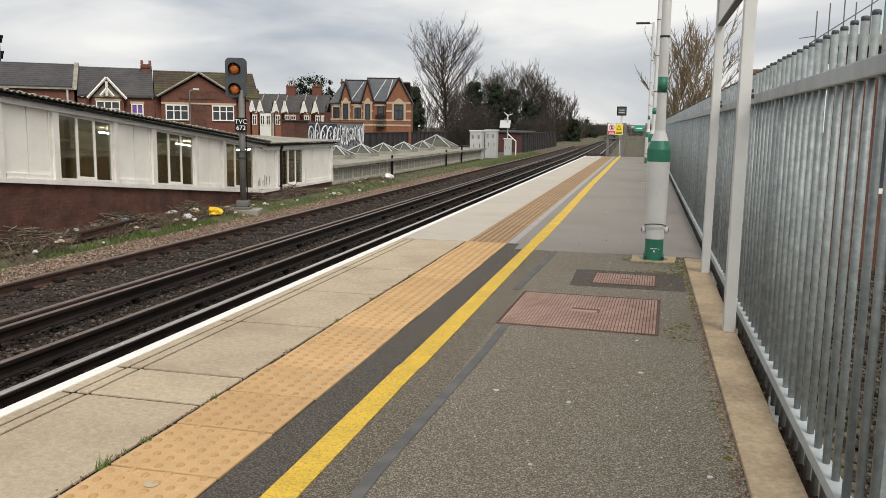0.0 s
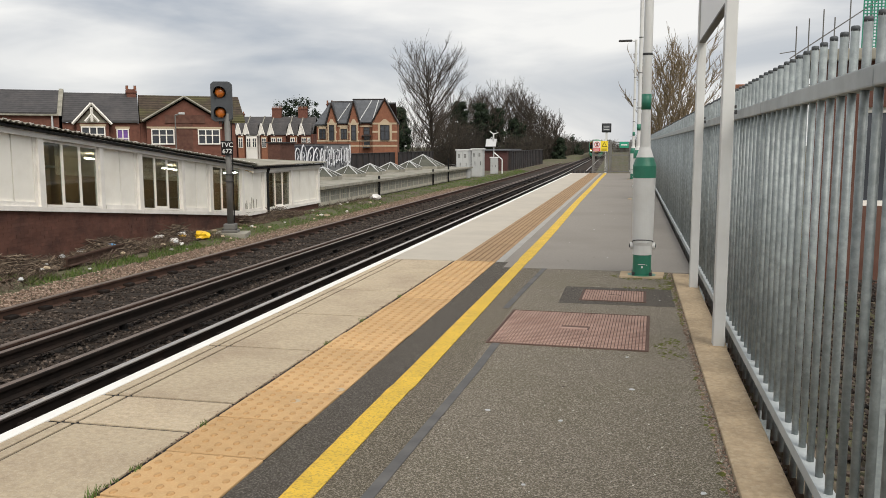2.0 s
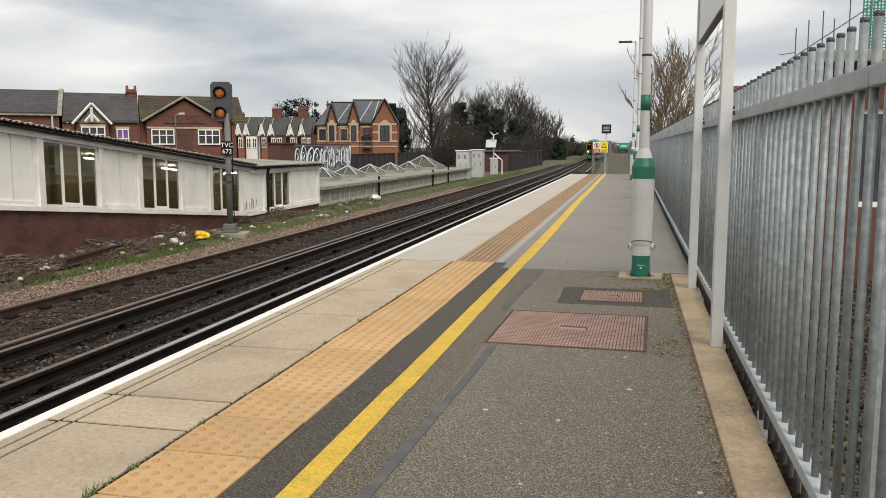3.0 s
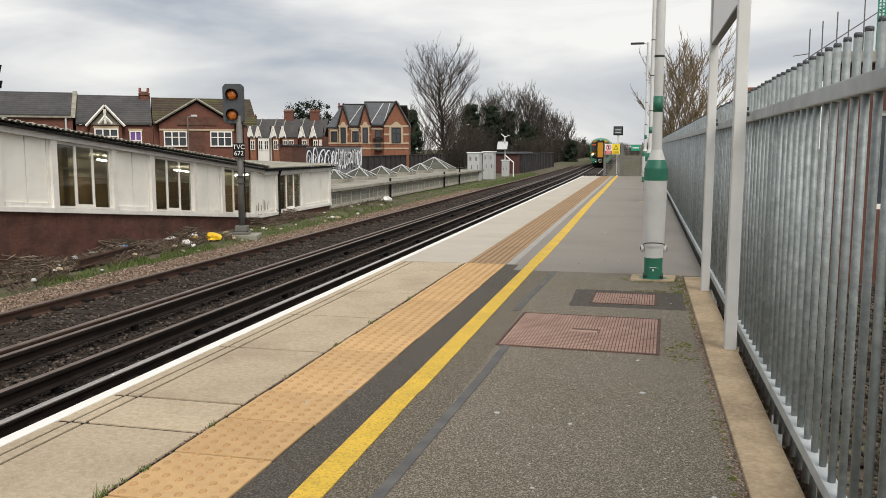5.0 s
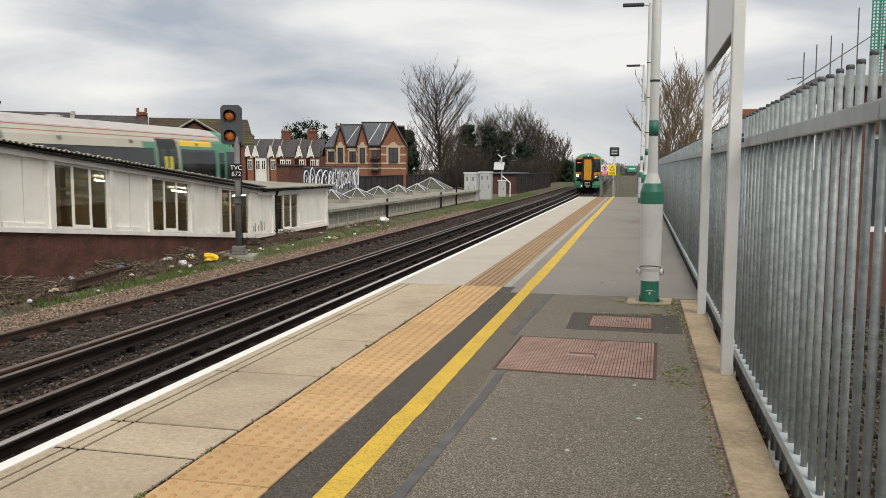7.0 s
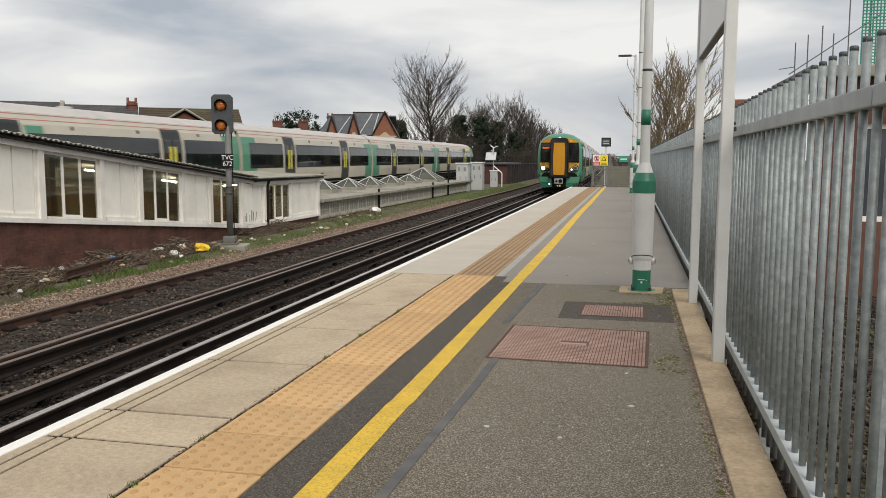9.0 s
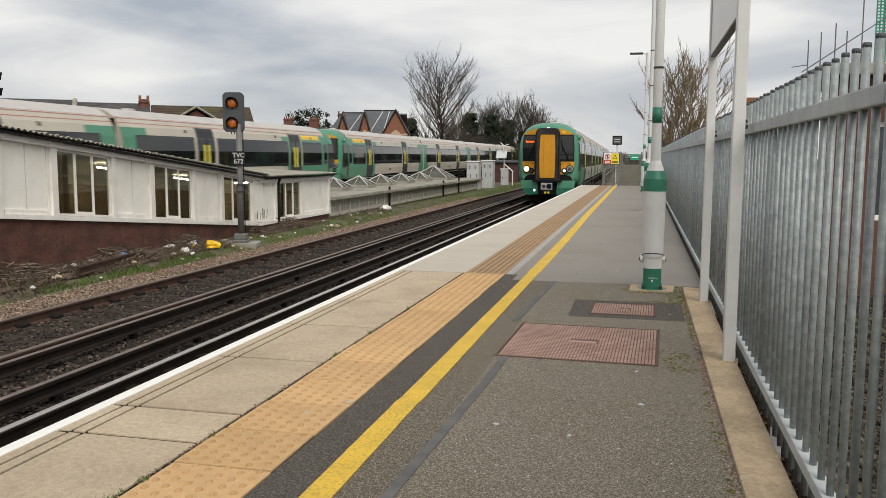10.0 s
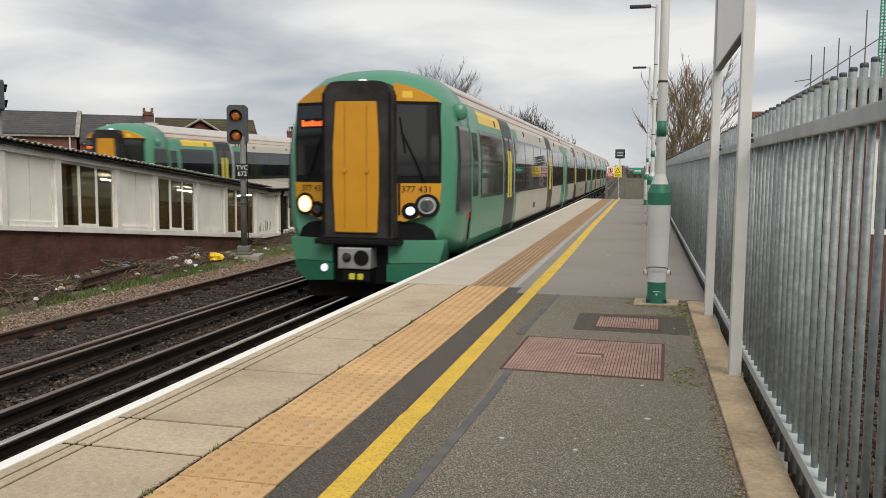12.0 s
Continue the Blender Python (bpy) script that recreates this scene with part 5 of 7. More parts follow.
def make_low_wing():
    w = thing("low_wing", "low flat-roofed wing with small wired-glass windows", "building", kind="structure")
    y0, y1 = 28.75, 58.0
    part("roof_slab", boxes((-17.0, FACE + 0.22, y0, y1, -0.36, -0.24), bevel=0.01), "felt", w, "mossy grey felt roof")
    part("roof_edge", boxes((FACE + 0.222, FACE + 0.25, y0, y1, -0.34, -0.235)), "felt", w, "grey roof edge")
    part("core", boxes((-16.8, FACE - 0.12, y0 + 0.05, y1 - 0.05, -1.2, -0.36)), "panel", w)
    part("lower_board", boxes((FACE - 0.1, FACE + 0.02, y0, y1, -0.96, -0.86)), "frame_aged", w, "pale sill board")
    n = 26
    step = (y1 - y0) / n
    post = part("post", boxes((FACE - 0.1, FACE + 0.022, -0.07, 0.07, -0.86, -0.37)), "frame_aged", w)
    post.matrix_basis = pose(0, y0 + 0.08, 0)
    pane = part("wired_pane", boxes((FACE - 0.1, FACE + 0.004, 0.02, step - 0.16, -0.85, -0.44)), "wired", w, "grimy wired glass")
    pane.matrix_basis = pose(0, y0 + 0.15, 0)
    grid = boxes(*[(FACE + 0.004, FACE + 0.016, 0.02 + (step - 0.18) * k / 4 - 0.014, 0.02 + (step - 0.18) * k / 4 + 0.014, -0.85, -0.44) for k in (1, 2, 3)],
                 (FACE + 0.004, FACE + 0.013, 0.02, step - 0.16, -0.66, -0.635), (FACE + 0.004, FACE + 0.02, 0.0, step - 0.14, -0.45, -0.40), (FACE + 0.004, FACE + 0.02, 0.0, step - 0.14, -0.86, -0.83))
    bars = part("glazing_bar", grid, "frame_aged", w)
    bars.matrix_basis = pose(0, y0 + 0.15, 0)
    for i in range(1, n):
        y = y0 + i * step
        again(post, w, pose(0, y, 0))
        again(pane, w, pose(0, y + 0.07, 0))
        again(bars, w, pose(0, y + 0.07, 0))
    for y in (36.0, 46.5, 50.6):
        pipe = bmesh.new()
        tube(pipe, (FACE + 0.09, y, -1.1), (FACE + 0.09, y, -0.1 if y < 50 else 0.45), 0.05, sides=8)
        part("downpipe", pipe, "black", w, "black pipe")


make_low_wing()


def make_skylight(x, y, half, rise):
    s = thing("skylight", "pyramid skylight of grimy glass with pale ribs on the flat roof", "skylight", pose(x, y, -0.24), "skylights on the low roof")
    part("curb", boxes((-half, half, -half, half, 0, 0.16), bevel=0.01), "felt", s, "grey curb")
    apex = (0, 0, 0.16 + rise)
    c = [(-half, -half, 0.165), (half, -half, 0.165), (half, half, 0.165), (-half, half, 0.165)]
    for i in range(4):
        a, b = c[i], c[(i + 1) % 4]
        raw("pane", [a, b, apex, (a[0] * 0.98, a[1] * 0.98, 0.15), (b[0] * 0.98, b[1] * 0.98, 0.15), (0, 0, apex[2] - 0.02)], [(0, 1, 2), (5, 4, 3), (0, 3, 4, 1), (1, 4, 5, 2), (2, 5, 3, 0)], "skylight", s)
        rib = bmesh.new()
        tube(rib, a, apex, 0.028, sides=6)
        mid = tuple((a[k] + b[k]) / 2 for k in range(3))
        tube(rib, mid, apex, 0.012, sides=5)
        part("rib", rib, "sign_grey", s, "pale glazing rib")
    return s


sky_1 = make_skylight(-13.3, 34.7, 0.66, 0.40)
for y in (38.1, 41.5, 45.3, 49.3):
    copy_thing(sky_1, pose(-13.3, y, -0.24))
make_skylight(-13.4, 53.2, 1.2, 0.74)


# ---- signal ----
def make_signal(m, plated=True):
    s = thing("signal", "two-aspect railway signal on a grey post" + (" with a black identification plate" if plated else ", seen from behind"), "railway signal", m)
    part("footing", boxes((-0.4, 0.45, -0.4, 0.4, -0.15, 0.03), bevel=0.02), "felt", s, "concrete footing")
    base = part("base", boxes((-0.21, 0.21, -0.18, 0.18, 0.03, 0.10), (-0.16, 0.16, -0.14, 0.14, 0.10, 0.26), bevel=0.025), "signal_post", s, "rusty grey base box")
    for x in (-0.17, 0.17):
        bm = bmesh.new()
        tube(bm, (x, -0.15, 0.09), (x, -0.15, 0.14), 0.022, sides=6)
        part("anchor_bolt", bm, "dark_metal", base)
    post = bmesh.new()
    tube(post, (0, 0.02, 0.25), (0, 0.02, 3.1), 0.085, 0.075, sides=16)
    part("post", post, "signal_post", s, "grey tubular post", True)
    for z in (1.35, 1.52):
        bm = bmesh.new()
        tube(bm, (0, 0.02, z), (0, 0.02, z + 0.03), 0.112, sides=16)
        part("clamp", bm, "dark_metal", s)
    cable = bmesh.new()
    tube(cable, (0.1, 0.06, 0.25), (0.09, 0.06, 2.95), 0.014, sides=6)
    part("cable", cable, "black", s)
    c, w, lo, hi, k = -0.13, 0.265, 2.90, 3.91, 0.07
    hd = bmesh.new()
    prism(hd, [(c - w, lo + k), (c - w + k, lo), (c + w - k, lo), (c + w, lo + k), (c + w, hi - k), (c + w - k, hi), (c - w + k, hi), (c - w, hi - k)], "y", -0.03, 0.13)
    bmesh.ops.bevel(hd, geom=list(hd.edges), offset=0.012, segments=2, affect="EDGES")
    head = part("backboard", hd, "signal", s, "dark grey backboard")
    for z in (3.12, 3.63):
        x = c - 0.02
        hood = bmesh.new()
        for q in range(18):
            a0, a1 = math.radians(-50 + q * 280 / 18), math.radians(-50 + (q + 1) * 280 / 18)
            v = [hood.verts.new((x + 0.15 * math.cos(a), y, z + 0.15 * math.sin(a))) for a in (a0, a1) for y in (-0.03, -0.13 - 0.07 * max(0.0, math.sin(a)))]
            hood.faces.new((v[0], v[1], v[3], v[2]))
        bmesh.ops.solidify(hood, geom=list(hood.faces), thickness=0.008)
        part("hood", hood, "black", head, "black hood")
        lens = bmesh.new()
        lathe(lens, [(0.138, 0.0), (0.13, 0.03), (0.10, 0.062), (0.05, 0.08), (0.01, 0.084)], 24)
        for v in lens.verts:
            v.co = Vector((x + v.co.x, -0.03 - v.co.z, z + v.co.y))
        lo_ob = part("lens", lens, "amber", head, "amber lens", True)
        bars = bmesh.new()
        for q in range(-3, 4):
            half = math.sqrt(max(0.0, 0.12 ** 2 - (q * 0.034) ** 2))
            tube(bars, (x - half, -0.085, z + q * 0.034), (x + half, -0.085, z + q * 0.034), 0.005, sides=4)
        part("lens_rib", bars, "amber_dark", lo_ob)
    if plated:
        pl = part("plate", boxes((-0.15, 0.15, -0.11, -0.09, 2.04, 2.40), bevel=0.004), "black", s, "black plate with white characters")
        lettering("TVC", 0.165, "sign_white", pl, pose(0, -0.113, 2.295, 90, 0, 0), "plate_letters")
        lettering("672", 0.165, "sign_white", pl, pose(0, -0.113, 2.135, 90, 0, 0), "plate_numerals")
    for x in (-0.2, -0.12, 0.05):
        bm = bmesh.new()
        tube(bm, (x, 0.05, 2.92), (x, 0.05, 2.84), 0.013, sides=6)
        part("bracket_bolt", bm, "dark_metal", head)
    return s


make_signal(pose(-10.2, 19.85, -1.02, 0, 0, 16))
make_signal(pose(-21.0, 23.70, 0.20, 0, 0, 150), False)
plinth_block = part("signal_plinth", boxes((-0.45, 0.45, -0.45, 0.45, -2.6, 0.05), bevel=0.02), "kerb")
plinth_block.matrix_basis = pose(-21.0, 23.70, 0)
tagged(plinth_block, "concrete block under the far signal post", "plinth")


# ---- lineside cabinets and bridge ----
def make_cabinet(x, y, w, d, h, z=-1.1):
    c = thing("equipment_cabinet", "pale grey lineside equipment cabinet with louvred doors", "cabinet", pose(x, y, z), "lineside cabinets")
    part("body", boxes((-w / 2, w / 2, -d / 2, d / 2, 0, h), bevel=0.02), "cabinet", c)
    part("lid", boxes((-w / 2 - 0.06, w / 2 + 0.06, -d / 2 - 0.06, d / 2 + 0.06, h, h + 0.07), bevel=0.015), "sign_white", c, "pale lid")
    n = 2
    for i in range(n):
        a, b = -w / 2 + i * w / n + 0.04, -w / 2 + (i + 1) * w / n - 0.04
        dr = part("door", boxes((a, b, -d / 2 - 0.025, -d / 2, 0.1, h - 0.08), bevel=0.008), "cabinet", c)
        for j in range(4):
            part("louvre", boxes((a + 0.1, b - 0.1, -d / 2 - 0.04, -d / 2 - 0.024, h - 0.5 + j * 0.07, h - 0.46 + j * 0.07)), "signal_post", dr)
        part("handle", boxes((b - 0.1, b - 0.07, -d / 2 - 0.06, -d / 2 - 0.024, h * 0.45, h * 0.58)), "dark_metal", dr)
    part("side_panel", boxes((w / 2, w / 2 + 0.02, -d / 2 + 0.1, d / 2 - 0.1, 0.2, h - 0.3), bevel=0.006), "cabinet", c)
    return c


make_cabinet(-11.5, 57.3, 0.84, 1.0, 2.0)
make_cabinet(-11.0, 60.2, 0.8, 1.0, 2.05)
make_cabinet(-10.8, 66.4, 0.56, 0.5, 1.35)


def make_weather_mast():
    m = thing("weather_mast", "grey mast with a solar panel and a small wind vane", "mast", pose(-11.05, 67.6, -1.1))
    bm = bmesh.new()
    tube(bm, (0, 0, 0), (0, 0, 3.2), 0.06, 0.045, sides=8)
    part("pole", bm, "cabinet", m)
    bm = bmesh.new()
    box(bm, -0.42, 0.42, -0.03, 0.03, -0.4, 0.4, 0.0, pose(-0.2, -0.1, 2.55, -40, 0, 0))
    part("solar_panel", bm, "sign_grey", m, "tilted solar panel")
    for k in range(3):
        bm = bmesh.new()
        a = math.radians(20 + 120 * k)
        tube(bm, (0, -0.1, 3.25), (0.42 * math.cos(a), -0.1, 3.25 + 0.42 * math.sin(a)), 0.05, 0.02, sides=6)
        part("blade", bm, "sign_white", m)
    bm = bmesh.new()
    tube(bm, (0, -0.15, 3.25), (0, 0.5, 3.3), 0.06, 0.03, sides=8)
    part("vane", bm, "sign_white", m)
    bm = bmesh.new()
    tube(bm, (0.05, 0, 1.75), (0.75, -0.3, 1.2), 0.045, sides=6)
    tube(bm, (0.75, -0.3, 1.2), (0.75, -0.3, 0.0), 0.045, sides=6)
    part("stay", bm, "sign_white", m)


make_weather_mast()


def make_red_hut():
    h = thing("lineside_hut", "low red-brown hut with a flat grey roof beside the bridge", "hut", pose(-12.0, 78, -1.1))
    part("wall", boxes((-1.4, 1.1, -4.0, 5.0, 0, 1.85)), "red_shed", h)
    for k in range(9):
        part("board_joint", boxes((-1.38 + 0.29 * k, -1.365 + 0.29 * k, -4.012, -4.0, 0.02, 1.84)), "bridge", h)
    part("roof", boxes((-1.55, 1.2, -4.2, 5.2, 1.85, 1.98), bevel=0.01), "slate_blue", h, "flat grey roof")
    part("door", boxes((1.1, 1.14, -1.2, -0.3, 0.05, 1.65)), "bridge", h)


make_red_hut()


def make_parapet(name, x, y0, y1, z0, z1, label, skew=0.0):
    p = thing(name, label, "bridge", kind="structure")
    n = int((y1 - y0) / 1.5)
    step = (y1 - y0) / n
    part("girder", boxes((x - 0.12, x + 0.12, y0, y1, z0, z1 - 0.06)), "bridge", p)
    part("top_flange", boxes((x - 0.2, x + 0.2, y0, y1, z1 - 0.05, z1)), "bridge", p)
    part("lower_flange", boxes((x - 0.2, x + 0.25, y0, y1, z0 - 0.06, z0)), "bridge", p)
    first = part("stiffener", boxes((x + 0.12, x + 0.2, -0.05, 0.05, z0, z1 - 0.05)), "bridge", p)
    first.matrix_basis = pose(0, y0 + 0.1, 0)
    for i in range(1, n + 1):
        again(first, p, pose(0, y0 + 0.1 + i * step * 0.985, 0))
    part("mid_rail", boxes((x - 0.04, x + 0.04, y0, y1, z1 - 0.2, z1 - 0.16)), "bridge", p)
    return p


make_parapet("bridge_parapet_1", -10.8, 75, 102, -1.1, 0.74, "dark riveted bridge parapet beside the line")
make_parapet("bridge_parapet_2", -21.6, 62, 90, -1.0, 0.63, "dark bridge parapet on the far side of the far line")


def make_graffiti_wall():
    w = thing("painted_wall", "low wall covered in black and white spray paint behind the far line", "wall", pose(-21.6, 0, 0), kind="structure")
    part("brick_pier", boxes((-0.5, 0.3, 48.3, 50.6, -1.3, 1.40)), "brick_dark", w, "sooty brick pier")
    part("coping", boxes((-0.6, 0.4, 48.2, 50.7, 1.40, 1.48)), "slate", w)
    part("wall_face", boxes((-0.3, 0.2, 50.7, 61.9, -1.3, 1.34)), "graffiti", w, "pale painted wall")
    part("wall_coping", boxes((-0.34, 0.24, 50.7, 61.9, 1.34, 1.40)), "brick_dark", w)
    rng = random.Random(12)

    def ring(cy, cz, ry, rz, width, x, lean=0.0):
        """A sprayed loop: a crooked closed stroke."""
        st = bmesh.new()
        n, ph = 14, rng.uniform(0, 6)
        pts = []
        for k in range(n):
            a = k * math.tau / n
            r = 1 + 0.16 * math.sin(2 * a + ph) + 0.1 * math.sin(3 * a + 2 * ph)
            v = rz * r * math.sin(a)
            pts.append((cy + ry * r * math.cos(a) + lean * v, cz + v))
        for p, q in zip(pts, pts[1:] + pts[:1]):
            tube(st, (x, *p), (x, *q), width, sides=5)
        part("spray_loop", st, "graffiti_white", w, "white sprayed outline")
        return pts

    def fill(pts, x):
        bm = bmesh.new()
        prism(bm, pts, "x", x - 0.004, x)
        part("spray_shape", bm, "graffiti_ink", w, "dark sprayed filling")

    for k, (cy, ry, rz) in enumerate(((51.3, 0.42, 0.72), (52.35, 0.50, 0.66), (53.5, 0.52, 0.74), (54.7, 0.56, 0.62), (55.7, 0.36, 0.50))):
        cz = 0.42 + 0.08 * (k % 2)
        fill(ring(cy, cz, ry, rz, 0.055, 0.215 + 0.001 * k, 0.12), 0.207 + 0.0008 * k)
        st = bmesh.new()
        p = (cy - ry * 0.3, cz + rz * 0.5)
        for q in ((cy + ry * 0.2, cz + rz * 0.2), (cy - ry * 0.15, cz - rz * 0.1), (cy + ry * rng.uniform(0.1, 0.35), cz - rz * 0.5)):
            tube(st, (0.222, *p), (0.222, *q), 0.045, sides=5)
            p = q
        part("spray_stroke", st, "graffiti_white", w)
    part("dark_backing", boxes((0.2, 0.2025, 50.85, 56.1, -0.55, 1.25)), "graffiti_ink", w)
    y = 56.4
    while y < 61.6:
        wd = rng.uniform(0.16, 0.26)
        ring(y, 0.45 + rng.uniform(-0.15, 0.15), wd, rng.uniform(0.45, 0.75), 0.035, 0.212, rng.uniform(-0.15, 0.2))
        st = bmesh.new()
        tube(st, (0.206, y + wd, rng.uniform(-0.5, 0.1)), (0.206, y + wd + rng.uniform(-0.1, 0.2), rng.uniform(0.7, 1.2)), 0.05, sides=5)
        part("spray_stroke", st, "graffiti_ink", w)
        y += wd * 1.7


make_graffiti_wall()


# ---- houses ----
TURN = 33.6
TERRACE = pose(-35.65, 40.87, 0, 0, 0, TURN)


def house_window(parent, x0, x1, z0, z1, lights=2, y=0.0, material="house_glass", lintel=True, frame_mat="frame_white"):
    w = part("window", boxes((x0, x1, y - 0.03, y + 0.02, z0, z1)), material, parent, "white framed sash window")
    t = 0.07
    fr = boxes((x0 - t, x0, y - 0.08, y + 0.02, z0 - t, z1 + t), (x1, x1 + t, y - 0.08, y + 0.02, z0 - t, z1 + t), (x0, x1, y - 0.08, y + 0.02, z1, z1 + t), (x0, x1, y - 0.1, y + 0.02, z0 - t, z0))
    part("frame", fr, frame_mat, w)
    for i in range(1, lights):
        x = x0 + (x1 - x0) * i / lights
        part("mullion", boxes((x - 0.035, x + 0.035, y - 0.075, y - 0.03, z0, z1)), frame_mat, w)
    zz = z0 + (z1 - z0) * 0.62
    part("transom", boxes((x0, x1, y - 0.07, y - 0.031, zz - 0.025, zz + 0.025)), frame_mat, w)
    if lintel:
        part("lintel", boxes((x0 - 0.12, x1 + 0.12, y - 0.05, y + 0.02, z1 + t, z1 + 0.2)), "stone", w, "pale lintel")
    return w


def chimney(parent, x, y, z0, z1, w=0.5, d=0.6, pots=3):
    c = part("chimney", boxes((x - w / 2, x + w / 2, y - d / 2, y + d / 2, z0, z1), (x - w / 2 - 0.06, x + w / 2 + 0.06, y - d / 2 - 0.06, y + d / 2 + 0.06, z1 - 0.22, z1 - 0.08)), "brick", parent, "sooty brick chimney")
    for i in range(pots):
        bm = bmesh.new()
        xx = x + (i - (pots - 1) / 2) * w * 0.62 / max(1, pots - 1) * 1.4 if pots > 1 else x
        lathe(bm, [(0.09, z1), (0.075, z1 + 0.22), (0.09, z1 + 0.25)], 8, xx, y)
        part("chimney_pot", bm, "brick_orange", c)
    return c


def gable_roof(parent, x0, x1, y0, y1, ze, zr, material, along="x", over=0.15, name="roof"):
    """A pitched roof with real thickness; the ridge runs along x or y."""
    bm = bmesh.new()
    if along == "x":
        m = (y0 + y1) / 2
        prism(bm, [(y0 - over, ze - over * 0.5), (m, zr), (y1 + over, ze - over * 0.5), (y1 + over, ze - over * 0.5 + 0.12), (m, zr + 0.13), (y0 - over, ze - over * 0.5 + 0.12)], "x", x0, x1)
    else:
        m = (x0 + x1) / 2
        prism(bm, [(x0 - over, ze - over * 0.5), (m, zr), (x1 + over, ze - over * 0.5), (x1 + over, ze - over * 0.5 + 0.12), (m, zr + 0.13), (x0 - over, ze - over * 0.5 + 0.12)], "y", y0, y1)
    return part(name, bm, material, parent, "", False)


def make_terrace():
    gz = -5.3
    a = thing("terraced_house", "red brick terraced house with a plain dark slate roof", "house", TERRACE, "terraced houses")
    part("wall", boxes((-9.0, 3.55, 0, 6, gz, 3.1)), "brick", a, "red brick wall")
    gable_roof(a, -9.0, 3.45, 0, 6, 3.15, 4.52, "slate")
    part("gutter", boxes((-9.0, 3.55, -0.2, -0.08, 3.0, 3.1)), "felt", a)
    for x in (-7.5, -3.0, 0.6):
        house_window(a, x, x + 1.3, 0.9, 2.2)
    part("party_wall", prism(bmesh.new(), [(-0.2, 3.0), (3.0, 4.75), (6.2, 3.0)], "x", 3.45, 3.7), "felt", a, "raised party wall")
    pipe = bmesh.new()
    tube(pipe, (3.2, -0.12, 3.0), (3.2, -0.12, -2), 0.06, sides=6)
    part("downpipe", pipe, "sign_grey", a)

    b = thing("terraced_house", "red brick terraced house with a white timbered gable over its bay", "house", TERRACE, "terraced houses")
    part("wall", boxes((3.72, 8.0, 0, 6, gz, 2.6)), "brick", b, "red brick wall")
    gable_roof(b, 3.72, 7.95, 0, 6, 2.7, 4.4, "slate")
    part("bay_wall", prism(bmesh.new(), [(4.5, gz), (6.25, gz), (6.25, 2.62), (5.36, 3.55), (4.5, 2.62)], "y", -0.55, 0.4), "brick", b, "brick bay")
    part("gable_infill", prism(bmesh.new(), [(4.55, 2.60), (6.2, 2.60), (5.36, 3.5)], "y", -0.60, -0.551), "felt", b, "grey rendered gable infill")
    gable_roof(b, 4.42, 6.34, -0.8, 2.0, 2.6, 3.66, "slate", "y", 0.12)
    br = bmesh.new()
    for x0, z0, x1, z1 in ((4.3, 2.52, 5.36, 3.72), (6.42, 2.52, 5.36, 3.72), (5.36, 2.66, 5.36, 3.5), (5.0, 2.66, 5.36, 3.1), (5.72, 2.66, 5.36, 3.1)):
        v = Vector((x1 - x0, 0, z1 - z0)).normalized() * 0.001
        tube(br, (x0, -0.86, z0), (x1, -0.86, z1), 0.075, sides=4)
    part("bargeboard", br, "frame_white", b, "white timbered gable")
    house_window(b, 4.8, 5.98, 1.3, 2.32, 3, -0.55)
    house_window(b, 6.72, 7.28, 0.9, 2.2, 2, 0.0, "curtain")
    chimney(b, 7.6, 3.0, 2.8, 4.78, 0.55, 0.9, 2)

    c = thing("terraced_house", "red brick terraced house with a wide gable and mossy tiled roof", "house", TERRACE, "terraced houses")
    part("wall", boxes((8.02, 13.6, 0, 6, gz, 2.65)), "brick", c, "red brick wall")
    gable_roof(c, 8.0, 14.2, 0, 6, 2.75, 4.32, "slate_brown")
    part("gable_wall", prism(bmesh.new(), [(8.35, gz), (12.75, gz), (12.75, 2.7), (10.55, 4.02), (8.35, 2.7)], "y", -0.5, 2.5), "brick", c, "red brick gable")
    gable_roof(c, 8.2, 12.9, -0.7, 3.0, 2.72, 4.12, "slate_brown", "y", 0.15)
    for x in (8.12, 12.98):
        edge = bmesh.new()
        tube(edge, (x, -0.74, 2.72), (10.55, -0.74, 4.2), 0.07, sides=4)
        part("verge", edge, "felt", c, "pale verge tiles")
    part("timber_band", boxes((9.4, 11.75, -0.56, -0.5, 2.62, 3.12)), "brick_dark", c, "dark boarded panel")
    part("recess", boxes((10.12, 11.0, -0.53, -0.5, -1.0, 2.62)), "brick_dark", c)
    part("string_course", boxes((8.35, 12.75, -0.57, -0.5, 2.3, 2.4)), "stone", c)
    house_window(c, 8.66, 9.86, 1.40, 2.2, 3, -0.5)
    house_window(c, 11.36, 12.54, 1.40, 2.2, 3, -0.5)
    lamp = bmesh.new()
    tube(lamp, (9.95, -1.5, -3), (9.95, -1.5, 3.05), 0.04, sides=6)
    tube(lamp, (9.95, -1.5, 3.05), (10.25, -1.5, 3.15), 0.05, sides=6)
    o = thing("street_lamp", "grey street lamp in front of the terrace", "street lamp", TERRACE)
    part("column", lamp, "signal_post", o)
    part("lantern", boxes((10.15, 10.5, -1.6, -1.4, 3.1, 3.22), bevel=0.03), "sign_grey", o)


make_terrace()


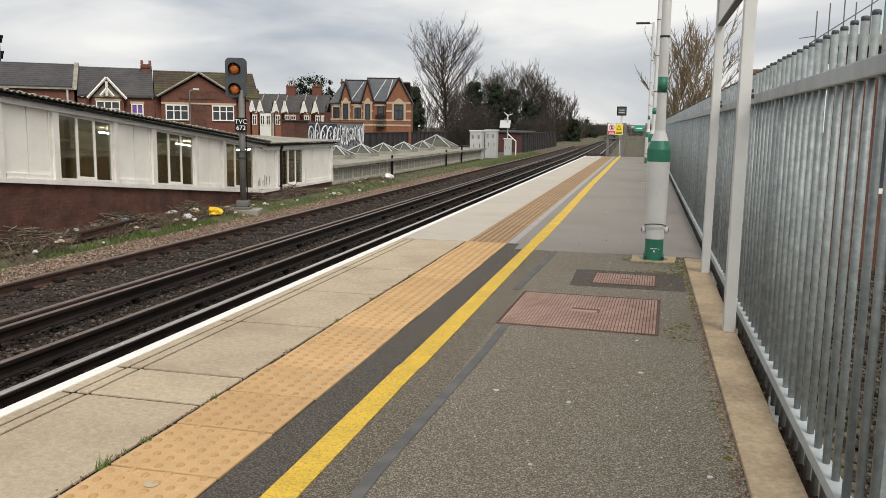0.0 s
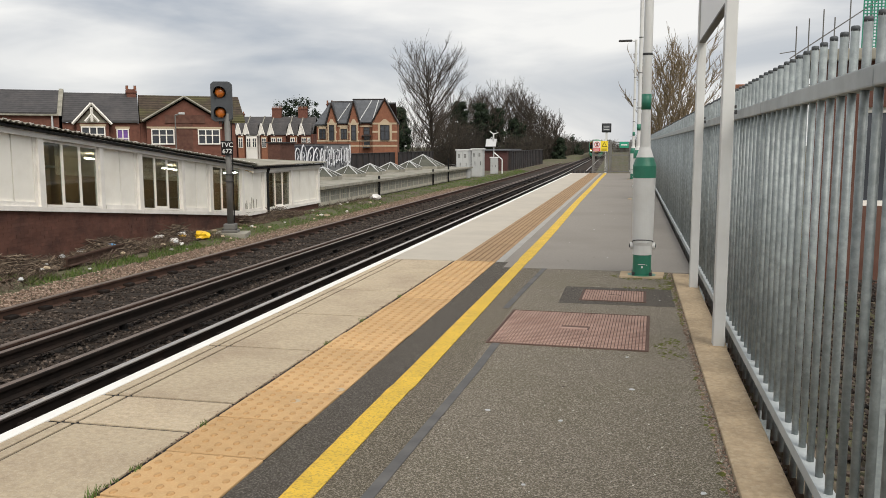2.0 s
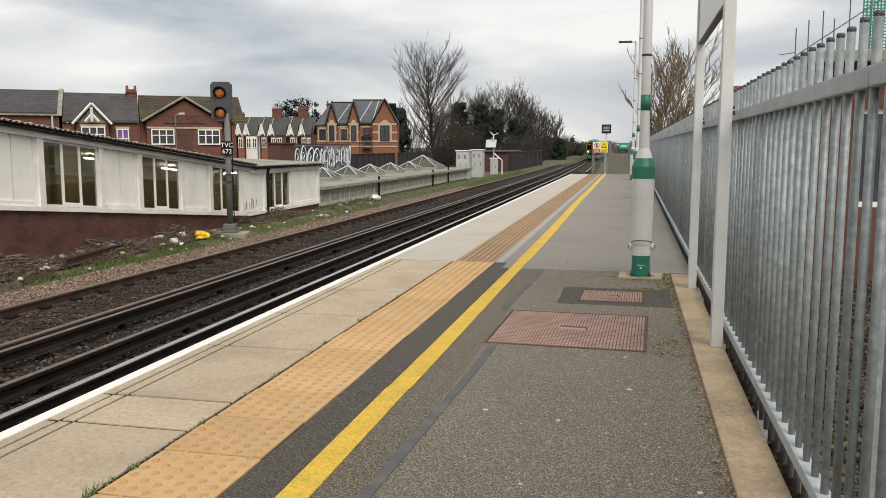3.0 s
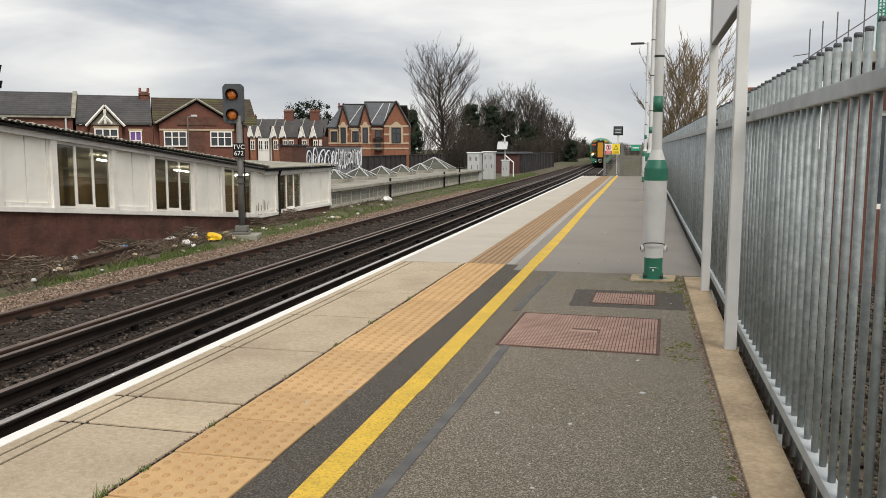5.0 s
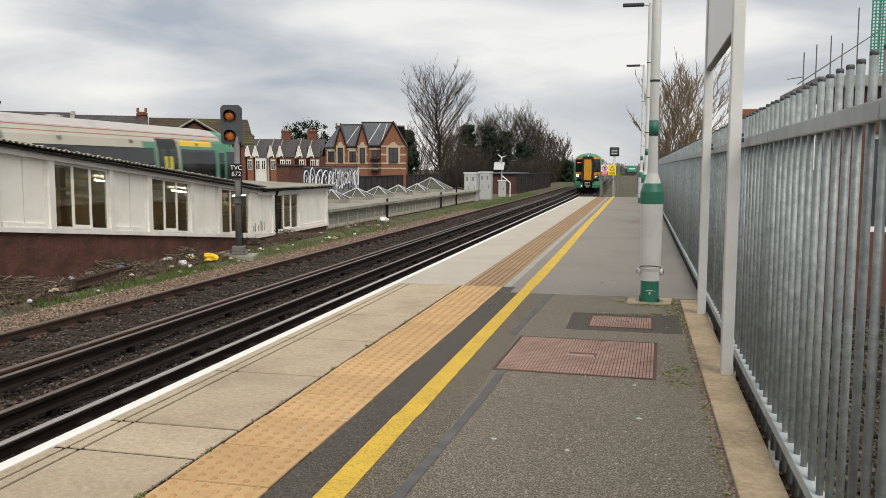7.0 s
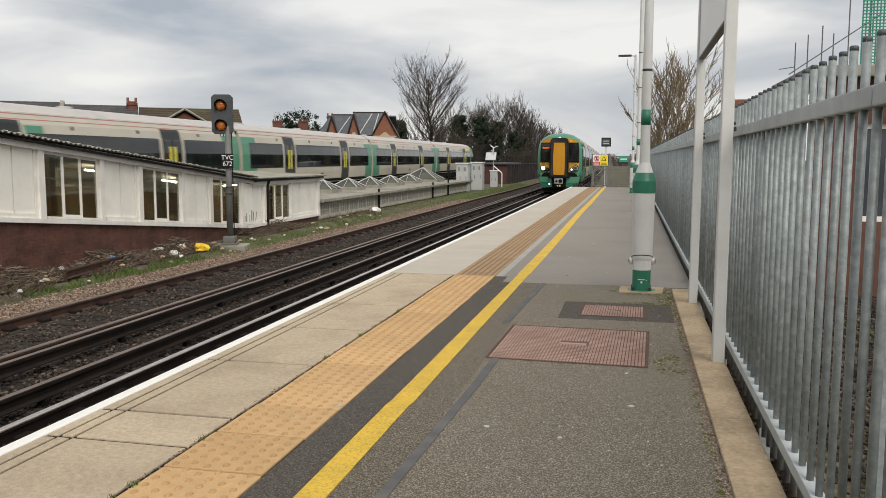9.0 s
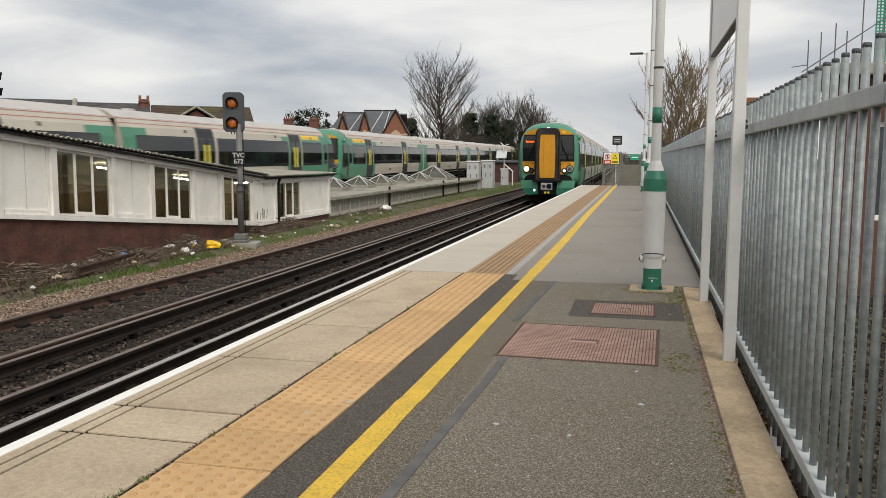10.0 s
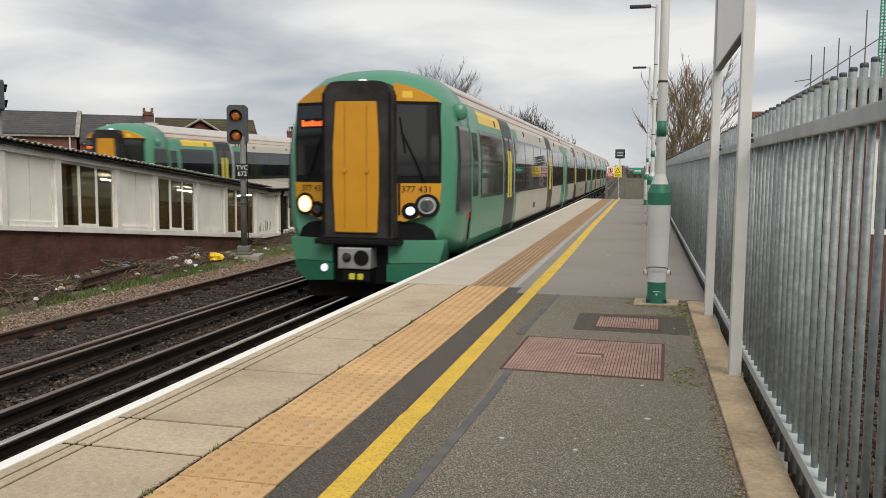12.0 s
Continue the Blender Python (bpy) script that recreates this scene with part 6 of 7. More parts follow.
def make_row():
    """Gabled houses further along the street: the steep bay roofs stand side-on, their white gables turned towards the lines."""
    u = Vector((12.98, 3.08)).normalized()
    turn = math.degrees(math.atan2(u.y, u.x))
    gables = (-2.2, -0.75, 0.37, 1.5, 3.67, 5.01, 7.74, 9.35, 11.3)
    for i, (g, nxt) in enumerate(zip(gables, gables[1:])):
        p = Vector((-55.2, 110.2)) + u * g
        white = i == 3
        h = thing("row_house", "white rendered house with a steep gabled bay" if white else "small red brick house with white gabled bay and dark roof", "house", pose(p.x, p.y, 0, 0, 0, turn), "row of gabled houses")
        wd = nxt - g
        part("wall", boxes((-0.42, wd - 0.43, 0.35, 6, -5.3, 2.9)), "render_white" if white else "brick", h)
        bm = bmesh.new()
        prism(bm, [(0.3, 2.95), (4.6, 5.35), (8.2, 2.95), (8.2, 3.1), (4.6, 5.5), (0.3, 3.1)], "x", -0.42, wd - 0.43)
        part("roof", bm, "slate", h, "dark tiled main roof")
        part("party_wall", prism(bmesh.new(), [(0.25, 3.0), (4.6, 5.62), (5.4, 5.2)], "x", -0.52, -0.40), "felt", h, "pale party wall between the roofs")
        # bay roof: gable at its end, slope down to the street
        bay = bmesh.new()
        prism(bay, [(-0.85, 2.72), (0.35, 4.32), (1.4, 2.95), (1.4, 3.05), (0.35, 4.42), (-0.85, 2.82)], "x", 0.03, max(0.9, wd - 0.55))
        part("bay_roof", bay, "slate", h, "steep dark bay roof")
        part("bay_wall", boxes((0.0, max(0.85, wd - 0.6), -0.72, 0.3, -5.3, 2.78)), "render_white" if white else ("brick" if i % 2 else "brick_orange"), h, "bay wall")
        part("gable_panel", prism(bmesh.new(), [(-0.42, 2.75), (0.44, 2.75), (0.02, 4.22)], "y", -0.78, -0.70), "render_white", h, "white gable panel")
        br = bmesh.new()
        tube(br, (-0.48, -0.80, 2.62), (0.02, -0.80, 4.36), 0.085, sides=4)
        tube(br, (0.52, -0.80, 2.62), (0.02, -0.80, 4.36), 0.085, sides=4)
        part("bargeboard", br, "frame_white", h)
        house_window(h, 0.12, 0.62, 1.05, 2.25, 2, -0.72, lintel=not white)
        if wd > 1.5:
            house_window(h, 0.95, min(1.5, wd - 0.75), 1.05, 2.25, 2, -0.72, lintel=not white)
        if i in (1, 4, 6):
            c0 = {1: 0.2, 4: 1.35, 6: 1.1}[i]
            chimney(h, c0, 4.6, 4.4, 6.75 if i > 1 else 6.0, 1.35, 0.8, 5)


make_row()


def make_banded_house():
    """Brick house with pale stone bands: two narrow gables and a wide one, with slate slopes between them."""
    h = thing("banded_brick_house", "red-brown brick house with pale stone bands, three gables and slate roof", "house", pose(-28.64, 73.37, 0, 0, 0, 13.35))
    part("wall", boxes((0, 7.4, 0, 6, -5.3, 3.35)), "brick_orange", h, "red-brown brick wall")
    def slope(pts, name="roof_slope"):
        bm = bmesh.new()
        top = [bm.verts.new(p) for p in pts]
        low = [bm.verts.new((p[0], p[1] + 0.05, p[2] - 0.12)) for p in pts]
        n = len(pts)
        bm.faces.new(top)
        bm.faces.new(low[::-1])
        for i in range(n):
            bm.faces.new((top[i], low[i], low[(i + 1) % n], top[(i + 1) % n]))
        return part(name, bm, "slate_blue", h, "blue-grey slate slope")
    slope([(-0.15, -0.2, 3.2), (1.15, -0.2, 3.25), (1.3, 1.7, 5.25), (0.95, 1.7, 5.1)])
    slope([(1.75, -0.2, 3.34), (3.1, -0.2, 3.34), (3.35, 1.7, 5.34), (1.2, 1.7, 5.34)])
    slope([(3.8, -0.25, 3.42), (5.4, -0.25, 3.42), (6.2, 1.7, 5.56), (3.22, 1.7, 5.56)])
    part("rear_roof", prism(bmesh.new(), [(1.68, 5.2), (1.72, 5.3), (6.2, 3.3), (6.0, 3.2)], "x", 0.9, 7.3), "slate_blue", h)
    for x0, x1, z in ((1.15, 3.3, 5.36), (3.2, 6.25, 5.58)):
        rt = bmesh.new()
        tube(rt, (x0, 1.7, z), (x1, 1.7, z), 0.07, sides=6)
        part("ridge_tile", rt, "bridge", h)
    for xa, za, ya, xb, zb, yb in ((1.92, 3.42, -0.2, 2.95, 5.15, 1.45), (4.0, 3.52, -0.25, 5.02, 5.45, 1.6), (5.2, 3.52, -0.25, 5.66, 5.45, 1.6)):
        fl = bmesh.new()
        tube(fl, (xa, ya, za), (xb, yb, zb), 0.05, sides=5)
        part("lead_flashing", fl, "sign_grey", h, "pale lead valley flashing")
    for x0, x1, m, zr, out in ((1.0, 1.9, 1.42, 4.95, 0.25), (2.98, 3.95, 3.46, 5.15, 0.25), (5.22, 7.5, 6.36, 5.36, 0.55)):
        part("gable", prism(bmesh.new(), [(x0, -5.3), (x1, -5.3), (x1, 3.3), (m, zr), (x0, 3.3)], "y", -out, 1.4), "brick_orange", h, "brick gable")
        gr = bmesh.new()
        prism(gr, [(x0 - 0.12, 3.2), (m, zr + 0.06), (x1 + 0.12, 3.2), (x1 + 0.12, 3.36), (m, zr + 0.26), (x0 - 0.12, 3.36)], "y", -out - 0.12, 1.75)
        part("gable_roof", gr, "slate_blue", h)
        for e in (x0 - 0.14, x1 + 0.14):
            br = bmesh.new()
            tube(br, (e, -out - 0.14, 3.22), (m, -out - 0.14, zr + 0.17), 0.065, sides=4)
            part("bargeboard", br, "bridge", h, "black bargeboard")
        ww = 0.17 if x1 - x0 < 2 else 0.36
        house_window(h, m - ww, m + ww, 1.80, 3.06, 1 if ww < 0.3 else 2, -out - 0.01, lintel=False, frame_mat="bridge")
        sw = 0.13 if ww < 0.3 else 0.2
        part("stone_surround", boxes((m - ww - 0.08 - sw, m + ww + 0.08 + sw, -out - 0.03, -out + 0.02, 3.14, 3.34), (m - ww - 0.08 - sw, m - ww - 0.08, -out - 0.03, -out + 0.02, 1.72, 3.14), (m + ww + 0.08, m + ww + 0.08 + sw, -out - 0.03, -out + 0.02, 1.72, 3.14)), "stone", h, "pale stone window surround")
        part("stone_cap", prism(bmesh.new(), [(m - ww - 0.1, 3.34), (m + ww + 0.1, 3.34), (m + 0.1, 3.66), (m - 0.1, 3.66)], "y", -out - 0.03, -out + 0.01), "stone", h)
        for z in (1.14, 1.62):
            part("stone_band", boxes((x0 - 0.01, x1 + 0.01, -out - 0.035, -out + 0.01, z, z + 0.15)), "stone", h, "pale stone band")
        for a0, a1 in ((x0 - 0.01, m - ww - 0.09 - sw), (m + ww + 0.09 + sw, x1 + 0.01)):
            for z in (2.42, 3.18):
                part("stone_band", boxes((a0, a1, -out - 0.035, -out + 0.01, z, z + 0.16)), "stone", h, "pale stone band")
    for x0, x1 in ((0.0, 0.99), (1.91, 2.97), (3.96, 5.21)):
        for z in (1.14, 1.62, 2.96):
            part("stone_band", boxes((x0, x1, -0.04, 0.01, z, z + 0.15)), "stone", h, "pale stone band")
    for x in (0.53, 2.52):
        for s in (-0.14, 0.14):
            house_window(h, x + s - 0.09, x + s + 0.09, 1.92, 2.72, 1, -0.02, lintel=False, frame_mat="bridge")
        part("stone_surround", boxes((x - 0.36, x + 0.36, -0.05, 0.01, 2.80, 2.95), (x - 0.40, x - 0.31, -0.05, 0.01, 1.8, 2.80), (x + 0.31, x + 0.40, -0.05, 0.01, 1.8, 2.80)), "stone", h, "pale stone window surround")
    house_window(h, 4.42, 4.86, 2.3, 2.86, 1, -0.02, lintel=False, frame_mat="bridge")
    bal = part("balcony", boxes((4.28, 4.98, -0.55, 0, 1.02, 1.12), (4.2, 5.04, -0.62, 0, 2.08, 2.18), bevel=0.01), "bridge", h, "small dark balcony with an awning")
    for k in range(8):
        part("baluster", boxes((4.29 + 0.095 * k, 4.31 + 0.095 * k, -0.54, -0.52, 1.12, 1.60)), "bridge", bal)
    part("balcony_door", boxes((4.38, 4.9, -0.03, 0.0, 1.12, 2.08)), "house_glass", h)
    chimney(h, 0.75, 4.0, 4.0, 5.35, 0.5, 0.7, 2)


make_banded_house()


# ---- end of the platform ----
def make_gate():
    g = thing("end_gate", "grey mesh gate and fence panel closing the platform end", "gate", pose(0, 38.6, 0))
    for x in (-1.74, -1.08, -0.98, -0.06, 0.55):
        part("post", boxes((x - 0.035, x + 0.035, -0.035, 0.035, -0.3, 1.5), bevel=0.006), "signal_post", g, "grey steel post")
    for x0, x1 in ((-1.7, -1.12), (-0.94, -0.1), (-0.02, 0.51)):
        fr = boxes((x0, x1, -0.02, 0.02, 1.36, 1.41), (x0, x1, -0.02, 0.02, 0.04, 0.09), (x0, x1, -0.02, 0.02, 0.78, 0.82), (x0, x0 + 0.04, -0.02, 0.02, 0.09, 1.36), (x1 - 0.04, x1, -0.02, 0.02, 0.09, 1.36))
        leaf = part("gate_leaf", fr, "signal_post", g, "grey steel frame")
        mesh = bmesh.new()
        n = int((x1 - x0) / 0.05)
        for i in range(1, n):
            x = x0 + (x1 - x0) * i / n
            box(mesh, x - 0.005, x + 0.005, -0.005, 0.005, 0.09, 1.36)
        for i in range(1, 12):
            z = 0.09 + 1.27 * i / 12
            box(mesh, x0 + 0.04, x1 - 0.04, -0.004, 0.004, z - 0.005, z + 0.005)
        tagged(part("wire_mesh", mesh, "signal_post", leaf), kind="stuff")
    s = thing("warning_sign", "white sign with red and yellow panels on the platform gate", "sign", pose(-1.40, 38.52, 0.97))
    part("board", boxes((-0.33, 0.34, -0.012, 0.012, 0, 0.48)), "sign_white", s)
    part("red_panel", boxes((-0.32, -0.01, -0.018, -0.012, 0.01, 0.17)), "sign_red", s)
    part("yellow_panel", boxes((0.0, 0.33, -0.018, -0.012, 0.01, 0.47)), "sign_yellow", s)
    ringm = bmesh.new()
    for k in range(16):
        a, b = k * math.tau / 16, (k + 1) * math.tau / 16
        tube(ringm, (-0.16 + 0.11 * math.cos(a), -0.02, 0.32 + 0.11 * math.sin(a)), (-0.16 + 0.11 * math.cos(b), -0.02, 0.32 + 0.11 * math.sin(b)), 0.014, sides=4)
    tube(ringm, (-0.24, -0.02, 0.40), (-0.08, -0.02, 0.24), 0.012, sides=4)
    part("red_ring", ringm, "sign_red", s)
    part("black_mark", boxes((-0.19, -0.13, -0.017, -0.012, 0.25, 0.39)), "black", s)
    part("warning_triangle", prism(bmesh.new(), [(0.05, 0.22), (0.28, 0.22), (0.165, 0.43)], "y", -0.024, -0.018), "black", s)
    part("triangle_fill", prism(bmesh.new(), [(0.085, 0.24), (0.245, 0.24), (0.165, 0.385)], "y", -0.028, -0.024), "sign_yellow", s)
    for x0, x1, mm in ((-0.28, -0.05, "sign_white"), (0.04, 0.29, "black")):
        for z in (0.05, 0.10):
            part("text_bar", boxes((x0, x1, -0.022, -0.018, z, z + 0.025)), mm, s)
    e = thing("exit_sign", "small green sign on the platform gate", "sign", pose(-0.36, 38.52, 1.14))
    part("board", boxes((-0.2, 0.2, -0.012, 0.012, 0, 0.26)), "sign_green", e)
    part("text_bar", boxes((-0.14, 0.14, -0.017, -0.012, 0.10, 0.15)), "sign_white", e)
    d = thing("platform_display", "dark sign box on a white post at the platform end", "sign", pose(-1.22, 41.0, -0.9))
    part("post", boxes((-0.05, 0.05, -0.05, 0.05, 0, 3.0)), "white_post", d)
    part("box", boxes((-0.23, 0.22, -0.08, 0.08, 2.76, 3.19), bevel=0.02), "black", d, "dark box")
    part("panel", boxes((-0.19, 0.18, -0.09, -0.08, 2.81, 3.14)), "signal", d)
    for z in (2.88, 3.0):
        part("text_bar", boxes((-0.14, 0.13, -0.094, -0.09, z, z + 0.04)), "sign_grey", d)
    t = thing("trespass_guard", "row of dark spiked timbers at the platform end", "guard", pose(-2.15, 39.0, 0))
    for i in range(7):
        bm = bmesh.new()
        prism(bm, [(-0.06 + i * 0.13 - 0.45, -0.25), (0.06 + i * 0.13 - 0.45, -0.25), (i * 0.13 - 0.45, 0.12)], "y", -0.5, 0.6)
        part("spike", bm, "bridge", t)
    part("ramp", prism(bmesh.new(), [(38.2, -0.05), (44.5, -1.0), (44.5, -1.3), (38.2, -1.3)], "x", EDGE + 0.1, 0.6), "concrete", platform, "ramp down from the platform end")


make_gate()


# ---- trees ----
def sticks(name, segs, material, parent, sides=4, least=0.012):
    verts, faces = [], []
    for p, q, r0, r1, level in segs:
        d = (q - p).normalized()
        a = d.orthogonal().normalized()
        b = d.cross(a)
        n = sides if level < 3 else 6
        base = len(verts)
        for c, r in ((p, max(r0, least)), (q, max(r1, least))):
            for i in range(n):
                t = i * math.tau / n
                verts.append(c + (a * math.cos(t) + b * math.sin(t)) * r)
        for i in range(n):
            faces.append((base + i, base + (i + 1) % n, base + n + (i + 1) % n, base + n + i))
    return raw(name, verts, faces, material, parent)


def leaf_cloud(name, count, centre, size, leaf, material, parent, seed, hollow=0.55, clumps=26):
    """Loose small leaves in a ragged mass made of several clumps."""
    rng = np.random.default_rng(seed)
    k = clumps
    cc = rng.normal(size=(k, 3)) * np.array(size) * 0.42 + np.array(centre)
    cr = rng.uniform(0.16, 0.34, k) * min(size)
    pick = rng.integers(0, k, count)
    d = rng.normal(size=(count, 3))
    d /= np.linalg.norm(d, axis=1, keepdims=True)
    pos = cc[pick] + d * (cr[pick] * rng.uniform(hollow, 1.1, count))[:, None]
    e1 = np.cross(d, rng.normal(size=(count, 3)))
    e1 /= np.linalg.norm(e1, axis=1, keepdims=True)
    e2 = np.cross(d, e1) + 0.4 * d
    s = leaf * rng.uniform(0.6, 1.4, (count, 1))
    v = np.stack([pos - e1 * s, pos - e2 * s * 0.6, pos + e1 * s, pos + e2 * s * 0.6], 1).reshape(-1, 3)
    f = (np.arange(count)[:, None] * 4 + np.arange(4)[None]).tolist()
    return raw(name, v.tolist(), f, material, parent)


def make_bare_tree(m, seed, height, spread, label, material="twig", levels=6, radius=0.28, group="", **kw):
    t = thing("bare_tree", label, "tree", m, group)
    segs = branches(seed, height, spread, levels, radius, **kw)
    sticks("trunk", [s for s in segs if s[4] >= levels - 1], "bark", t)
    sticks("crown", [s for s in segs if s[4] < levels - 1], material, t, 3, 0.011)
    return t


def broom(seed, height, half, clear=0.28, limbs=34, twigs=9, fine=5, radius=0.2, lift=0.75, stems=1, fan=0.0):
    """A winter crown: leaders with long limbs that curve upwards and split into sprays of fine twigs inside an egg-shaped outline."""
    rng = random.Random(seed)
    segs = []

    def bough(p, d, length, r0, r1, level, pull, pieces=3):
        pts = [p]
        for k in range(pieces):
            d = (d + Vector((rng.uniform(-0.16, 0.16), rng.uniform(-0.16, 0.16), pull * rng.uniform(0.6, 1.2)))).normalized()
            q = pts[-1] + d * length / pieces
            a, b = r0 + (r1 - r0) * k / pieces, r0 + (r1 - r0) * (k + 1) / pieces
            segs.append((pts[-1], q, a, b, level))
            pts.append(q)
        return pts

    def along(pts, k):
        i = min(int(k * (len(pts) - 1)), len(pts) - 2)
        f = k * (len(pts) - 1) - i
        return pts[i] + (pts[i + 1] - pts[i]) * f, (pts[i + 1] - pts[i]).normalized()

    for st in range(stems):
        az = rng.uniform(0, math.tau)
        tall = height * (0.86 if stems == 1 else rng.uniform(0.7, 0.93))
        lean = Vector((fan * math.cos(az), fan * math.sin(az), 1)).normalized()
        lead = bough(Vector((rng.uniform(-0.3, 0.3), rng.uniform(-0.3, 0.3), 0)) * (stems > 1), lean, tall, radius, radius * 0.12, 5, 0.02 if stems == 1 else 0.03, 7)
        for i in range(max(4, limbs // stems)):
            k = clear + (0.86 - clear) * (i + rng.random()) / max(4, limbs // stems)
            p, ld = along(lead, k)
            a = i * 2.399 + rng.uniform(-0.5, 0.5)
            e = (k - clear) / (1 - clear)
            reach = half * (0.50 + 0.55 * math.sin(math.pi * (0.24 + 0.62 * e))) * rng.uniform(0.75, 1.1) / (1 if stems == 1 else 1.5)
            d = Vector((math.cos(a), math.sin(a), lift * rng.uniform(0.7, 1.5))).normalized()
            limb = bough(p, d, max(reach * 1.35, 0.12 * height), radius * (0.42 - 0.26 * e), 0.018, 3, 0.11, 5)
            for j in range(twigs):
                q, qd = along(limb, 0.25 + 0.75 * (j + rng.random()) / twigs)
                side = Vector((rng.uniform(-1, 1), rng.uniform(-1, 1), rng.uniform(-0.1, 0.9)))
                tw = bough(q, (qd + side * 0.8).normalized(), height * rng.uniform(0.05, 0.12), 0.018, 0.009, 1, 0.1, 2)
                for f in range(fine):
                    q2, d2 = along(tw, rng.uniform(0.2, 1.0))
                    bough(q2, (d2 + Vector((rng.uniform(-1, 1), rng.uniform(-1, 1), rng.uniform(-0.3, 0.9))) * 0.7).normalized(), height * rng.uniform(0.025, 0.06), 0.009, 0.006, 0, 0.08, 1)
    top = max(q.z for _, q, _, _, _ in segs)
    k = height / top
    return [(p * k, q * k, a, b, l) for p, q, a, b, l in segs]


def make_bare_tree(m, seed, height, half, label, material="twig", group="", least=0.010, **kw):
    t = thing("bare_tree", label, "tree", m, group)
    segs = broom(seed, height, half, **kw)
    sticks("trunk", [s for s in segs if s[4] == 5], "bark", t, 8)
    sticks("crown", [s for s in segs if s[4] < 5], material, t, 3, least)
    return t


make_bare_tree(pose(-25.75, 107.0, -3.2), 21, 18.5, 4.7, "tall bare winter tree with a rounded crown of fine twigs", clear=0.24, limbs=64, twigs=10, fine=5, radius=0.24)


def make_ivy_tree(m, seed, height, half, label):
    """A tree whose trunk and limbs are smothered in ivy: ragged clumps from the ground up, with bare twigs out of the top."""
    t = thing("ivy_tree", label, "tree", m, "ivy-clad trees by the line")
    segs = broom(seed, height * 1.12, half * 0.9, 0.3, 16, 5, 3, 0.16)
    sticks("trunk", [s for s in segs if s[4] == 5], "bark", t, 6)
    sticks("crown", [s for s in segs if s[4] < 5], "twig", t, 3, 0.012)
    rng = np.random.default_rng(seed)
    n, count = 150, 20000
    k = rng.random(n)
    wide = half * (0.55 + 0.45 * np.sin(np.pi * np.clip(k * 0.95 + 0.08, 0, 1))) * rng.uniform(0.2, 1.0, n)
    a = rng.uniform(0, math.tau, n)
    cc = np.stack([wide * np.cos(a), wide * np.sin(a), k * height * 0.93], 1)
    cr = rng.uniform(0.3, 0.62, n) * (0.6 + 0.25 * half)
    pick = rng.integers(0, n, count)
    d = rng.normal(size=(count, 3))
    d /= np.linalg.norm(d, axis=1, keepdims=True)
    pos = cc[pick] + d * (cr[pick] * rng.uniform(0.45, 1.1, count))[:, None]
    e1 = np.cross(d, rng.normal(size=(count, 3)))
    e1 /= np.linalg.norm(e1, axis=1, keepdims=True)
    e2 = np.cross(d, e1) + 0.4 * d
    sz = 0.11 * rng.uniform(0.6, 1.4, (count, 1))
    v = np.stack([pos - e1 * sz, pos - e2 * sz * 0.6, pos + e1 * sz, pos + e2 * sz * 0.6], 1).reshape(-1, 3)
    raw("ivy", v.tolist(), (np.arange(count)[:, None] * 4 + np.arange(4)[None]).tolist(), "ivy", t)
    return t


def make_woods():
    """Bare and ivy-clad trees that close the view beside the lines, lower towards the far end."""
    rng = random.Random(17)
    kinds = [make_bare_tree(pose(-20.6, 130, -2.0), 31, 14.0, 2.9, "bare winter tree in the wood beside the line", group="bare trees of the wood", clear=0.3, limbs=30, twigs=8, radius=0.15),
             make_bare_tree(pose(-17.6, 132, -1.7), 37, 12.4, 2.3, "slender bare winter tree in the wood beside the line", group="bare trees of the wood", clear=0.35, limbs=26, twigs=8, radius=0.12, lift=1.2),
             make_bare_tree(pose(-13.7, 139, -1.6), 43, 9.2, 1.9, "low bare winter tree in the wood beside the line", group="bare trees of the wood", clear=0.25, limbs=24, twigs=8, radius=0.10, lift=1.0)]
    for kind, x, y, top in ((0, -23.8, 134, 10.9), (1, -25.2, 132, 10.2), (0, -27.8, 135, 9.6), (1, -22.2, 131, 11.0), (1, -19.2, 134, 11.4), (0, -18.6, 136, 10.6), (1, -16.4, 132, 9.7), (1, -15.7, 135, 8.9),
                            (2, -15.2, 133, 7.9), (2, -14.4, 137, 7.7), (2, -13.0, 141, 7.4), (2, -12.3, 143, 6.4), (2, -14.9, 142, 7.0), (2, -16.6, 138, 7.6), (1, -29.8, 128, 7.6), (1, -31.5, 131, 8.2), (2, -28.0, 122, 6.2),
                            (2, -29.4, 118, 5.0), (2, -24.6, 121, 6.0), (2, -26.4, 119, 5.4), (2, -33.0, 124, 5.8)):
        copy_thing(kinds[kind], pose(x, y, top - (14.0, 12.4, 9.2)[kind], 0, 0, rng.uniform(0, 360)))
    big = make_ivy_tree(pose(-22.4, 125, -1.9), 41, 10.0, 1.7, "tree wrapped in dark green ivy beside the line")
    copy_thing(big, pose(-25.9, 126, -1.6, 0, 0, 130))
    copy_thing(big, pose(-20.3, 127, -2.6, 0, 0, 250))
    slim = make_ivy_tree(pose(-17.9, 129, -1.6), 47, 7.2, 1.15, "slim trunk wrapped in dark green ivy beside the line")
    copy_thing(slim, pose(-17.0, 131, -2.2, 0, 0, 90))
    copy_thing(slim, pose(-11.9, 141, -4.4, 0, 0, 200))
    copy_thing(slim, pose(-26.9, 96, -1.2, 0, 0, 60))


make_woods()


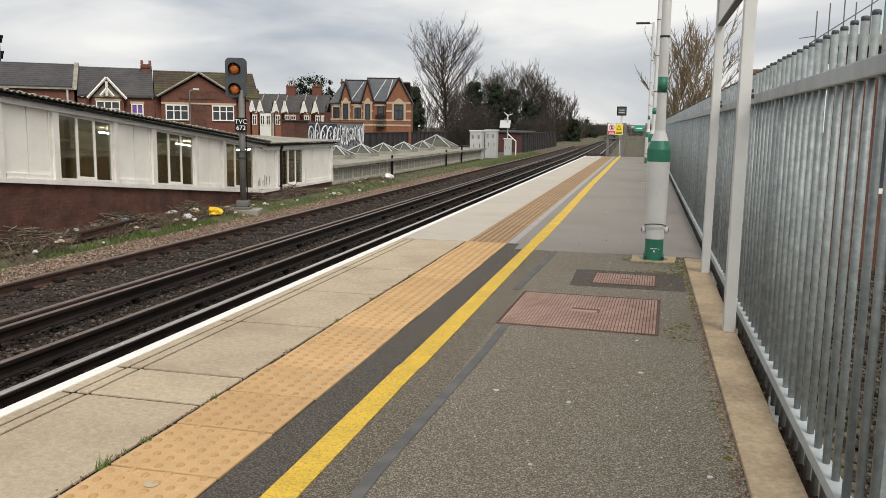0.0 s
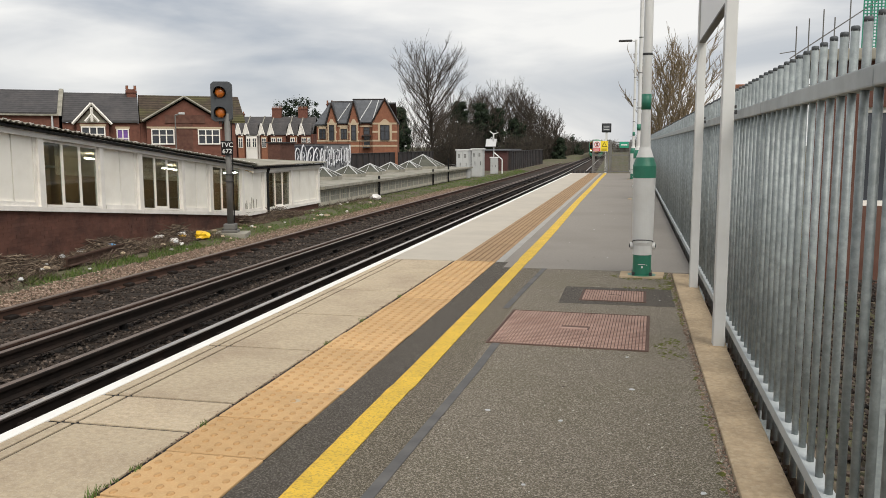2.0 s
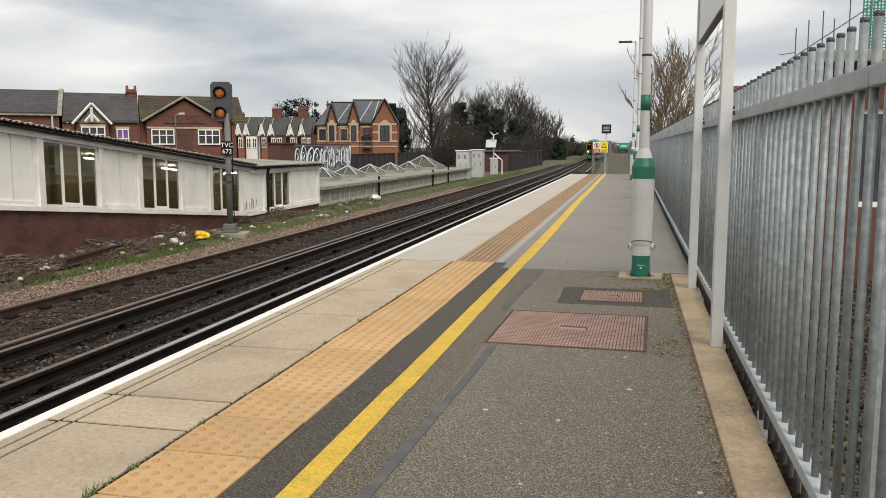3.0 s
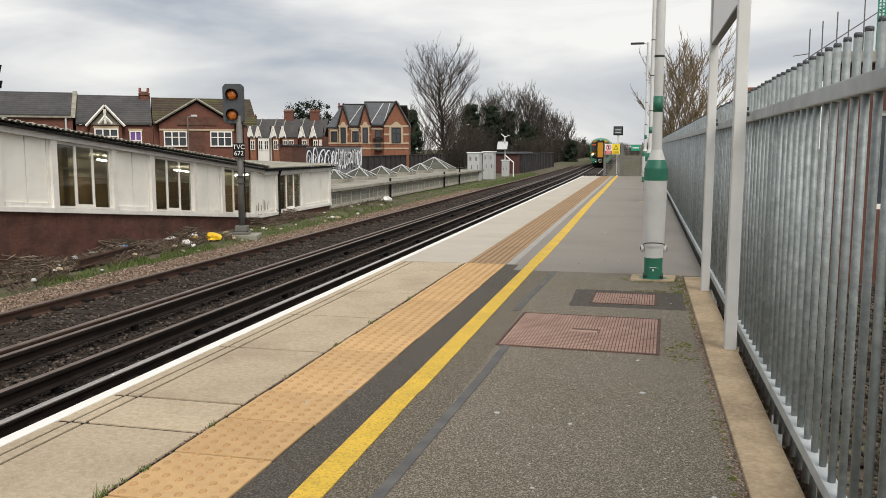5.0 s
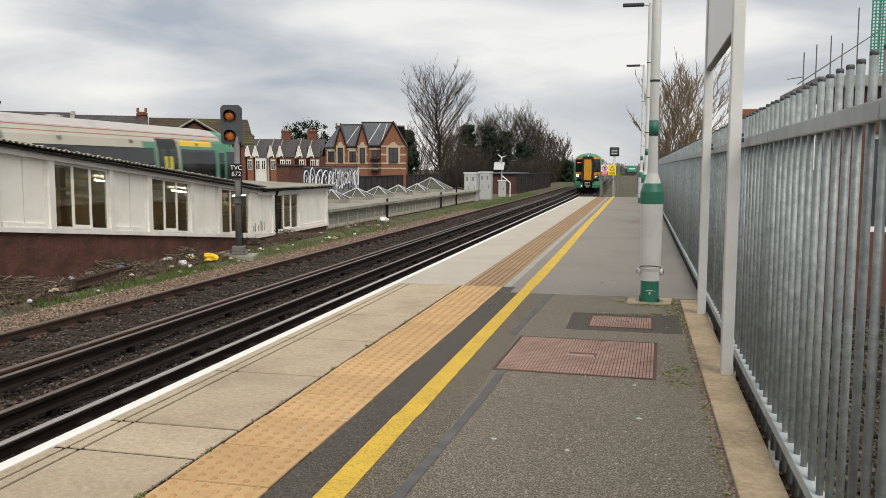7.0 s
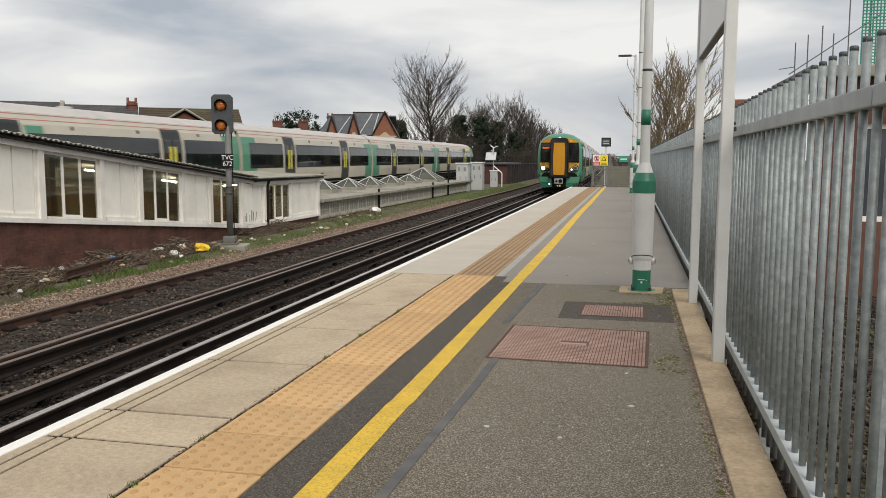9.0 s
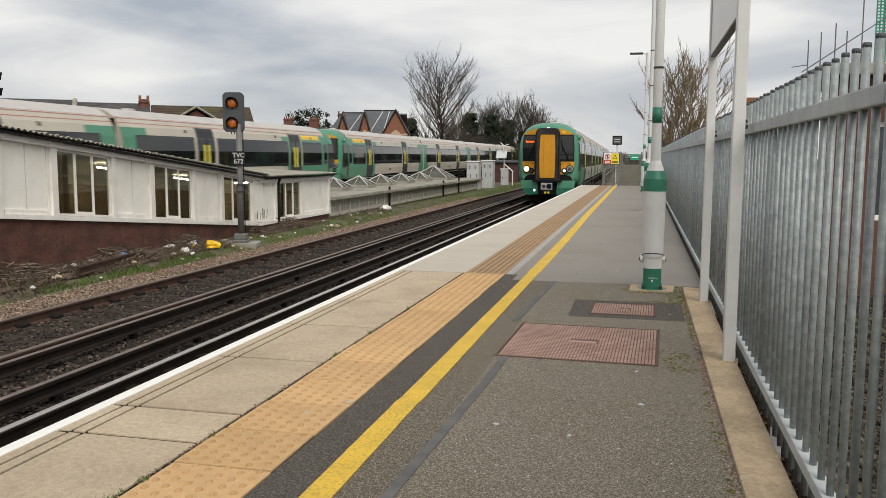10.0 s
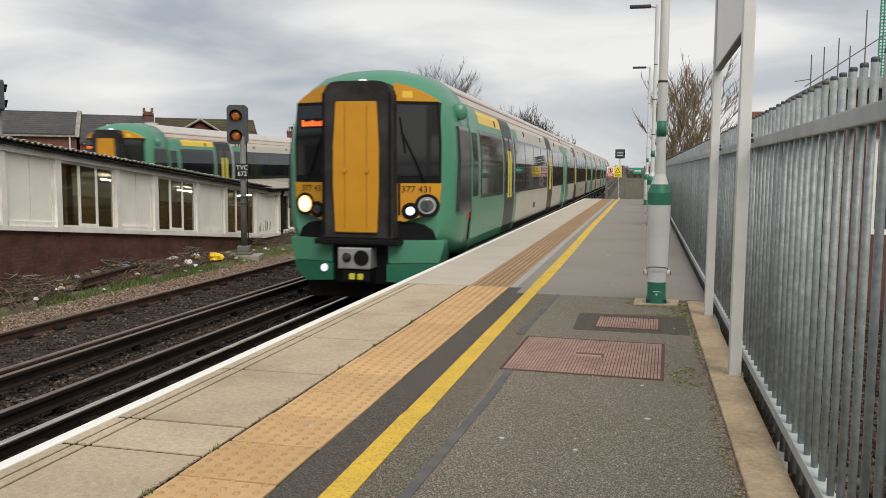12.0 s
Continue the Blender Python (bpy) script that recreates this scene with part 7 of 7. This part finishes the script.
def make_brush():
    """Bare undergrowth along both sides of the far end of the lines."""
    b = thing("undergrowth", "brown bare undergrowth along the railway", "undergrowth", kind="stuff")
    rng = np.random.default_rng(70)
    for i, (x0, x1, y0, y1, top, count) in enumerate(((-40, -21.5, 104, 124, 4.6, 3600), (-19.0, -13.4, 118, 200, 3.0, 2600), (-17.5, -13, 200, 420, 2.6, 1500), (2.0, 9, 60, 300, 3.4, 2200), (-30, 12, 420, 520, 4.2, 1400))):
        x, y = rng.uniform(x0, x1, count), rng.uniform(y0, y1, count)
        segs = []
        for a, c in zip(x, y):
            z = ground_height(a, c)
            h = (top + 1.2) * rng.uniform(0.35, 1.0)
            p = Vector((a, c, z))
            q = p + Vector((rng.normal(0, 0.16) * h, rng.normal(0, 0.16) * h, h))
            segs.append((p, q, 0.035, 0.012, 0))
            for _ in range(5):
                s0 = p + (q - p) * rng.uniform(0.15, 0.95)
                segs.append((s0, s0 + Vector((rng.normal(0, 0.3) * h, rng.normal(0, 0.3) * h, rng.uniform(0.05, 0.4) * h)) * 0.6, 0.022, 0.01, 0))
        tagged(sticks("brush", segs, "brush", b, 3, 0.014 if y0 < 200 else 0.03), kind="stuff")
    e = thing("evergreen_bush", "dark evergreen bushes at the end of the line", "bush")
    leaf_cloud("foliage", 5000, (-14.4, 201, 0.0), (4.0, 9, 2.6), 0.2, "ivy", e, 77, 0.0, 60)


make_brush()


def make_far_evergreen():
    t = thing("evergreen_tree", "dark evergreen tree behind the house roofs", "tree", pose(-50.4, 121, -5.6))
    bm = bmesh.new()
    tube(bm, (0, 0, 0), (0, 0, 9), 0.4, 0.15, sides=8)
    part("trunk", bm, "bark", t)
    leaf_cloud("crown", 7000, (0, 0, 10.8), (5.2, 4.6, 3.2), 0.13, "ivy", t, 91, 0.0, 110)


make_far_evergreen()


def make_thicket():
    """Pale many-stemmed tree behind the platform fence."""
    t = thing("pale_tree", "pale bare many-stemmed tree behind the fence", "tree", pose(1.75, 44.0, -1.2))
    segs = broom(108, 8.6, 3.2, 0.22, 72, 10, 5, 0.042, 1.0, 8, 0.26)
    sticks("trunk", [s for s in segs if s[4] == 5], "willow", t, 6)
    sticks("crown", [s for s in segs if s[4] < 5], "willow", t, 3, 0.0055)
    return t


make_thicket()


# ---- beyond the fence ----
def make_scaffold():
    s = thing("scaffold", "thin scaffold poles with green netting beyond the fence", "scaffold", pose(0, 17.3, 0))
    for x, top in ((3.0, 3.5), (3.22, 3.64), (3.47, 3.8), (3.67, 3.65), (3.93, 4.3), (4.3, 5.2)):
        bm = bmesh.new()
        tube(bm, (x + 0.02, 0, -1.5), (x, 0, top), 0.012, sides=6)
        part("pole", bm, "signal_post", s)
    for z, x0, x1 in ((3.0, 2.72, 3.02), (2.75, 3.0, 4.6), (2.4, 3.0, 4.6)):
        bm = bmesh.new()
        tube(bm, (x0, 0, z), (x1, 0.1, z + 0.05), 0.010, sides=6)
        part("ledger", bm, "signal_post", s)
    bm = bmesh.new()
    tube(bm, (2.9, 0, 2.9), (4.5, 0, 4.0), 0.012, sides=6)
    part("brace", bm, "signal_post", s)
    net = bmesh.new()
    for i in range(16):
        box(net, 4.15 + i * 0.06, 4.175 + i * 0.06, -0.01, 0.0, 2.6, 5.0)
    for i in range(40):
        box(net, 4.15, 5.1, -0.015, -0.008, 2.6 + i * 0.06, 2.622 + i * 0.06)
    part("netting", net, "net", s, "green debris netting")


make_scaffold()


def make_yard_house():
    h = thing("brick_stack", "orange brick chimney stack beyond the fence", "chimney", pose(7.5, 48, -1.5))
    part("wall", boxes((-2.2, -1.35, 0, 1.2, 0, 5.6)), "brick_orange", h)
    part("cap", boxes((-2.3, -1.25, -0.1, 1.3, 5.6, 6.0), bevel=0.05), "brick_orange", h)


make_yard_house()


def make_yard_shed():
    """Low brick building behind the fence, glimpsed between the bars."""
    h = thing("yard_building", "red brick yard building with a dark window beyond the fence", "building", pose(0, 12.0, 0))
    part("wall", boxes((2.35, 2.9, 0, 0.25, -1.4, 2.35), (2.9, 3.8, 0, 0.25, -1.4, 0.45), (2.9, 3.8, 0, 0.25, 1.75, 2.35), (3.8, 7.5, 0, 0.25, -1.4, 2.35)), "brick_dark", h)
    part("roof", boxes((2.25, 7.6, -0.15, 3.0, 2.35, 2.5), bevel=0.02), "felt", h)
    w = part("window", boxes((2.9, 3.8, 0.06, 0.12, 0.45, 0.52), (2.9, 3.8, 0.06, 0.12, 1.68, 1.75), (2.9, 2.96, 0.06, 0.12, 0.52, 1.68), (3.74, 3.8, 0.06, 0.12, 0.52, 1.68), (3.32, 3.38, 0.06, 0.12, 0.52, 1.68)), "frame_white", h)
    part("pane", boxes((2.96, 3.74, 0.085, 0.095, 0.52, 1.68)), "house_glass", w)


make_yard_shed()
stones("yard_gravel", 14000, 0.80, 3.2, 0.5, 11, -0.40, 0.024, "stones", "stony ground with litter behind the fence", 21, 1.2)


# ---- lineside growth and litter ----
def grass_patch(name, count, spots, height, material, label, seed, lean=0.5, width=0.012):
    """Single blades or stems standing in drifts."""
    rng = np.random.default_rng(seed)
    w = np.array([s[4] for s in spots], float)
    pick = rng.choice(len(spots), count, p=w / w.sum())
    sp = np.array([s[:4] for s in spots])[pick]
    x = sp[:, 0] + (sp[:, 1] - sp[:, 0]) * rng.random(count)
    y = sp[:, 2] + (sp[:, 3] - sp[:, 2]) * rng.random(count)
    keep = np.sin(x * 5.1 + 1.3) + np.sin(y * 2.7) + 0.8 * np.sin(x * 11 + y * 7) > -0.5 + rng.normal(0, 0.5, count)
    x, y = x[keep], y[keep]
    n = len(x)
    z = np.array([ground_height(a, b) for a, b in zip(x, y)])
    z = np.where((x > -10.4) & (x < -9.2), -1.02 - 0.2 * (x + 10.4) / 1.2, z) - 0.01
    a = rng.uniform(0, math.tau, n)
    h = height * rng.uniform(0.4, 1.3, n)
    tip = np.stack([x + lean * h * np.cos(a * 3), y + lean * h * np.sin(a * 3), z + h], 1)
    dx, dy = width * np.cos(a), width * np.sin(a)
    v = np.stack([np.stack([x - dx, y - dy, z], 1), np.stack([x + dx, y + dy, z], 1), tip], 1).reshape(-1, 3)
    f = np.arange(3 * n).reshape(-1, 3)
    return tagged(raw(name, v.tolist(), f.tolist(), material), label, "grass", kind="stuff")


grass_patch("grass", 30000, [(-10.9, -9.5, 18.0, 33, 4), (-10.5, -9.75, 15.0, 18, 1.3), (-10.35, -9.85, 12.0, 15.4, 0.8), (-10.7, -10.3, 10.4, 12.4, 0.5), (-11.0, -9.4, 33, 58, 3), (-10.6, -9.3, 58, 78, 2.2)], 0.075, "grass", "green grass on the bank beside the building", 31)
grass_patch("dead_stems", 7500, [(-11.1, -10.1, 12.0, 19.5, 3), (-11.1, -10.6, 22.2, 26, 1.6), (-11.1, -10.2, 28, 34, 0.7), (-11.1, -9.9, 9, 13, 1.2)], 0.19, "twigs", "dead brown bramble stems at the foot of the wall", 33, 1.5, 0.009)


def fallen_sticks():
    """Cut stems and broken sticks lying in a tangle at the foot of the wall."""
    rng = np.random.default_rng(77)
    n = 5600
    y = np.where(rng.random(n) < 0.8, rng.uniform(11.0, 18.8, n), rng.uniform(22.0, 25.0, n))
    x = np.where(y < 20, -11.1 + 0.62 * rng.random(n) ** 1.1, -11.1 + 0.5 * rng.random(n))
    pile = 0.34 * np.clip((-10.4 - x) / 0.6, 0.1, 1) * (0.6 + 0.4 * np.sin(y * 2.1))
    z = -1.03 + pile * rng.random(n)
    a, tilt = rng.uniform(0, math.tau, n), rng.normal(0, 0.22, n)
    length = rng.uniform(0.12, 0.42, n) * (1 + (rng.random(n) < 0.08))
    d = np.stack([np.cos(a) * np.cos(tilt), np.sin(a) * np.cos(tilt), np.sin(tilt)], 1)
    side = np.stack([-np.sin(a), np.cos(a), np.zeros(n)], 1)
    up = np.cross(d, side)
    r = rng.uniform(0.005, 0.013, n)
    c = np.stack([x, y, z], 1)
    rows = []
    for s, k in ((-1, 1.0), (1, 0.6)):
        for w in range(3):
            q = math.tau * w / 3
            rows.append(c + s * 0.5 * length[:, None] * d + (k * r)[:, None] * (math.cos(q) * side + math.sin(q) * up))
    v = np.stack(rows, 1)
    v[:, :, 0] = np.maximum(v[:, :, 0], FACE + 0.01)
    f = np.array([(0, 1, 4, 3), (1, 2, 5, 4), (2, 0, 3, 5)])[None] + 6 * np.arange(n)[:, None, None]
    o = raw("fallen_sticks", v.reshape(-1, 3).tolist(), f.reshape(-1, 4).tolist(), "fallen")
    tagged(o, "tangle of cut dead stems and broken sticks along the wall", "sticks", kind="stuff")


fallen_sticks()
stones("leaf_litter", 12000, -11.15, -10.25, 9.0, 19.4, -1.005, 0.030, "leaf_litter", "dark leaf litter and soil at the foot of the wall", 78, 1.0)
stones("leaf_litter", 3500, -11.15, -10.5, 21.6, 27.0, -1.0, 0.034, "leaf_litter", "dark leaf litter by the brick plinth", 79, 1.0)


def bag(name, material, x, y, r, label, seed, z=-1.0):
    """A crumpled plastic bag or wrapper."""
    rng = random.Random(seed)
    bm = bmesh.new()
    bmesh.ops.create_icosphere(bm, subdivisions=2, radius=r)
    for v in bm.verts:
        v.co *= rng.uniform(0.65, 1.25)
        v.co.z *= 0.6
    o = part(name, bm, material)
    o.matrix_basis = pose(x, y, z + r * 0.3, 0, 0, rng.uniform(0, 360))
    tagged(o, label, "litter")
    return o


bag("plastic_bag", "bag_yellow", -10.33, 18.55, 0.19, "crumpled yellow plastic bag in the grass", 1)
bag("plastic_bag", "bag_yellow", -10.72, 18.3, 0.11, "torn yellow plastic bag in the grass", 2)
bag("plastic_bag", "bag_white", -10.84, 18.45, 0.19, "crumpled white plastic bag among dead stems", 3)
bag("plastic_bag", "bag_white", -10.5, 17.6, 0.11, "dirty white plastic bag among dead stems", 4)
bag("plastic_bag", "bag_white", -11.05, 17.8, 0.15, "dirty white plastic bag by the brick plinth", 5)
bag("plastic_bag", "bag_blue", -10.8, 15.6, 0.10, "blue plastic wrapper among dead stems", 6, -0.9)
for k, (lx, ly, lr) in enumerate(((-11.0, 13.4, 0.09), (-10.95, 14.2, 0.07), (-11.02, 14.9, 0.08), (-10.2, 12.8, 0.06), (-9.75, 11.6, 0.05), (-10.9, 16.3, 0.06), (-10.1, 14.95, 0.05), (-10.1, 17.0, 0.06))):
    bag("plastic_bag", "sign_grey" if k % 3 else "stone", lx, ly, lr, "dirty pale plastic bag among the litter", 20 + k, -0.93)
bag("plastic_bag", "bag_white", -10.5, 33.5, 0.28, "white sack lying in the grass", 7)
rng_l = random.Random(44)
for i in range(46):
    bag("litter_scrap", rng_l.choice(["bag_white", "stone", "stone", "felt"]), rng_l.uniform(-11.0, -9.5), rng_l.uniform(11, 32), rng_l.uniform(0.03, 0.075), "small pale scrap of litter beside the line", 60 + i, -1.0 if i % 2 else -1.02)


def scrap_rail():
    o = raw("scrap_rail", *(lambda vs: (vs, [(i, (i + 1) % 14, 14 + (i + 1) % 14, 14 + i) for i in range(14)] + [tuple(range(14)), tuple(range(27, 13, -1))]))([(u, y, v) for y in (0.0, 2.48) for u, v in rail_shape()]), "rail_brown")
    o.matrix_basis = pose(-10.24, 13.39, -0.98, 0, 0, 9.85)
    tagged(o, "rusty length of scrap rail lying in the stones", "rail")


scrap_rail()


# ---- small growth on the platform ----
def moss_patch(name, x, y, rx, ry, seed, label, count=110):
    """Flat cushions of moss with a ragged rim."""
    rng = random.Random(seed)
    bm = bmesh.new()
    for k in range(count):
        a, r = rng.uniform(0, math.tau), math.sqrt(rng.random())
        cx, cy = x + rx * r * math.cos(a), y + ry * r * math.sin(a)
        s = rng.uniform(0.004, 0.017)
        n = 6
        ring = [bm.verts.new((cx + s * rng.uniform(0.7, 1.3) * math.cos(i * math.tau / n), cy + s * rng.uniform(0.7, 1.3) * math.sin(i * math.tau / n), 0.001)) for i in range(n)]
        top = bm.verts.new((cx, cy, 0.004 + s * 0.25))
        for i in range(n):
            bm.faces.new((ring[i], ring[(i + 1) % n], top))
    o = part(name, bm, "moss")
    tagged(o, label, "moss", kind="stuff")


moss_patch("moss", 0.12, 8.12, 0.30, 0.22, 1, "green moss round the lamp post's foot")
moss_patch("moss", 0.34, 7.9, 0.10, 0.5, 2, "green moss along the kerb")
moss_patch("moss", 0.27, 5.25, 0.11, 0.28, 3, "thin green moss beside the large cover", 60)
moss_patch("moss", 0.38, 6.9, 0.02, 1.0, 4, "green moss along the kerb", 80)
moss_patch("moss", 0.20, 7.46, 0.30, 0.05, 5, "moss in the edge of the patched asphalt", 60)
moss_patch("moss", 0.37, 3.4, 0.015, 1.6, 6, "green moss along the kerb", 50)


def weed(x, y, size, seed):
    rng = random.Random(seed)
    verts, faces = [], []
    for k in range(16):
        a, h = rng.uniform(0, math.tau), size * rng.uniform(0.4, 1.0)
        bx, by = x + rng.uniform(-0.02, 0.02), y + rng.uniform(-0.04, 0.04)
        w = 0.003
        i = len(verts)
        verts += [(bx - w, by, 0.0), (bx + w, by, 0.0), (bx + 0.5 * h * math.cos(a), by + 0.5 * h * math.sin(a), h)]
        faces.append((i, i + 1, i + 2))
    o = raw("weed", verts, faces, "grass")
    tagged(o, "tuft of grass growing in a paving joint", "weed", group="weeds in the joints", kind="stuff")


for k, (x, y, s) in enumerate(((-1.88, 2.50, 0.055), (-1.87, 2.78, 0.03), (-1.88, 2.62, 0.02), (-1.875, 3.3, 0.025), (-1.88, 4.9, 0.03), (-1.875, 5.6, 0.03), (-1.88, 6.6, 0.025))):
    weed(x, y, s, k)


def platform_litter():
    """Gum spots and dead leaves on the paving."""
    rng = random.Random(5)
    for k in range(26):
        bm = bmesh.new()
        r = rng.uniform(0.006, 0.016)
        prism(bm, [(r * rng.uniform(0.6, 1.2) * math.cos(i * math.tau / 7), r * rng.uniform(0.6, 1.2) * math.sin(i * math.tau / 7)) for i in range(7)], "z", 0, 0.002)
        o = part("gum_spot" if k % 3 else "dead_leaf", bm, "sign_grey" if k % 3 else "twig")
        o.matrix_basis = pose(rng.uniform(-0.8, 0.38), 2.2 + 14 * rng.random() ** 1.5, 0.003)
        tagged(o, "flattened pale spot of chewing gum" if k % 3 else "small dead leaf on the platform", "litter")
    for x, y in ((-1.62, 2.42), (-1.6, 3.72), (-1.35 - 0.1, 3.95), (-1.7, 3.8)):
        bm = bmesh.new()
        tube(bm, (0, 0, 0), (0, 0, 0.0025), 0.028, sides=14)
        o = part("stud", bm, "stone")
        o.matrix_basis = pose(x, y, 0.0025)
        tagged(o, "pale round stud set in the tactile paving", "stud")


platform_litter()
stones("kerb_debris", 1500, 0.372, 0.412, 0.8, 8.4, 0.002, 0.007, "stones_brown", "grit and dead moss along the kerb", 61, 1.2)
stones("paving_grit", 900, -0.85, 0.40, 1.2, 8.4, 0.001, 0.0045, "chips", "pale grit scattered on the asphalt", 62, 1.1)
stones("joint_grit", 700, -1.90, -1.868, 0.8, 8.8, 0.0, 0.006, "stones_brown", "grit in the joint beside the tactile paving", 63, 1.1)


def plinth_bricks():
    """The bricks of the building's plinth that stand in view, laid in stretcher courses."""
    owner = bpy.data.objects["station_building"]
    first = part("brick", box(bmesh.new(), -0.012, 0.012, 0.003, 0.2125, 0.0025, 0.070), "brick_piece", owner)
    first.matrix_basis = pose(FACE - 0.014, 13.2, -0.1)
    rest = bmesh.new()
    made, row = 0, 0
    rng = random.Random(9)
    z = -1.05
    while z < 0.1:
        y = 12.0 + (0.108 if row % 2 else 0.0)
        while y < 22.8:
            if z + 0.075 < sill(y + 0.215) - 0.09:
                x = FACE - 0.014 + rng.uniform(-0.003, 0.003)
                if 13.0 < y < 18.6 and made < 300:
                    again(first, owner, pose(x, y, z))
                    made += 1
                else:
                    box(rest, x - 0.012, x + 0.012, y + 0.003, y + 0.2125, z + 0.0025, z + 0.070)
            y += 0.2155
        z += 0.0725
        row += 1
    tagged(part("brickwork", rest, "brick_piece", owner), kind="stuff")


# ---- the many small pieces ----
plinth_bricks()
make_sleepers()
coping_slabs()
tactile_tiles()
make_fence()
motions()
